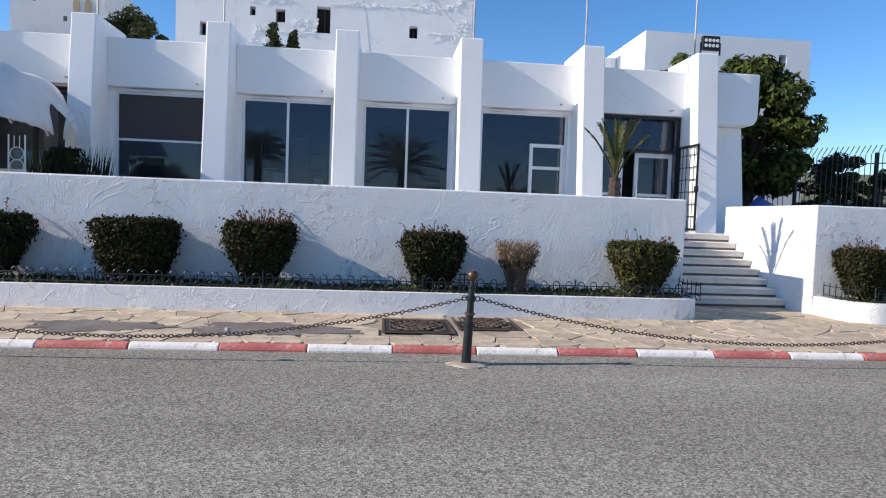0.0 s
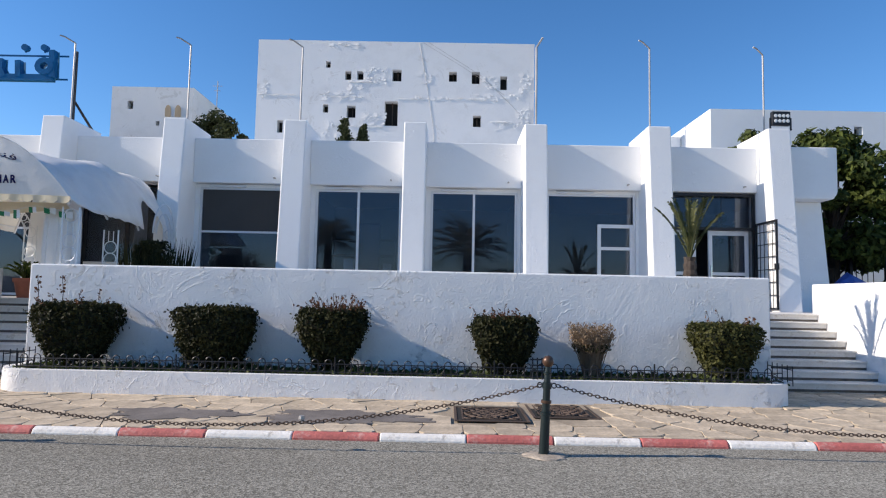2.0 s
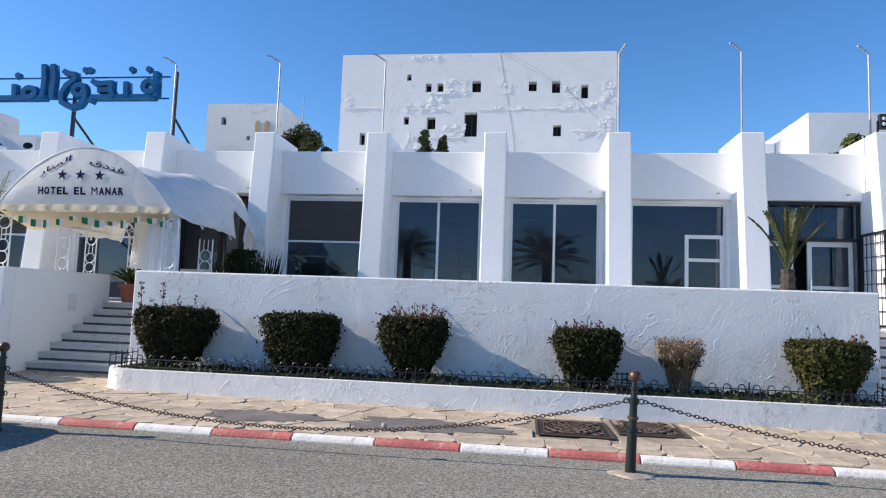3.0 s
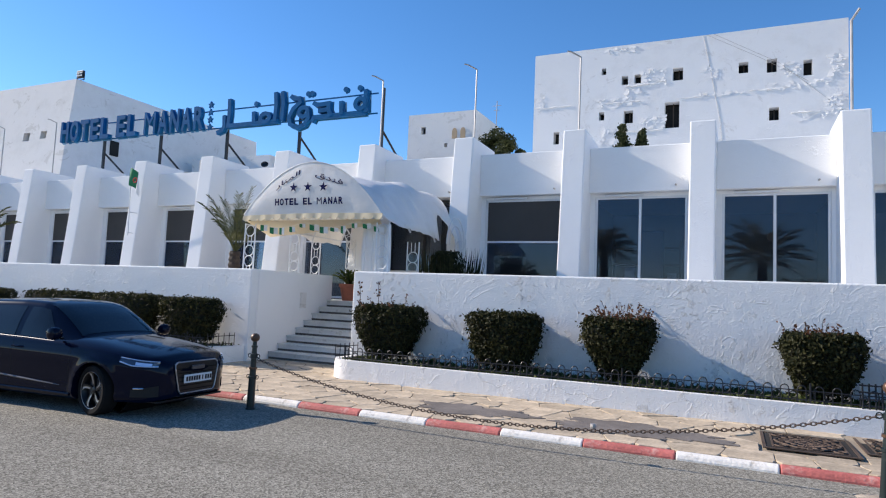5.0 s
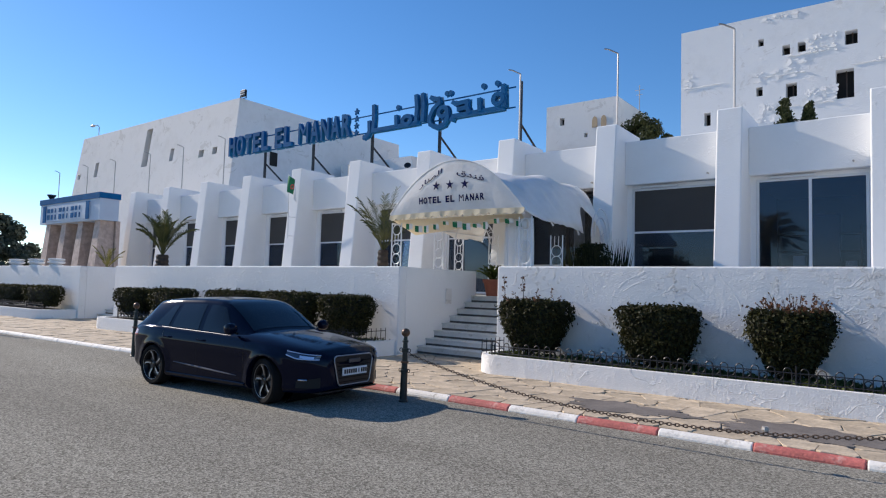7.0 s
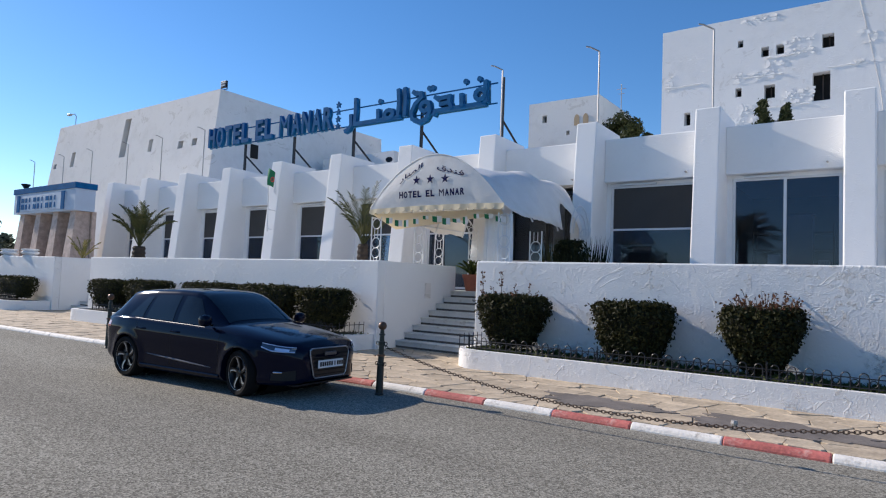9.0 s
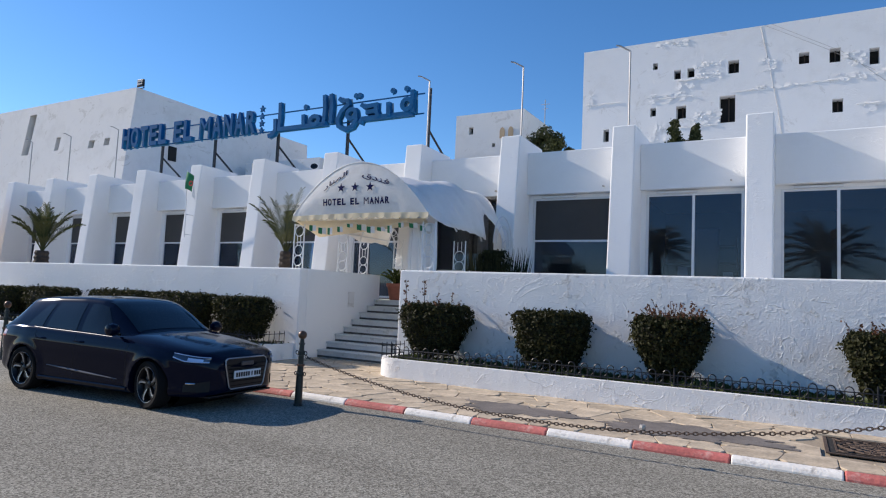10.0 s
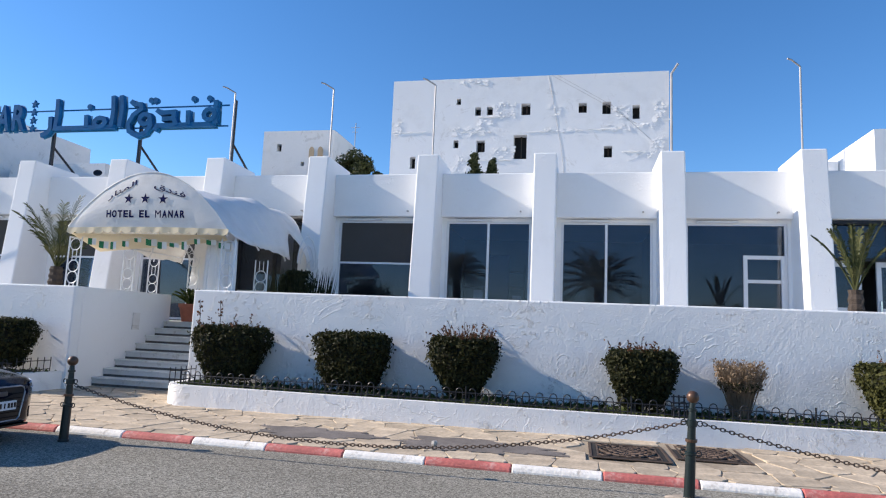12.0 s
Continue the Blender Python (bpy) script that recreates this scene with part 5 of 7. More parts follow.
def stroke(m, pts, w, y0, y1):
    """A flat pen stroke with thickness along a line in the plane y, mitred at its bends."""
    P = [Vector(p) for p in pts]
    closed = (P[0] - P[-1]).length < 1e-4
    if closed:
        P = P[:-1]
    n = len(P)
    k = len(m.v)
    for i, p in enumerate(P):
        a = P[i - 1] if (i or closed) else p - (P[1] - p)
        b = P[(i + 1) % n] if (i < n - 1 or closed) else p + (p - P[i - 1])
        d0, d1 = (p - a).normalized(), (b - p).normalized()
        nn = Vector((-(d0 + d1).y, (d0 + d1).x))
        nn = nn.normalized() if nn.length > 0.1 else Vector((-d1.y, d1.x))
        ln = w / 2 / max(0.55, nn.dot(Vector((-d1.y, d1.x))))
        for y in (y0, y1):
            m.v += [(p.x + nn.x * ln, y, p.y + nn.y * ln), (p.x - nn.x * ln, y, p.y - nn.y * ln)]
    for i in range(n if closed else n - 1):
        a, b = k + 4 * i, k + 4 * ((i + 1) % n)
        m.f += [(a, a + 1, b + 1, b), (a + 2, b + 2, b + 3, a + 3), (a, b, b + 2, a + 2), (a + 1, a + 3, b + 3, b + 1)]
    if not closed:
        e = k + 4 * (n - 1)
        m.f += [(k, k + 2, k + 3, k + 1), (e, e + 1, e + 3, e + 2)]


def curve_pts(cx, cz, rx, rz, a0, a1, n=12):
    return [(cx + rx * math.cos(math.radians(a0 + (a1 - a0) * i / n)), cz + rz * math.sin(math.radians(a0 + (a1 - a0) * i / n))) for i in range(n + 1)]


def arabic(u0, z0, W, H):
    """Pen strokes of the rooftop word pair, reading from the right: each a line of points."""
    U, V = (lambda u: u0 + W * u), (lambda v: z0 + H * v)
    S = []

    def s(*p):
        S.append([(U(a), V(b)) for a, b in p])

    def c(cx, cz, rx, rz, a0, a1):
        S.append([(U(a), V(b)) for a, b in curve_pts(cx, cz, rx, rz, a0, a1)])

    s((0.03, 0.4), (0.035, 0.0), (0.02, -0.14), (-0.02, -0.22))
    s((0.065, 0.98), (0.07, 0.5), (0.065, 0.0), (0.43, 0.0))
    s((0.255, 0.0), (0.25, 0.42))
    c(0.335, 0.16, 0.032, 0.15, 0, 360)
    s((0.405, 0.0), (0.41, 0.55), (0.402, 1.02))
    s((0.455, 0.0), (0.46, 0.6), (0.45, 1.02))
    c(0.60, 0.22, 0.03, 0.16, 0, 360)
    s((0.63, 0.22), (0.635, 0.0), (0.61, -0.22), (0.565, -0.3), (0.515, -0.16), (0.505, 0.08), (0.53, 0.36), (0.575, 0.56), (0.57, 0.7), (0.53, 0.72), (0.51, 0.82))
    s((0.66, -0.16), (0.675, 0.0), (1.0, 0.0))
    s((0.665, 0.5), (0.69, 0.4), (0.765, 0.42), (0.765, 0.22), (0.70, 0.2))
    s((0.765, 0.22), (0.785, 0.0))
    s((0.85, 0.0), (0.845, 0.45))
    s((1.0, 0.0), (0.995, 0.75))
    c(0.965, 0.3, 0.03, 0.17, 0, 360)
    D = [(0.265, 0.72), (0.625, 0.86), (0.65, 0.86), (0.868, 0.86), (0.955, 0.86)]
    return S, [(U(a), V(b)) for a, b in D]


# the same name in joined script, word by word, following the arch
for word, x0, x1, z0, z1, slope in (("\ufead\ufe8e\ufee8\ufee4\ufedf\ufe8d", -9.5, -8.86, 3.88, 4.03, 0.5), ("\ufed5\ufeaa\ufee8\ufed3", -8.44, -7.71, 4.14, 4.285, -0.3)):
    ob = fitted_text(word, x0, x1, z0, z1, TY, 0.006, M_NAVY, canopy, "script_lettering", "dark blue arched script lettering", 0.012)
    for v in ob.data.vertices:
        v.co.z += slope * (v.co.x - x0)
    on_panel(ob)

# bunting of small green and white flags
bunt = root("bunting", "string of small green and white flags under the canopy", "bunting", (-10.25, 11.48, 3.17))
bs = Mesh()
sp_ = []
for i in range(25):
    s = i / 24
    sp_.append((3.5 * s, 0, 0.02 - 0.12 * abs(math.sin(math.pi * s * 2.5))))
bs.tube(sp_, 0.004, 4)
part("cord", bs, M_CLOTH, bunt)
for i in range(12):
    s = (i + 0.6) / 12.6
    x, z = 3.5 * s, 0.02 - 0.12 * abs(math.sin(math.pi * s * 2.5))
    random.seed(i)
    w, h_, tw = 0.17 + 0.06 * random.random(), 0.09 + 0.09 * random.random(), 0.25 * (random.random() - 0.5)
    for nm, a, c, mt in (("green_half", 0, 0.5, M_GREEN), ("white_half", 0.5, 1, M_CLOTH)):
        m = Mesh()
        m.add([(x + w * a, tw * a, z), (x + w * c, tw * c, z - 0.01), (x + w * c + 0.03, tw * c - 0.03, z - h_), (x + w * a + 0.03, tw * a - 0.03, z - h_ + 0.02)], [(0, 1, 2, 3)])
        part(nm, m, mt, bunt)

# ---- rooftop sign ----
sign = root("rooftop_sign", "blue metal rooftop sign letters on a steel frame", "sign", (-17.2, 16.0, 5.95))
s_off = Matrix.Translation((17.2, -16.0, -5.95))


def put_s(name, mesh, mat, label="", smooth=False):
    ob = part(name, mesh, mat, None, label, smooth=smooth)
    ob.parent, ob.matrix_parent_inverse = sign, s_off
    return ob


letters = "HOTEL EL MANAR"
LX0, LX1 = -24.3, -16.75
step_ = (LX1 - LX0) / 13.2
x = LX0
for ch in letters:
    w = step_ * (1.25 if ch == "M" else 0.55 if ch == " " else 1.0)
    if ch != " ":
        ob = fitted_text(ch, x, x + w * 0.8, 7.1, 7.92, 15.93, 0.14, M_BLUE, sign, "letter", "", 0.0 if ch == "M" else 0.03)
        back = fitted_text(ch, x - 0.03, x + w * 0.8 + 0.03, 7.05, 7.95, 16.08, 0.02, M_SIGNLIGHT, sign, "letter_edge", "pale blue letter edge", 0.0 if ch == "M" else 0.05)
    x += w
S_, D_ = arabic(-16.02, 7.12, 5.82, 0.95)
for i, p in enumerate(S_):
    m = Mesh()
    stroke(m, p, 0.135, 15.93 - 0.003 * i, 16.065 - 0.001 * i)
    put_s("letter_stroke", m, M_BLUE)
    m2 = Mesh()
    stroke(m2, p, 0.185, 16.07 + 0.001 * i, 16.095)
    put_s("stroke_edge", m2, M_SIGNLIGHT, "pale blue letter edge")
for x, z in D_:
    put_s("letter_dot", Mesh().prism([(0.085 * math.cos(math.pi * i / 6), 0.085 * math.sin(math.pi * i / 6)) for i in range(12)], lambda u, v: (x + u, 15.93, z - 0.03 + v), lambda u, v: (x + u, 16.07, z - 0.03 + v)), M_BLUE)
    put_s("dot_stem", Mesh().box(x - 0.015, x + 0.015, 15.98, 16.02, z - 0.15, z - 0.06), M_BLUE)
for k in range(4):
    z = 7.15 + 0.26 * k
    x = -16.5
    pts = [((0.13 if i % 2 == 0 else 0.055) * math.sin(math.pi * i / 5), (0.13 if i % 2 == 0 else 0.055) * math.cos(math.pi * i / 5)) for i in range(10)]
    put_s("star", Mesh().prism(pts, lambda u, v: (x + u, 15.95, z + v), lambda u, v: (x + u, 16.03, z + v)), M_BLUE)
put_s("top_rail", Mesh().box(-24.4, -9.9, 16.1, 16.13, 7.72, 7.76), M_BLUE)
put_s("bottom_rail", Mesh().box(-24.4, -9.9, 16.1, 16.13, 7.1, 7.14), M_BLUE)
for x in (-22.0, -19.0, -15.85, -12.8, -9.75):
    put_s("sign_post", Mesh().box(x - 0.04, x + 0.04, 16.13, 16.21, 5.95, 7.9), M_IRON, "dark weathered steel post")
    put_s("sign_brace", Mesh().bar((x, 16.2, 6.6), (x + 0.1, 17.0, 5.97), 0.035), M_IRON, "dark diagonal brace")

# ---- lamp poles on the pilasters ----
for x, z0, y in ((-6.62, 5.97, 15.9), (-3.72, 5.97, 15.9), (5.12, 5.97, 15.6), (8.12, 5.97, 15.9), (-9.62, 5.96, 15.9), (-25.0, 5.96, 16.2), (-28.4, 5.96, 16.2), (-31.5, 5.96, 16.2), (-35.2, 0.0, 16.2), (-38.5, 0.0, 16.2), (-42.3, 0.0, 16.2)):
    pole = root("lamp_pole", "thin rusty steel pole with a short arm", "pole", (x, y, z0), "poles on the roof edge")
    part("shaft", Mesh().tube([(0, 0, 0), (0, 0, 2.05 + 5.97 - z0)], 0.023, 8), M_STEEL, pole)
    part("arm", Mesh().tube([(0, 0, 2.05 + 5.97 - z0), (-0.22, -0.12, 2.17 + 5.97 - z0), (-0.32, -0.16, 2.19 + 5.97 - z0)], 0.02, 6), M_STEEL, pole)

far_lamp = root("street_lamp", "small lamp on a thin pole over the white wing", "lamp", (-46.6, 20.2, 11.0))
part("shaft", Mesh().tube([(0, 0, 0), (0, 0, 1.35), (-0.15, -0.05, 1.5), (-0.5, -0.15, 1.5)], 0.03, 8), M_STEEL, far_lamp)
part("lamp_head", Mesh().box(-0.85, -0.45, -0.25, -0.05, 1.42, 1.55), M_STEEL, far_lamp, bevel=0.03)


# ---- flood lamps ----
def flood(x, y, z, label):
    top_ = root("floodlight", label, "floodlight", (x, y, z))
    part("housing", Mesh().box(-0.23, 0.23, -0.06, 0.06, 0.10, 0.46), M_IRON, top_, bevel=0.02)
    for i in range(4):
        for j in range(2):
            part("lens", Mesh().lathe([(0.04, 0), (0.045, 0.012), (0.02, 0.02)], (0, 0, 0), 10), M_CLOTH, top_).matrix_local = pose(-0.15 + 0.1 * i, -0.062, 0.21 + 0.13 * j, 90, 0, 0)
    part("bracket", Mesh().box(-0.27, -0.24, -0.02, 0.02, 0.0, 0.3).box(0.24, 0.27, -0.02, 0.02, 0.0, 0.3).box(-0.27, 0.27, -0.03, 0.03, -0.01, 0.012), M_IRON, top_)


flood(8.38, 15.6, 5.99, "black eight-lens floodlight on a pilaster top")
flood(-28.9, 19.7, 11.4, "black floodlight on the corner of the white wing")

# ---- side entrance: iron grille, door, open gate ----
ent = root("entrance_door", "glazed white double door under a dark iron grille", "door", (5.55, 16.26, TERRACE))
e_off = Matrix.Translation((-5.55, -16.26, -TERRACE))


def put_e(name, mesh, mat, label=""):
    ob = part(name, mesh, mat, None, label)
    ob.parent, ob.matrix_parent_inverse = ent, e_off
    return ob


put_e("grille_frame", Mesh().box(5.55, 5.62, 16.1, 16.16, 1.47, 4.44).box(7.88, 7.95, 16.1, 16.16, 1.47, 4.44).box(5.62, 7.88, 16.1, 16.16, 4.37, 4.44).box(5.62, 7.88, 16.1, 16.16, 3.5, 3.57), M_IRON)
for i in range(2):
    x = 6.35 + 0.75 * i
    put_e("grille_bar", Mesh().bar((x, 16.13, 3.57), (x, 16.13, 4.37), 0.01), M_IRON)
for a, c in ((5.62, 6.5), (6.82, 7.85)):
    put_e("door_leaf", Mesh().box(a, a + 0.1, 16.26, 16.32, 1.48, 3.5).box(c - 0.1, c, 16.26, 16.32, 1.48, 3.5).box(a + 0.1, c - 0.1, 16.26, 16.32, 3.38, 3.5).box(a + 0.1, c - 0.1, 16.26, 16.32, 1.48, 1.62).box(a + 0.1, c - 0.1, 16.26, 16.32, 2.35, 2.43), M_ALU)
    put_e("pane", Mesh().box(a + 0.1, c - 0.1, 16.28, 16.286, 1.62, 3.38), M_GLASS).visible_shadow = False
put_e("door_handle", Mesh().box(6.86, 6.89, 16.2, 16.24, 2.3, 2.6), M_CHROME)
put_e("transom_pane", Mesh().box(5.62, 7.88, 16.28, 16.286, 3.57, 4.37), M_GLASS).visible_shadow = False
gate = root("iron_gate", "open dark iron gate with a mesh of bars", "gate", (7.93, 16.05, TERRACE))
L = 1.05
part("gate_frame", Mesh().box(-0.02, 0.02, -L, -L + 0.05, 0.05, 2.2).box(-0.02, 0.02, -0.05, 0, 0.05, 2.2).box(-0.02, 0.02, -L + 0.05, -0.05, 2.15, 2.2).box(-0.02, 0.02, -L + 0.05, -0.05, 0.05, 0.1), M_IRON, gate)
for k in range(6):
    part("crossbar", Mesh().bar((0, -L + 0.03, 0.4 + 0.31 * k), (0, -0.03, 0.4 + 0.31 * k), 0.011), M_IRON, gate)
for k in range(4):
    part("upright", Mesh().bar((0, -L + 0.22 + 0.2 * k, 0.1), (0, -L + 0.22 + 0.2 * k, 2.15), 0.011), M_IRON, gate)
part("lock_box", Mesh().box(-0.03, 0.03, -L - 0.02, -L + 0.1, 1.0, 1.15), M_IRON, gate)

# ---- main entrance under the canopy ----
md = root("main_door", "dark glazed entrance door standing under the canopy", "door", (-9.4, 16.37, TERRACE))
part("door_frame", Mesh().box(0, 0.09, 0, 0.08, 0.02, 2.9).box(2.2, 2.29, 0, 0.08, 0.02, 2.9).box(0.09, 2.2, 0, 0.08, 2.8, 2.9).box(1.1, 1.19, 0, 0.08, 0.02, 2.8), M_IRON, md)
part("window_sill", Mesh().box(0.09, 2.2, -0.06, 0.02, 0.85, 0.93), M_ALU, md, "white sill")
part("door_panel", Mesh().box(1.3, 1.62, 0.1, 0.13, 0.02, 2.79), M_WING, md, "pale inner door panel")
for a, c in ((0.09, 1.1), (1.19, 2.2)):
    part("pane", Mesh().box(a, c, 0.03, 0.036, 0.02, 2.8), M_GLASS, md).visible_shadow = False

# spiky dark plant under the canopy, and the potted plant on the stair
spiky = root("spiky_plant", "dark spiky shrub on the terrace beside the canopy", "plant", (-6.3, 13.9, TERRACE))
rng = np.random.RandomState(5)
m = Mesh()
for i in range(260):
    a, rr = rng.rand() * 6.28, 0.75 * math.sqrt(rng.rand())
    bx, by = 0.95 * rr * math.cos(a), 0.5 * rr * math.sin(a)
    hh = 0.8 + 0.65 * rng.rand()
    tx, ty = bx + 0.3 * math.cos(a) * rng.rand(), by + 0.3 * math.sin(a) * rng.rand()
    k = len(m.v)
    m.v += [(bx - 0.03, by, 0), (bx + 0.03, by, 0), (tx, ty, hh)]
    m.f.append((k, k + 1, k + 2))
lp, ln_ = [], []
for i in range(2600):
    a, rr, zz = rng.rand() * 6.28, math.sqrt(rng.rand()), rng.rand()
    w_ = (1 - 0.55 * zz) * (0.8 + 0.35 * noise.noise((math.cos(a) * 2, math.sin(a) * 2, zz * 3)))
    lp.append((0.8 * rr * w_ * math.cos(a) - 0.1, 0.5 * rr * w_ * math.sin(a), 1.3 * zz))
    ln_.append((math.cos(a), math.sin(a), 0.4))
tagged(part("foliage", quick("foliage", leaf_cloud(lp, ln_, 0.05, 0.8, 2.2, 9)), M_LEAF, spiky), kind="stuff")
part("leaf_tuft", quick("leaf_tuft", m), M_LEAF, spiky)
for px_, py_, sc in ((-8.95, 13.62, 1.0),):
    pot = root("flower_pot", "terracotta pot with a spiky green plant on the top step", "flower pot", (px_, py_, TERRACE))
    part("pot", Mesh().lathe([(0.16, 0), (0.235, 0.34), (0.26, 0.34), (0.265, 0.42), (0.235, 0.42), (0.22, 0.36), (0.05, 0.35)], n=18), M_TERRA, pot, smooth=True)
    m = Mesh()
    random.seed(2)
    for i in range(16):
        frond(m, (0, 0, 0.35), 2.4 * i, 0.65 + 0.055 * i, 0.62, 12, 0.8, 0.13)
    part("leaves", quick("leaves", m), M_LEAFTREE, pot)
thing("wall_vent", Mesh().box(-9.379, -9.36, 12.2, 12.42, 1.25, 1.62), M_WING, "small pale vent cover on the stair wall", "vent")

# ---- flag on a thin pole ----
flag = root("flag", "green and white flag hanging on a white pole", "flag", (-18.85, 14.98, 3.3))
part("pole", Mesh().tube([(0.0, 0.0, 0), (0.12, -0.15, 2.35)], 0.018, 6), M_ALU, flag)
fg = [Mesh(), Mesh()]
for h_, m in enumerate(fg):
    for i in range(7):
        s = (i / 6 + h_) / 2
        for j in range(7):
            t = j / 6
            m.v.append((0.12 + 0.9 * s * (0.6 + 0.4 * (1 - s)), -0.17 - 0.08 * s - 0.05 * math.sin(9 * s + t * 2), 2.3 - 0.62 * t - 0.45 * s ** 1.3))
    for i in range(6):
        for j in range(6):
            m.f.append((i * 7 + j, i * 7 + j + 1, i * 7 + j + 8, i * 7 + j + 7))
part("bracket", Mesh().bar((0, 0, 0.1), (0.0, 0.3, 0.1), 0.015).bar((0.03, -0.04, 0.8), (0.03, 0.36, 0.8), 0.015), M_ALU, flag)
part("green_half", fg[0], M_GREEN, flag, smooth=True)
part("white_half", fg[1], M_CLOTH, flag, smooth=True)
part("red_emblem", Mesh().ring((0.48, -0.27, 1.84), 0.08, 0.018, "y", 10, 5), M_RED, flag)

# ---- kiosk at the far end ----
ki = root("kiosk", "stone-clad kiosk with a blue and white fascia sign", "kiosk", (-31.0, 13.5, TERRACE))
k_off = Matrix.Translation((31.0, -13.5, -TERRACE))


def put_k(name, mesh, mat, label=""):
    ob = part(name, mesh, mat, None, label)
    ob.parent, ob.matrix_parent_inverse = ki, k_off
    return ob


put_k("fascia", Mesh().box(-35.7, -29.3, 12.9, 13.75, 4.25, 5.22), M_PALEBLUE)
put_k("blue_band", Mesh().box(-35.75, -29.25, 12.85, 13.8, 5.22, 5.48), M_BLUE)
put_k("sign_board", Mesh().box(-34.9, -30.2, 12.86, 12.895, 4.35, 5.1), M_PALEBLUE)
for x in (-35.2, -30.5):
    put_k("board_edge", Mesh().box(x, x + 0.3, 12.82, 12.858, 4.32, 5.13), M_BLUE)
for r, (z, hgt) in enumerate(((4.78, 0.2), (4.44, 0.24))):
    for i in range(9):
        x = -34.75 + 0.44 * i
        put_k("text_bar", Mesh().box(x, x + 0.3 - 0.1 * (i % 3), 12.84, 12.856, z, z + hgt), M_BLUE)
for x in (-35.5, -33.7, -31.9, -30.2):
    put_k("pillar", Mesh().prism([(x, 1.46), (x + 0.75, 1.46), (x + 0.62, 4.248), (x + 0.12, 4.248)], lambda u, v: (u, 13.1 - 0.25 * (4.35 - v) / 2.9, v), lambda u, v: (u, 13.7, v)), M_TILE)
put_k("back_wall", Mesh().box(-35.6, -29.4, 13.72, 13.9, 1.46, 4.248), M_TILE)
for x in (-32.8, -31.0):
    put_k("doorway", Mesh().box(x, x + 0.7, 13.68, 13.715, 1.46, 3.8), M_DARK)
thing("loudspeaker", Mesh().lathe([(0.05, 0), (0.09, 0.1), (0.22, 0.3), (0.2, 0.31)], (-35.3, 13.2, 5.48), 10), M_IRON, "dark horn loudspeaker on the kiosk roof", "loudspeaker")
for x in (-31.9, -29.8, -27.8):
    u = Mesh().lathe([(0.26, 0), (0.26, 0.04), (0.17, 0.06), (0.3, 0.11), (0.32, 0.17), (0.24, 0.21), (0.3, 0.25), (0.3, 0.29), (0.22, 0.3)], (x, 10.72, WALLTOP), 16)
    thing("stone_urn", u, M_FACADE, "low white moulded urn on the terrace wall", "urn", "urns on the wall", smooth=True)

# ---- curved-top fence ----
def fence(a, b, label, height=2.45, curve=0.4, base=1.45):
    a, b = Vector(a), Vector(b)
    L_ = (b - a).length
    top_ = root("fence", label, "fence", (a.x, a.y, base))
    d = (b - a) / L_
    side = Vector((d.y, -d.x, 0))
    for z in (0.25, height - 0.35):
        part("rail", Mesh().bar((0, 0, z), (*(d * L_)[:2], z), 0.018), M_IRON, top_)
    bar = Mesh().tube([(0, 0, 0), (0, 0, height - 0.1)] + [(-side.x * curve * s, -side.y * curve * s, height - 0.1 + 0.3 * s) for s in (0.25, 1.0)] if curve else [(0, 0, 0), (0, 0, height - 0.2)], 0.012, 5)
    bd = quick("picket", bar)
    bd.materials.append(M_IRON)
    for i in range(int(L_ / 0.14)):
        ob = part("picket", bd, None, top_)
        ob.location = tuple(d * 0.14 * i)
    for i in range(int(L_ / 2.1) + 1):
        p = d * min(L_, 2.1 * i)
        part("fence_post", Mesh().box(p.x - 0.04, p.x + 0.04, p.y - 0.04, p.y + 0.04, 0, height - 0.05), M_IRON, top_)


fence((12.7, 18.2, 0), (17.5, 7.9 + 3.2, 0), "tall dark iron fence with outward-curved pickets")
fence((9.9, 19.2, 0), (12.65, 18.25, 0), "straight dark iron fence below a tree", 2.0, 0.0)
brl = Mesh().tube([(10.0 + 0.0, 16.5, 1.9), (10.5, 16.45, 2.25), (11.1, 16.5, 2.05)], 0.2, 8, [0.12, 0.26, 0.14])
thing("blue_tarpaulin", brl, M_BLUETARP, "crumpled blue tarpaulin lying behind the wall", "tarpaulin", smooth=True)

# ---- things inside, dim behind the glass ----
for x in (-3.0, -2.1):
    sh = root("display_shelf", "dark wooden shelf unit behind the window", "shelf", (x, 17.0, TERRACE))
    for k in range(4):
        part("shelf_board", Mesh().box(0, 0.8, 0, 0.35, 0.4 + 0.42 * k, 0.45 + 0.42 * k), M_WOOD, sh)
    for q in (0, 0.77):
        part("upright", Mesh().box(q, q + 0.03, 0, 0.35, 0, 1.9), M_WOOD, sh)
for x, z, w, h in ((-2.68, 2.33, 0.26, 0.3), (-2.36, 2.33, 0.14, 0.22), (-2.95, 1.91, 0.3, 0.2), (-1.62, 2.33, 0.22, 0.18), (-2.5, 1.91, 0.4, 0.16)):
    thing("carton", Mesh().box(x, x + w, 17.03, 17.3, z, z + h), M_PALEBLUE, "pale carton standing on a dim shelf", "carton", "goods on the shelves", bevel=0.006)
cab = root("tall_cabinet", "tall dark blue cabinet close behind the window", "cabinet", (-2.25, 16.6, TERRACE))
part("body", Mesh().box(0, 0.56, 0, 0.3, 0, 2.05), M_NAVY, cab, bevel=0.01)
part("cornice", Mesh().box(-0.02, 0.58, -0.02, 0.3, 2.05, 2.09), M_NAVY, cab)
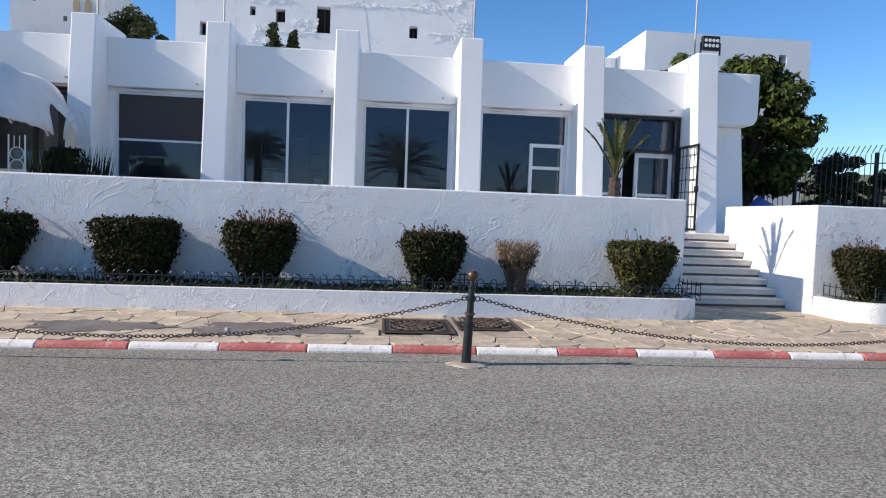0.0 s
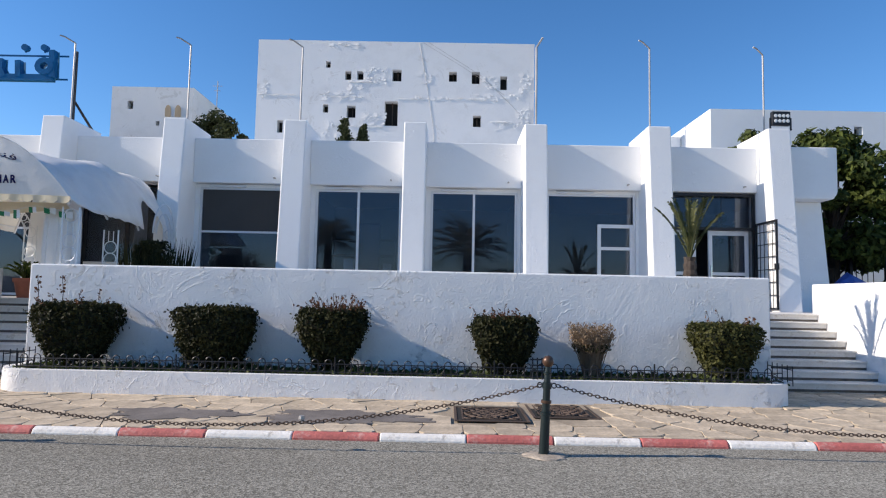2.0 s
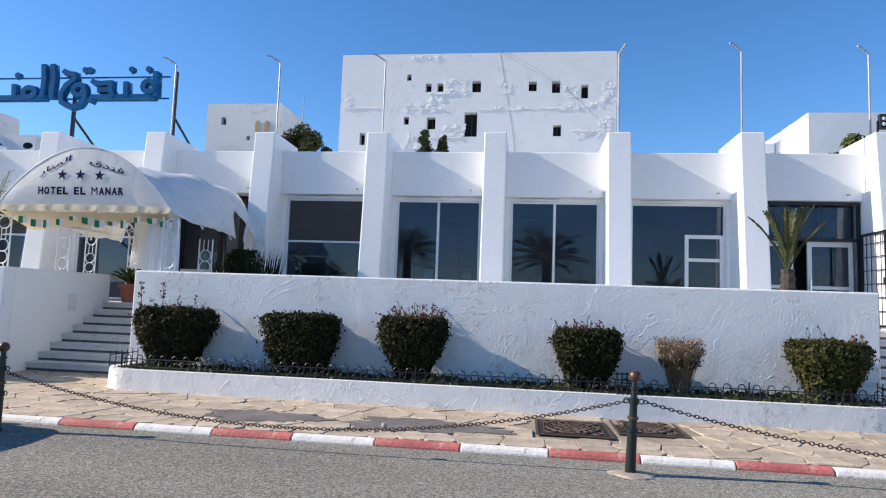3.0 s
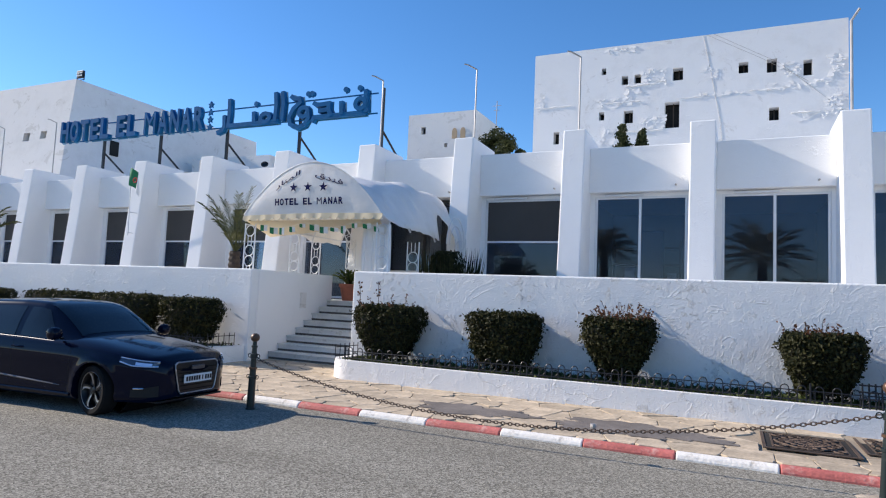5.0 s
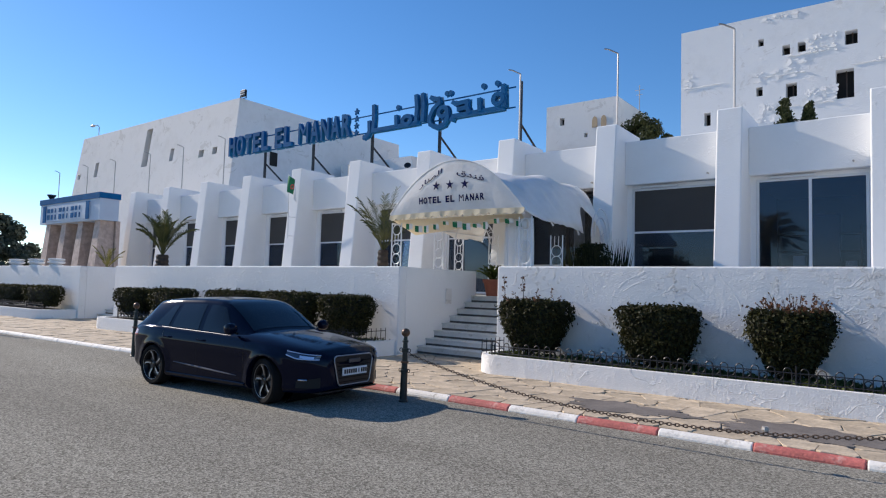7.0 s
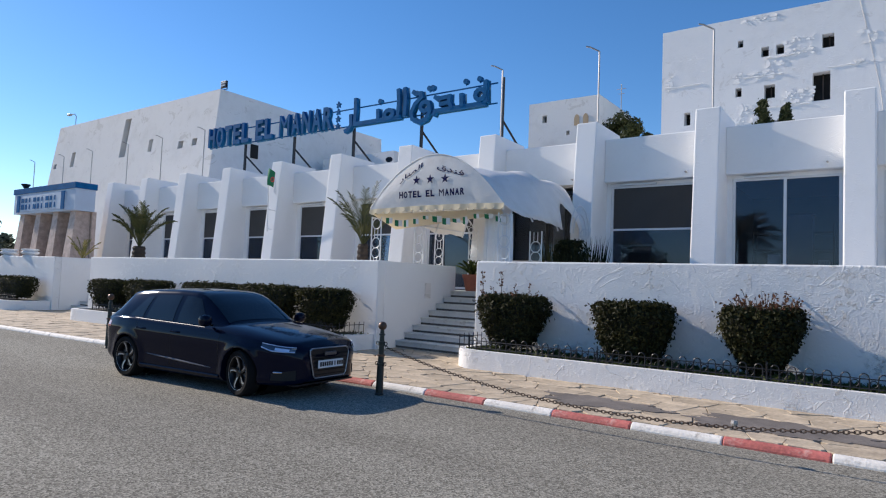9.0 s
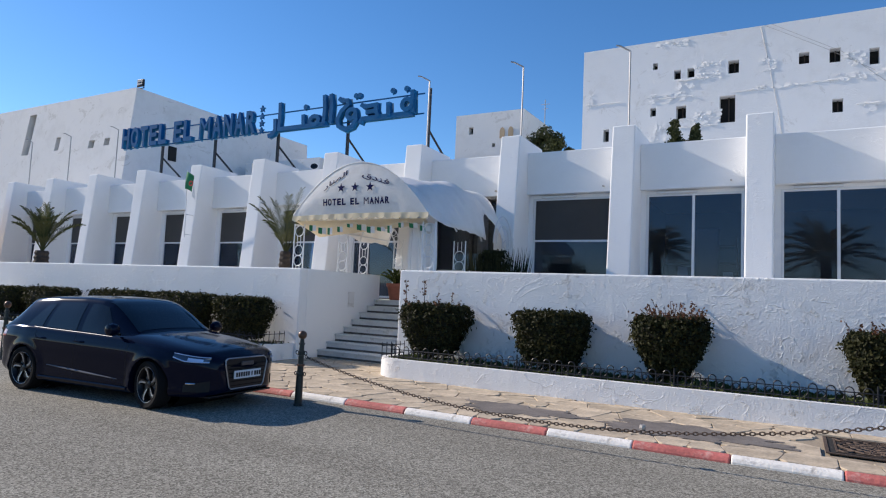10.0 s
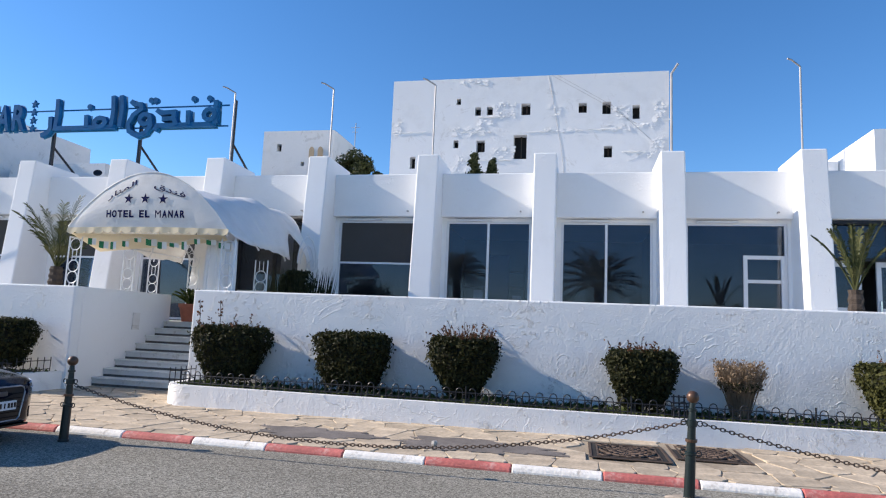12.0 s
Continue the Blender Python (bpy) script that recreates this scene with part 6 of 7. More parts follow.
for x in (-6.2, -5.0):
    tb = root("cafe_table", "dim round table inside behind the glass", "table", (x, 18.0, TERRACE))
    part("tabletop", Mesh().lathe([(0.4, 0.72), (0.42, 0.74), (0.42, 0.75)], n=16), M_WOOD, tb)
    part("leg", Mesh().lathe([(0.2, 0), (0.03, 0.04), (0.03, 0.719)], n=10), M_IRON, tb)
thing("round_sticker", Mesh().lathe([(0.0, 0), (0.11, 0.0), (0.11, 0.01), (0.0, 0.012)], (0, 0, 0), 16), M_DARK, "round dark sticker on the window glass", "sticker").matrix_basis = pose(0.72, 16.262, 3.35, 90, 0, 0)

# ---- weathered details ----
for x0, x1, y0, y1, sd in ((-4.35, -2.35, 7.78, 8.62, 1), (-2.45, 0.05, 7.72, 8.68, 2)):
    random.seed(sd)
    o = []
    for i in range(90):
        a = 2 * math.pi * i / 90
        k = 0.74 + 0.14 * math.sin(3 * a + sd) + 0.1 * math.sin(7 * a + 2 * sd) + 0.06 * math.sin(17 * a + sd) + 0.09 * random.random()
        o.append(((x0 + x1) / 2 + (x1 - x0) / 2 * k * math.cos(a), (y0 + y1) / 2 + (y1 - y0) / 2 * k * math.sin(a)))
    m = Mesh().prism(o, lambda u, v: (u, v, 0.05), lambda u, v: (u, v, 0.0965 + 0.0245 * (v - 7.5)))
    thing("cement_patch", m, M_CEMENT, "dark worn cement patch in the flagstone pavement", "patch", kind="structure")

# cables and plaster ridges on the tower, roof clutter
for pts in ([(-1.23, 25.994, 12.36), (-0.95, 25.994, 10.9), (-0.62, 25.994, 9.0), (-0.3, 25.994, 6.0)], [(-1.1, 25.994, 12.36), (0.8, 25.994, 11.2), (2.43, 25.994, 10.1)], [(-0.85, 25.994, 12.36), (1.4, 25.994, 10.95), (3.5, 25.994, 8.9)]):
    thing("cable", Mesh().tube(pts, 0.006, 4), M_STEEL, "thin grey cable slung across a white wall", "cable")
random.seed(6)
for x0, x1, z in ((-8.0, -6.4, 10.0), (-5.0, -3.6, 9.95), (-2.2, -1.3, 9.9), (0.4, 1.7, 9.97), (-4.2, -3.2, 10.6), (-4.4, -2.7, 8.7), (1.8, 2.6, 9.0)):
    pts = []
    n = int((x1 - x0) / 0.18) + 2
    for i in range(n):
        pts.append((x0 + (x1 - x0) * i / (n - 1), 25.985, z + 0.05 * (random.random() - 0.5)))
    thing("plaster_ridge", Mesh().tube(pts, 0.02, 5, [0.004 + 0.035 * random.random() ** 2 for _ in pts]), M_TOWER, "uneven raised seam of old plaster", "plaster seam")


def plaster_flakes(x, z, w, h, count, seed):
    """A patch of blistered render: thin curled plates that stand off the wall."""
    rng = np.random.RandomState(seed)
    m = Mesh()
    for i in range(count):
        cx, cz = x + w * (rng.rand() - 0.5) * 2, z + h * (rng.rand() - 0.5) * 2
        r = 0.025 + 0.085 * rng.rand() ** 2
        n = 7
        out_ = [(cx + r * (0.6 + 0.6 * rng.rand()) * math.cos(2 * math.pi * k / n) * 1.3, cz + r * (0.6 + 0.6 * rng.rand()) * math.sin(2 * math.pi * k / n) * 0.8) for k in range(n)]
        lift = 0.006 + 0.02 * rng.rand()
        top_y = [25.995 - lift * (0.5 + 0.5 * (px - cx) / r) for px, pz in out_]
        k0 = len(m.v)
        m.v += [(px, 25.999, pz) for px, pz in out_] + [(px, min(25.99, yy), pz) for (px, pz), yy in zip(out_, top_y)]
        m.f += [tuple(range(k0 + n, k0 + 2 * n))] + [(k0 + k, k0 + (k + 1) % n, k0 + n + (k + 1) % n, k0 + n + k) for k in range(n)]
    return thing("plaster_flakes", m, M_TOWER, "blistered flaking render on a white wall", "plaster", "flaking patches on the tower", "stuff")


for i, (x, z, w, h, c) in enumerate(((-3.1, 10.9, 0.5, 0.35, 22), (-3.9, 10.4, 0.3, 0.12, 9), (-4.6, 9.97, 0.75, 0.18, 18), (-4.4, 12.15, 0.6, 0.1, 10), (-3.1, 8.95, 0.5, 0.3, 20), (-4.85, 8.75, 0.25, 0.15, 8), (-5.0, 8.3, 0.5, 0.12, 9),
                                     (-0.98, 10.86, 0.25, 0.3, 8), (1.8, 10.65, 0.35, 0.25, 14), (1.5, 10.05, 0.6, 0.12, 12), (2.7, 10.07, 0.5, 0.1, 10), (3.3, 10.6, 0.25, 0.5, 16), (2.5, 8.85, 0.5, 0.2, 12), (3.2, 9.2, 0.3, 0.35, 12), (-0.6, 9.97, 0.8, 0.06, 10), (-7.75, 10.3, 0.15, 0.4, 8))):
    plaster_flakes(x, z, w, h, int(c * 2.2), 70 + i)
thing("roof_antenna", Mesh().bar((-14.2, 38, 12.8), (-14.2, 38, 14.6), 0.03).bar((-14.5, 38, 14.3), (-13.9, 38, 14.3), 0.015).bar((-14.4, 38, 14.0), (-14.0, 38, 14.0), 0.015), M_STEEL, "thin aerial on a white tower", "aerial")
thing("roof_hut", Mesh().box(-22.0, -18.2, 18.6, 20.4, 4.95, 6.15), M_WING, "low white hut on the flat roof", "roof hut", bevel=0.03)
for x in (-19.4,):
    ac = root("air_conditioner", "grey outdoor air conditioner on the roof hut", "air conditioner", (x, 19.0, 6.15))
    part("casing", Mesh().box(-0.42, 0.42, -0.17, 0.17, 0.05, 0.65), M_STEEL, ac, bevel=0.02)
    part("fan_grille", Mesh().ring((-0.1, -0.175, 0.35), 0.22, 0.02, "y", 16, 5).ring((-0.1, -0.175, 0.35), 0.1, 0.015, "y", 12, 5), M_IRON, ac)
    part("foot", Mesh().box(-0.35, -0.28, -0.17, 0.17, 0, 0.05), M_IRON, ac)
    part("foot", Mesh().box(0.28, 0.35, -0.17, 0.17, 0, 0.05), M_IRON, ac)
dish = root("satellite_dish", "dark satellite dish on the roof edge", "satellite dish", (-15.0, 17.2, 4.95))
part("mast", Mesh().bar((0, 0, 0), (0, 0, 0.95), 0.03), M_STEEL, dish)
part("reflector", Mesh().lathe([(0.02, 0), (0.07, 0.015), (0.13, 0.04), (0.125, 0.05), (0.06, 0.03)], n=18), M_IRON, dish).matrix_local = pose(0, -0.05, 1.05, 60, 0, 30)


# ---- parked car ----
def lerp_table(rows, x):
    for a, b in zip(rows, rows[1:]):
        if x <= b[0]:
            t = max(0.0, (x - a[0]) / (b[0] - a[0]))
            return [p + (q - p) * t for p, q in zip(a[1:], b[1:])]
    return list(rows[-1][1:])


def eased(rows, x, reach=0.09):
    """The table's values at x, rounded off over a short reach so that no kink shows."""
    acc = np.zeros(len(rows[0]) - 1)
    room = min(reach, x - rows[0][0], rows[-1][0] - x)
    for k in (-1.0, -0.6, -0.2, 0.2, 0.6, 1.0):
        acc += np.array(lerp_table(rows, x + room * k)) / 6
    return [float(v) for v in acc]


# station, half width, underside, shoulder height, height on the centre line
BODY = [(-2.12, 0.58, 0.46, 0.70, 0.74), (-2.09, 0.70, 0.34, 0.82, 0.86), (-2.03, 0.78, 0.29, 0.89, 0.93), (-1.9, 0.83, 0.26, 0.925, 0.97), (-1.65, 0.866, 0.22, 0.94, 0.99),
        (-1.318, 0.882, 0.19, 0.945, 1.0), (-0.8, 0.88, 0.17, 0.93, 0.99), (0.0, 0.878, 0.17, 0.912, 0.97), (0.6, 0.878, 0.17, 0.9, 0.965), (0.85, 0.88, 0.17, 0.892, 0.975),
        (1.1, 0.884, 0.18, 0.872, 0.955), (1.318, 0.886, 0.19, 0.85, 0.925), (1.6, 0.87, 0.2, 0.812, 0.878), (1.85, 0.82, 0.2, 0.775, 0.828), (2.0, 0.75, 0.2, 0.742, 0.788),
        (2.1, 0.66, 0.21, 0.725, 0.76), (2.16, 0.55, 0.23, 0.665, 0.705), (2.19, 0.42, 0.26, 0.55, 0.6)]
# station, half width at the belt, half width at the roof rail, roof height
ROOF = [(-1.98, 0.77, 0.68, 0.985), (-1.85, 0.785, 0.625, 1.12), (-1.72, 0.795, 0.59, 1.26), (-1.62, 0.8, 0.575, 1.345), (-1.42, 0.805, 0.58, 1.375), (-1.0, 0.81, 0.592, 1.402), (-0.4, 0.812, 0.597, 1.42),
        (0.0, 0.812, 0.597, 1.412), (0.2, 0.812, 0.595, 1.372), (0.45, 0.81, 0.61, 1.235), (0.68, 0.80, 0.635, 1.085), (0.9, 0.79, 0.67, 0.945)]
FLANK = [(0.0, 0.93), (0.05, 0.962), (0.13, 0.982), (0.2, 0.976), (0.3, 0.972), (0.45, 0.984), (0.6, 0.996), (0.74, 1.0), (0.8, 0.998), (0.835, 0.986), (0.9, 0.972), (0.96, 0.952), (1.0, 0.92)]
AXLE, WHEEL_R = 1.318, 0.316


def body_section(x):
    w, zb, zs, zt = eased(BODY, x)
    pts = [(0.0, zb), (w * 0.82, zb)]
    for i in range(25):
        u = i / 24
        y, z = w * lerp_table(FLANK, u)[0], zb + (zs - zb) * u
        r = min(math.hypot(x - a, z - WHEEL_R) for a in (-AXLE, AXLE))
        if r < 0.5:
            y += 0.026 * max(0.0, 1 - abs(r - 0.36) / 0.1) * (1 if abs(x) < 2.0 else 0)
        pts.append((y, z))
    return pts + [(w * 0.83, zs + 0.5 * (zt - zs)), (w * 0.7, zs + 0.78 * (zt - zs)), (w * 0.45, zt), (w * 0.2, zt + 0.012), (0.0, zt + 0.015)]


def body_y(x, z):
    sec = body_section(x)[2:27]
    for (y0, z0), (y1, z1) in zip(sec, sec[1:]):
        if z0 <= z <= z1:
            return y0 + (y1 - y0) * (z - z0) / (z1 - z0 + 1e-9)
    return sec[-1][0] if z > sec[-1][1] else sec[0][0]


def roof_point(x, t):
    """t: 0 at the belt line to 1 at the roof rail."""
    wb, wt, zt = eased(ROOF, x, 0.05)
    zb = eased(BODY, x)[2] - 0.02
    zr = max(zb + 0.01, zt - 0.05)
    return wb + (wt - wb) * t + 0.022 * math.sin(math.pi * t), zb + (zr - zb) * t


def loft(xs, section):
    m = Mesh()
    secs = []
    for x in xs:
        half = section(x)
        secs.append([(x, -y, z) for y, z in half] + [(x, y, z) for y, z in half[::-1][1:-1]])
    n = len(secs[0])
    for s in secs:
        m.v += s
    for i in range(len(secs) - 1):
        for j in range(n):
            m.f.append((i * n + j, i * n + (j + 1) % n, (i + 1) * n + (j + 1) % n, (i + 1) * n + j))
    m.f += [tuple(range(n))[::-1], tuple(range((len(secs) - 1) * n, len(secs) * n))]
    return m


def cut(mesh_ob, cutter):
    mod = mesh_ob.modifiers.new("cut", "BOOLEAN")
    mod.operation, mod.object, mod.solver = "DIFFERENCE", cutter, "EXACT"
    me = bpy.data.meshes.new_from_object(mesh_ob.evaluated_get(bpy.context.evaluated_depsgraph_get()))
    mesh_ob.modifiers.clear()
    mesh_ob.data = me
    bpy.data.objects.remove(cutter)


def patch(s, edge_low, edge_high, x0, x1, lift, n=10, k=4):
    """A skin laid on the body's flank between two height lines, raised by lift."""
    m = Mesh()
    for i in range(n + 1):
        x = x0 + (x1 - x0) * i / n
        a, b = edge_low(i / n, x), edge_high(i / n, x)
        for j in range(k + 1):
            z = a + (b - a) * j / k
            m.v.append((x + lift * 0.7, s * (body_y(x, z) + lift), z))
    for i in range(n):
        for j in range(k):
            q = i * (k + 1) + j
            m.f.append((q, q + 1, q + k + 2, q + k + 1))
    return m


def wheel(parent, x, s, steer):
    wh = new("wheel")
    wh.parent = parent
    wh.matrix_basis = pose(x, s * 0.775, WHEEL_R, 90, 0, steer) @ pose(0, 0, 0, 0 if s < 0 else 180, 0, 0)
    part("tyre", Mesh().lathe([(0.215, -0.1), (0.29, -0.112), (0.311, -0.095), (WHEEL_R, -0.03), (WHEEL_R, 0.03), (0.311, 0.095), (0.29, 0.112), (0.246, 0.108), (0.232, 0.09), (0.215, -0.1)], n=44), M_TYRE, wh, smooth=True)
    part("rim", Mesh().lathe([(0.03, 0.0), (0.2, -0.01), (0.218, 0.03), (0.226, 0.085), (0.234, 0.098), (0.24, 0.1), (0.232, 0.106), (0.218, 0.085), (0.205, 0.02), (0.05, 0.02)], n=44), M_RIMBLACK, wh, smooth=True)
    part("rim_edge", Mesh().ring((0, 0, 0.101), 0.232, 0.0045, "z", 40, 5), M_RIM, wh, "machined bright rim lip")
    part("brake_disc", Mesh().lathe([(0.05, 0.0), (0.15, 0.0), (0.15, 0.012), (0.05, 0.012)], (0, 0, 0.022), 28), M_DULL, wh)
    for i in range(5):
        a0 = 2 * math.pi * i / 5 + 0.3

        def at(r, turn):
            a = a0 + turn
            return r * math.cos(a), r * math.sin(a)

        lead = [(0.045, -0.35), (0.09, -0.2), (0.14, -0.08), (0.19, 0.02), (0.222, 0.06)]
        trail = [(0.222, 0.44), (0.18, 0.3), (0.13, 0.28), (0.09, 0.32), (0.045, 0.35)]
        poly = [at(*p) for p in lead + trail]
        zf = lambda u, v: 0.086 - 0.03 * (1 - min(1.0, math.hypot(u, v) / 0.2))
        part("spoke", Mesh().prism(poly, lambda u, v: (u, v, 0.03), lambda u, v: (u, v, zf(u, v))), M_RIMBLACK, wh)
        face = [at(*p) for p in ((0.07, 0.06), (0.12, 0.06), (0.17, 0.13), (0.216, 0.25), (0.222, 0.43), (0.18, 0.285), (0.13, 0.255), (0.085, 0.27))]
        part("spoke_face", Mesh().prism(face, lambda u, v: (u, v, zf(u, v) - 0.004), lambda u, v: (u, v, zf(u, v) + 0.002)), M_RIM, wh, "machined bright spoke face")
    part("hub_cap", Mesh().lathe([(0.04, 0.05), (0.045, 0.066), (0.03, 0.074), (0.004, 0.076)], n=16), M_RIMBLACK, wh, smooth=True)


def car():
    top_ = root("car", "dark blue five-door hatchback parked beside the kerb", "car", (0, 0, 0))
    xs = sorted({r[0] for r in BODY} | {-2.08 + 0.05 * i for i in range(86)})
    body = part("body", loft([x for x in xs if BODY[0][0] <= x <= BODY[-1][0]], body_section), M_CAR, None, smooth=True)
    cm = Mesh()
    n = 40
    for wx in (-AXLE, AXLE):
        for s in (-1, 1):
            k = len(cm.v)
            for yy in (s * 0.6, s * 1.1):
                cm.v += [(wx + 0.352 * math.cos(2 * math.pi * i / n), yy, WHEEL_R + 0.352 * math.sin(2 * math.pi * i / n)) for i in range(n)]
            cm.f += [tuple(range(k, k + n)), tuple(range(k + n, k + 2 * n))[::-1]] + [(k + i, k + (i + 1) % n, k + n + (i + 1) % n, k + n + i) for i in range(n)]
    cut(body, part("cutter", cm, M_TYRE))
    body.parent = top_
    for wx in (-AXLE, AXLE):
        part("wheel_housing", Mesh().lathe([(0.348, -0.59), (0.348, 0.59), (0.34, 0.59), (0.34, -0.59)], n=32), M_TYRE, top_).matrix_local = pose(wx, 0, WHEEL_R, 90, 0, 0)

    def cabin(x):
        wb, wt, zt = eased(ROOF, x, 0.05)
        pts = [(0.0, eased(BODY, x)[2] - 0.05)] + [roof_point(x, t) for t in (0.0, 0.15, 0.3, 0.45, 0.6, 0.75, 0.9, 1.0)]
        zr = pts[-1][1]
        return pts + [(wt * 0.95, zr + (zt - zr) * 0.55), (wt * 0.86, max(zr, zt - 0.012)), (wt * 0.65, max(zr, zt + 0.002)), (wt * 0.35, max(zr, zt + 0.011)), (0.0, max(zr, zt + 0.014))]

    rx = sorted({r[0] for r in ROOF} | {-1.95 + 0.05 * i for i in range(58)})
    part("roof_shell", loft([x for x in rx if ROOF[0][0] <= x <= ROOF[-1][0]], cabin), M_CAR, top_, smooth=True)

    def side_glass(name, x0, x1, s, f0, f1, t0=0.07, t1=0.9):
        m = Mesh()
        n, k = 12, 8
        for i in range(n + 1):
            for j in range(k + 1):
                t = t0 + (t1 - t0) * j / k
                a, b = x0 + f0 * j / k, x1 + f1 * (j / k) ** 1.15
                x = a + (b - a) * i / n
                y, z = roof_point(x, t)
                m.v.append((x, s * (y + 0.005), z))
        for i in range(n):
            for j in range(k):
                q = i * (k + 1) + j
                m.f.append((q, q + 1, q + k + 2, q + k + 1))
        return part(name, m, M_BLACKGLASS, top_, smooth=True)

    for s in (-1, 1):
        side_glass("front_side_window", -0.16, 0.62, s, -0.02, -0.46)
        side_glass("rear_side_window", -0.94, -0.27, s, 0.05, -0.02)
        side_glass("quarter_window", -1.38, -1.03, s, 0.26, 0.06, t1=0.84)
        part("window_trim", Mesh().tube([(-1.40 + 0.1 * i, s * (roof_point(-1.40 + 0.1 * i, 0.03)[0] + 0.008), roof_point(-1.40 + 0.1 * i, 0.03)[1]) for i in range(21)], 0.006, 5), M_DULL, top_)
        for hx in (-0.93, -0.1):
            hy = body_y(hx, 0.79)
            part("door_handle", Mesh().tube([(hx - 0.11, s * (hy - 0.01), 0.79), (hx - 0.075, s * (hy + 0.03), 0.795), (hx + 0.06, s * (hy + 0.03), 0.79), (hx + 0.1, s * (hy - 0.01), 0.785)], 0.015, 8), M_CAR, top_, smooth=True)
        mir = Mesh().lathe([(0.01, -0.125), (0.06, -0.11), (0.088, -0.05), (0.092, 0.02), (0.08, 0.09), (0.03, 0.115)], n=16)
        mir.v = [(0.66 + x * 0.9, s * (0.945 + z * 0.72), 1.0 + y * 0.95) for x, y, z in mir.v]
        mo = part("mirror", mir, M_CAR, top_, smooth=True)
        part("mirror_foot", Mesh().bar((0.64, s * 0.80, 0.93), (0.65, s * 0.92, 0.965), 0.022), M_RIMBLACK, mo)
        for gx, lean in ((-0.21, 0.0), (0.86, 0.03), (-1.02, -0.12)):
            zl = 0.26 if gx > -1 else 0.62
            part("door_gap", Mesh().tube([(gx + lean * (z - 0.3), s * (body_y(gx + lean * (z - 0.3), z) - 0.0005), z) for z in [zl + (0.885 - zl) * i / 9 for i in range(10)]], 0.0035, 4), M_RIMBLACK, top_)
        part("sill_strip", Mesh().tube([(x, s * (body_y(x, 0.235) + 0.004), 0.235) for x in (-0.92, -0.5, 0.0, 0.5, 0.92)], 0.017, 6), M_CAR, top_, smooth=True)
        # the crease's sun streak comes from its lighter colour
        part("door_crease", Mesh().tube([(x, s * (body_y(x, 0.41 - 0.05 * (x + 0.78)) + 0.004), 0.41 - 0.05 * (x + 0.78)) for x in [-0.78 + 0.15 * i for i in range(11)]], 0.01, 6, [0.003 + 0.013 * math.sin(math.pi * (i + 0.5) / 11) for i in range(11)]), M_CREASELIT, top_, "pressed crease with a painted sun highlight", smooth=True)
        part("rear_lamp", patch(s, lambda u, x: 0.76, lambda u, x: 0.88 - 0.03 * u, -2.05, -1.82, 0.004), M_REARLAMP, top_, "red rear lamp")
        top_line = lambda u, x: 0.762 - 0.052 * u
        low_line = lambda u, x: 0.71 - 0.052 * u - 0.035 * min(1.0, u * 2.5) + 0.028 * u
        lamp = part("headlamp", patch(s, low_line, top_line, 1.7, 2.1, 0.004, 12, 5), M_LAMP, top_, "dark glass headlamp with a pale blue light line")
        rim_ = lambda f, lift: [(1.7 + 0.4 * i / 12 + lift, s * (body_y(1.7 + 0.4 * i / 12, f(i / 12, 1.7 + 0.4 * i / 12)) + lift), f(i / 12, 1.7 + 0.4 * i / 12)) for i in range(13)]
        part("light_line", Mesh().tube(rim_(top_line, 0.006), 0.006, 5), M_LAMPLINE, lamp)
        part("light_line", Mesh().tube(rim_(low_line, 0.006), 0.009, 5), M_LAMPLINE, lamp)
        part("reflector", patch(s, lambda u, x: 0.675 - 0.02 * u, lambda u, x: 0.71 - 0.02 * u, 1.9, 2.06, 0.007, 8, 2), M_LAMPLINE, lamp)
        part("air_intake", patch(s, lambda u, x: 0.27, lambda u, x: 0.36 + 0.05 * u, 1.86, 2.12, 0.004), M_DARK, top_)
        part("fog_strip", Mesh().tube([(x + 0.008, s * (body_y(x, 0.38) + 0.008), 0.38) for x in (1.89, 1.95, 2.0)], 0.011, 6), M_CHROME, top_)
    for nm, x0, x1 in (("windscreen", 0.13, 0.82), ("rear_window", -1.93, -1.67)):
        m = Mesh()
        for i in range(13):
            x = x0 + (x1 - x0) * i / 12
            wb, wt, zt = eased(ROOF, x, 0.05)
            zr = roof_point(x, 1.0)[1]
            ring_ = [(wt * 0.99, zr + (zt - zr) * 0.3)] + [(wt * 0.86, max(zr, zt - 0.012)), (wt * 0.65, max(zr, zt + 0.002)), (wt * 0.35, max(zr, zt + 0.011)), (0.0, max(zr, zt + 0.014))]
            for y, z in [(-y, z) for y, z in ring_] + ring_[::-1][1:]:
                m.v.append((x + (0.004 if x0 > 0 else -0.004), y, z + 0.004))
        for i in range(12):
            for j in range(8):
                q = i * 9 + j
                m.f.append((q, q + 1, q + 10, q + 9))
        part(nm, m, M_BLACKGLASS, top_, smooth=True)
    # grille, plate and a plain badge
    face_x = lambda z: 2.222 - 0.4 * max(0.0, z - 0.56) ** 1.3 - 0.06 * max(0.0, 0.34 - z)
    hexa = [(-0.35, 0.69), (0.35, 0.69), (0.395, 0.665), (0.405, 0.61), (0.335, 0.32), (0.30, 0.285), (-0.30, 0.285), (-0.335, 0.32), (-0.405, 0.61), (-0.395, 0.665)]
    grl = part("grille", Mesh().prism(hexa, lambda y, z: (1.95, y, z), lambda y, z: (face_x(z) - 0.04 * abs(y), y, z)), M_RIMBLACK, top_, "black single-frame grille")
    part("grille_frame", Mesh().tube([(face_x(z) - 0.04 * abs(y) + 0.002, y, z) for y, z in hexa + hexa[:1]], 0.0095, 6), M_RIM, grl, "thin bright grille frame")
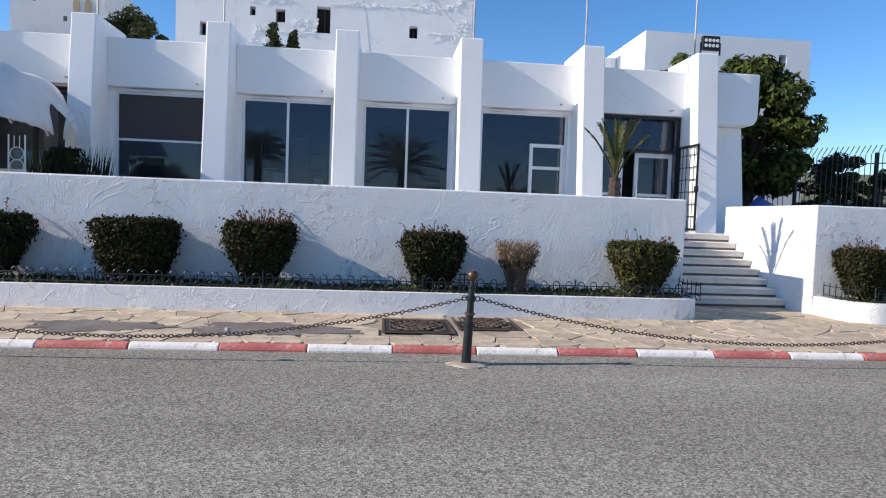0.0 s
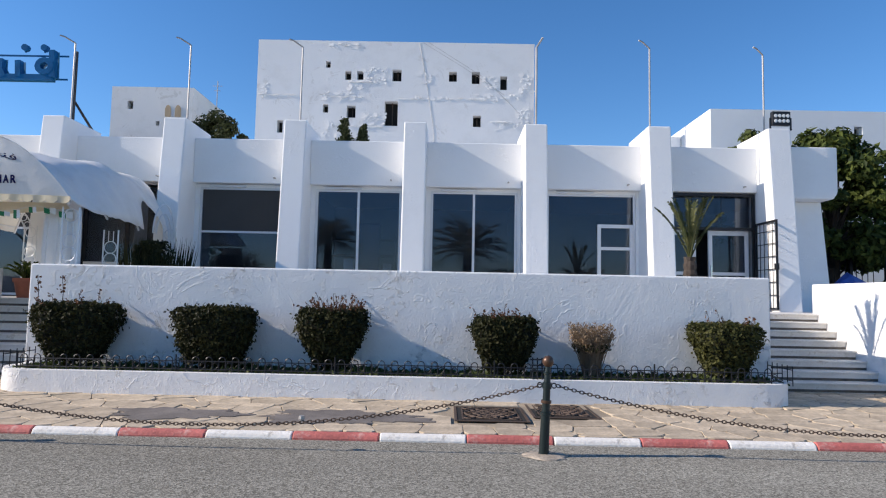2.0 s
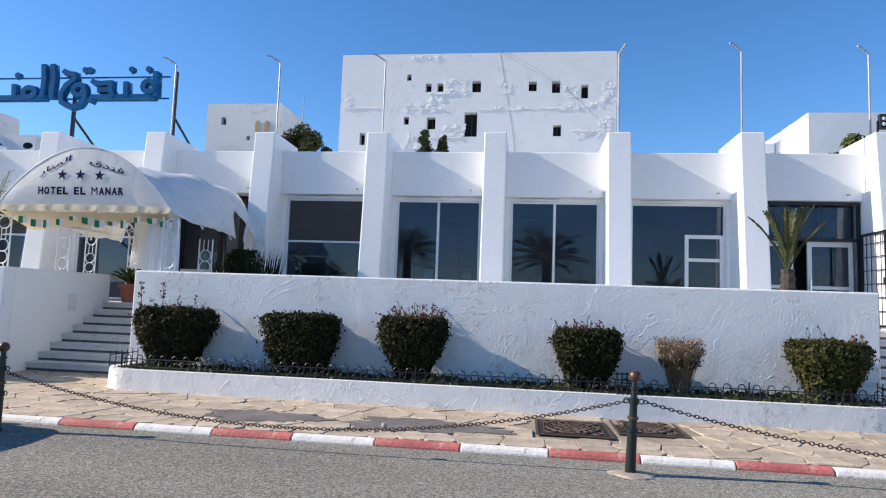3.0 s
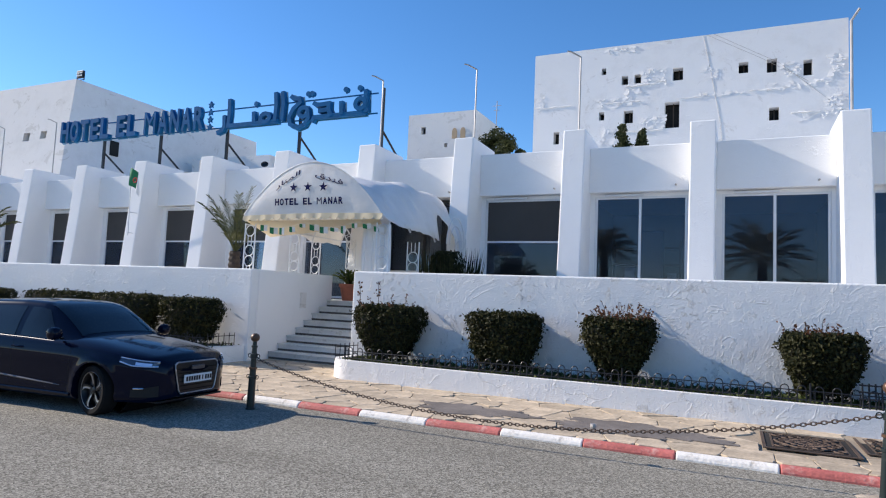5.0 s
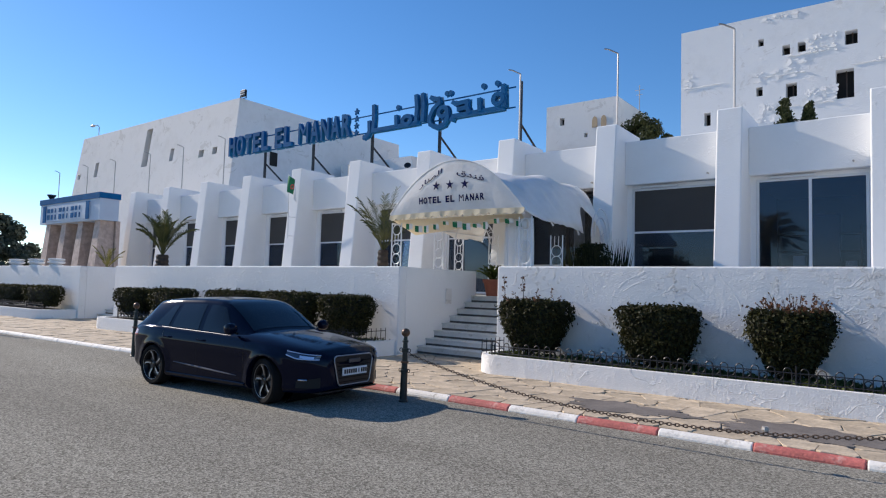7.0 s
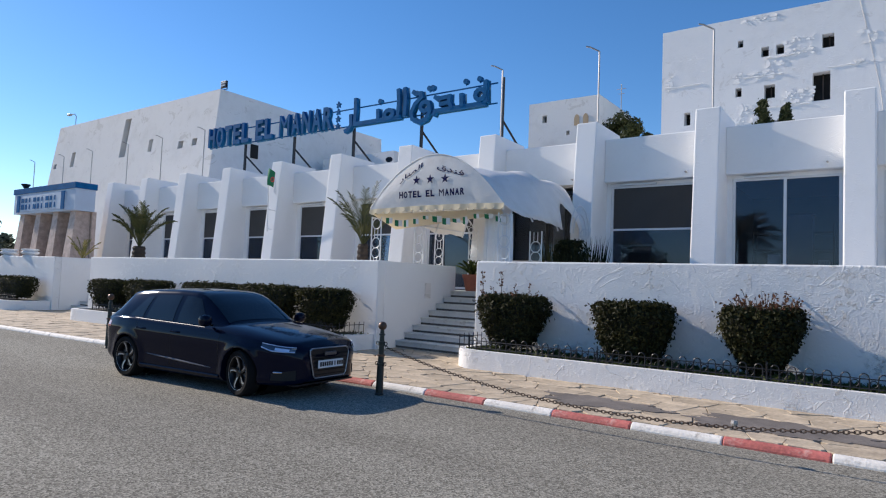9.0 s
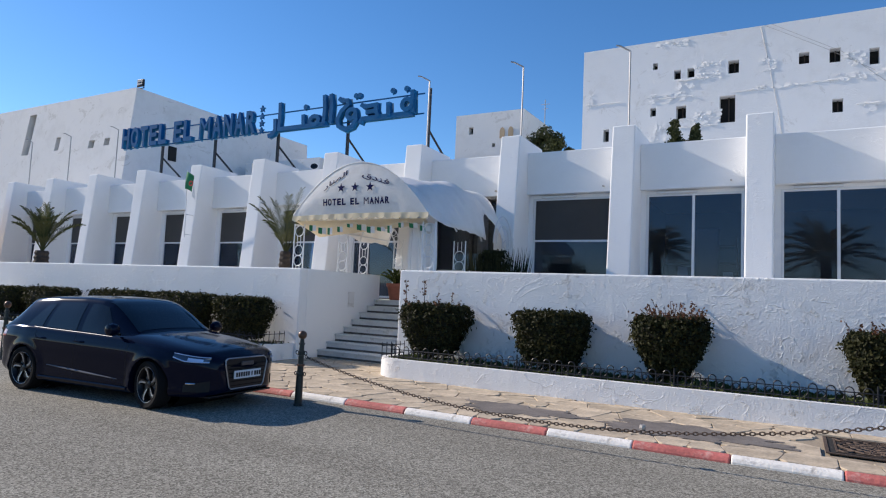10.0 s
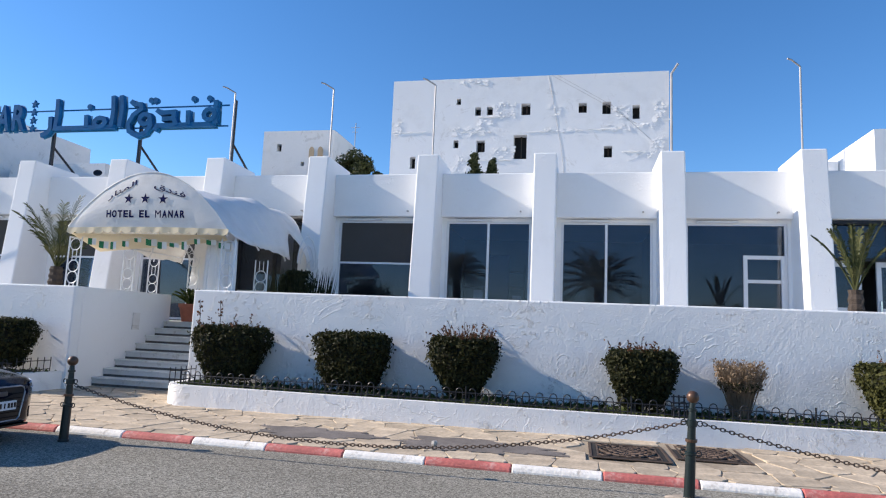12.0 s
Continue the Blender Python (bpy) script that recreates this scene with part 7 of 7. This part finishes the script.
    for k in range(6):
        z = 0.33 + 0.055 * k
        part("grille_bar", Mesh().bar((face_x(z) - 0.012, -0.3 - 0.012 * k, z), (face_x(z) - 0.012, 0.3 + 0.012 * k, z), 0.006), M_TYRE, grl)
    pl = part("number_plate", Mesh().box(2.212, 2.226, -0.26, 0.26, 0.415, 0.525), M_PLATE, top_, "white number plate", bevel=0.004)
    y = -0.23
    for w, gap in ((0.034, 0.012),) * 5 + ((0.034, 0.035), (0.02, 0.035)) + ((0.034, 0.012),) * 3:
        part("plate_bar", Mesh().box(2.2265, 2.229, y, y + w, 0.44, 0.5), M_RIMBLACK, pl)
        y += w + gap
    part("badge", Mesh().box(2.195, 2.218, -0.12, 0.12, 0.585, 0.64), M_DULL, top_, "plain dull metal badge", bevel=0.01)
    part("lower_lip", Mesh().box(1.9, 2.13, -0.6, 0.6, 0.185, 0.21), M_RIMBLACK, top_, bevel=0.008)
    part("number_light", Mesh().box(-2.13, -2.11, -0.2, 0.2, 0.62, 0.64), M_RIMBLACK, top_)
    for wx, steer in ((-AXLE, 0), (AXLE, -12)):
        for s in (-1, 1):
            wheel(top_, wx, s, steer)
    return top_


M_BLACKGLASS = surface("dark tinted car glass", (0.009, 0.013, 0.018), 0.04, vary=0.02, spec=0.3)
M_REARLAMP = surface("red lamp glass", (0.35, 0.01, 0.012), 0.15, vary=0.05, coat=1.0)
# paler copy of the car paint, a painted highlight
M_CREASELIT = surface("car paint lightened as crease highlight", (0.06, 0.065, 0.08), 0.3, 0.3, vary=0.05, spec=0.6)
the_car = car()
the_car.matrix_basis = pose(-8.58, 6.13, 0.0, 0, 0, 4.3) @ Matrix.Scale(0.9665, 4)


# ---- flagstones of the pavement ----
def clip_poly(poly, a, b, c):
    """The part of a polygon where a x + b y <= c."""
    res = []
    for (x0, y0), (x1, y1) in zip(poly, poly[1:] + poly[:1]):
        d0, d1 = a * x0 + b * y0 - c, a * x1 + b * y1 - c
        if d0 <= 0:
            res.append((x0, y0))
        if (d0 < 0 < d1) or (d1 < 0 < d0):
            t = d0 / (d0 - d1)
            res.append((x0 + (x1 - x0) * t, y0 + (y1 - y0) * t))
    return res


def flagstones(x0, x1, y1, step, seed):
    """Irregular stones: cells of jittered seeds, shrunk by a joint, with worn corners."""
    rng = np.random.RandomState(seed)
    seeds = []
    y0 = 5.6
    nx, ny = int((x1 - x0) / step) + 1, int((y1 - y0) / (step * 0.8)) + 1
    grid = {}
    for i in range(-1, nx + 1):
        for j in range(-1, ny + 1):
            p = (x0 + (i + 0.5 + 1.05 * (rng.rand() - 0.5)) * step * 1.0, y0 + (j + 0.5 + 1.05 * (rng.rand() - 0.5)) * step * 0.8)
            grid[i, j] = p
    stones = []
    for (i, j), p in grid.items():
        poly = [(p[0] - 1, p[1] - 1), (p[0] + 1, p[1] - 1), (p[0] + 1, p[1] + 1), (p[0] - 1, p[1] + 1)]
        for di in (-2, -1, 0, 1, 2):
            for dj in (-2, -1, 0, 1, 2):
                q = grid.get((i + di, j + dj))
                if q is None or (di == 0 and dj == 0):
                    continue
                a, b = q[0] - p[0], q[1] - p[1]
                L = math.hypot(a, b)
                poly = clip_poly(poly, a / L, b / L, (a * (p[0] + q[0]) + b * (p[1] + q[1])) / 2 / L - 0.004)
                if len(poly) < 3:
                    break
        ky = kerb_y(p[0]) + 0.122
        poly = clip_poly(poly, 0, -1, -ky) if len(poly) > 2 else poly
        poly = clip_poly(poly, 0, 1, y1) if len(poly) > 2 else poly
        if len(poly) < 3:
            continue
        ar_ = 0.5 * abs(sum(a[0] * b[1] - b[0] * a[1] for a, b in zip(poly, poly[1:] + poly[:1])))
        if ar_ < 0.012:
            continue
        cx, cy = sum(a for a, _ in poly) / len(poly), sum(b for _, b in poly) / len(poly)
        rough = []
        for a, b in zip(poly, poly[1:] + poly[:1]):
            L = math.hypot(b[0] - a[0], b[1] - a[1])
            if L < 0.03:
                continue
            for t in (0.12, 0.5, 0.88) if L > 0.15 else (0.5,):
                w = 0.012 * (rng.rand() - 0.5) if t == 0.5 else 0
                rough.append((a[0] + (b[0] - a[0]) * t + w, a[1] + (b[1] - a[1]) * t + w))
        if len(rough) >= 3:
            stones.append((cx, cy, rough))
    return stones


def stone_mesh(rough, cx, cy, z, tilt):
    n = len(rough)
    m = Mesh()
    zz = lambda x, y: z + tilt[0] * (x - cx) + tilt[1] * (y - cy)
    v0 = [(x - cx, y - cy, zz(x, y) - 0.035) for x, y in rough]
    v1 = [((x - cx), (y - cy), zz(x, y) - 0.006) for x, y in rough]
    v2 = [((x - cx) * 0.975, (y - cy) * 0.975, zz(x, y)) for x, y in rough]
    m.v = v0 + v1 + v2
    m.f = [(i, (i + 1) % n, n + (i + 1) % n, n + i) for i in range(n)] + [(n + i, n + (i + 1) % n, 2 * n + (i + 1) % n, 2 * n + i) for i in range(n)] + [tuple(range(2 * n, 3 * n))]
    return m


def in_grate(x, y):
    return (0.2 < x < 1.24 and 8.08 < y < 9.19) or (1.24 < x < 2.21 and 8.38 < y < 9.54)


random.seed(12)
allst = [s for s in flagstones(-42, 26, 11.2, 0.48, 5)]
made, rest = 0, Mesh()
for cx, cy, poly in allst:
    if any(in_grate(x, y) for x, y in poly) :
        poly2 = poly
        # stones meeting a grate are trimmed along its edges
        for lo, hi, yl, yh in ((0.2, 1.24, 8.08, 9.19), (1.24, 2.21, 8.38, 9.54)):
            if any(lo < x < hi and yl < y < yh for x, y in poly2):
                opts = [clip_poly(poly2, 1, 0, lo), clip_poly(poly2, -1, 0, -hi), clip_poly(poly2, 0, 1, yl), clip_poly(poly2, 0, -1, -yh)]
                area = lambda q: 0.5 * abs(sum(a[0] * b[1] - b[0] * a[1] for a, b in zip(q, q[1:] + q[:1]))) if len(q) > 2 else 0
                poly2 = max(opts, key=area)
        if len(poly2) < 3 or any(in_grate(x + (cx - x) * 0.05, y + (cy - y) * 0.05) for x, y in poly2):
            continue
        poly = poly2
        cx, cy = sum(a for a, _ in poly) / len(poly), sum(b for _, b in poly) / len(poly)
    # nothing under planters
    if cy > 9.75 and not (-9.6 < cx < -6.6 or 5.3 < cx < 8.1 or -25.3 < cx < -20.4):
        continue
    m = stone_mesh(poly, cx, cy, 0.079 + 0.0245 * (min(cy, 9.5) - 7.5) + 0.011 * random.random(), (0.03 * (random.random() - 0.5), 0.03 * (random.random() - 0.5) + (0.0245 if cy < 9.5 else 0)))
    if -7.5 < cx < 9.5 and made < 300:
        me = quick("flagstone", m)
        me.materials.append(M_STONE)
        ob = part("flagstone", me, None, pavement)
        ob.location = (cx, cy, 0)
        made += 1
    else:
        rest.add([(x + cx, y + cy, z) for x, y, z in m.v], m.f)
tagged(part("far_flagstones", quick("far_flagstones", rest), M_STONE, pavement, "beige flagstones farther along"), kind="stuff")
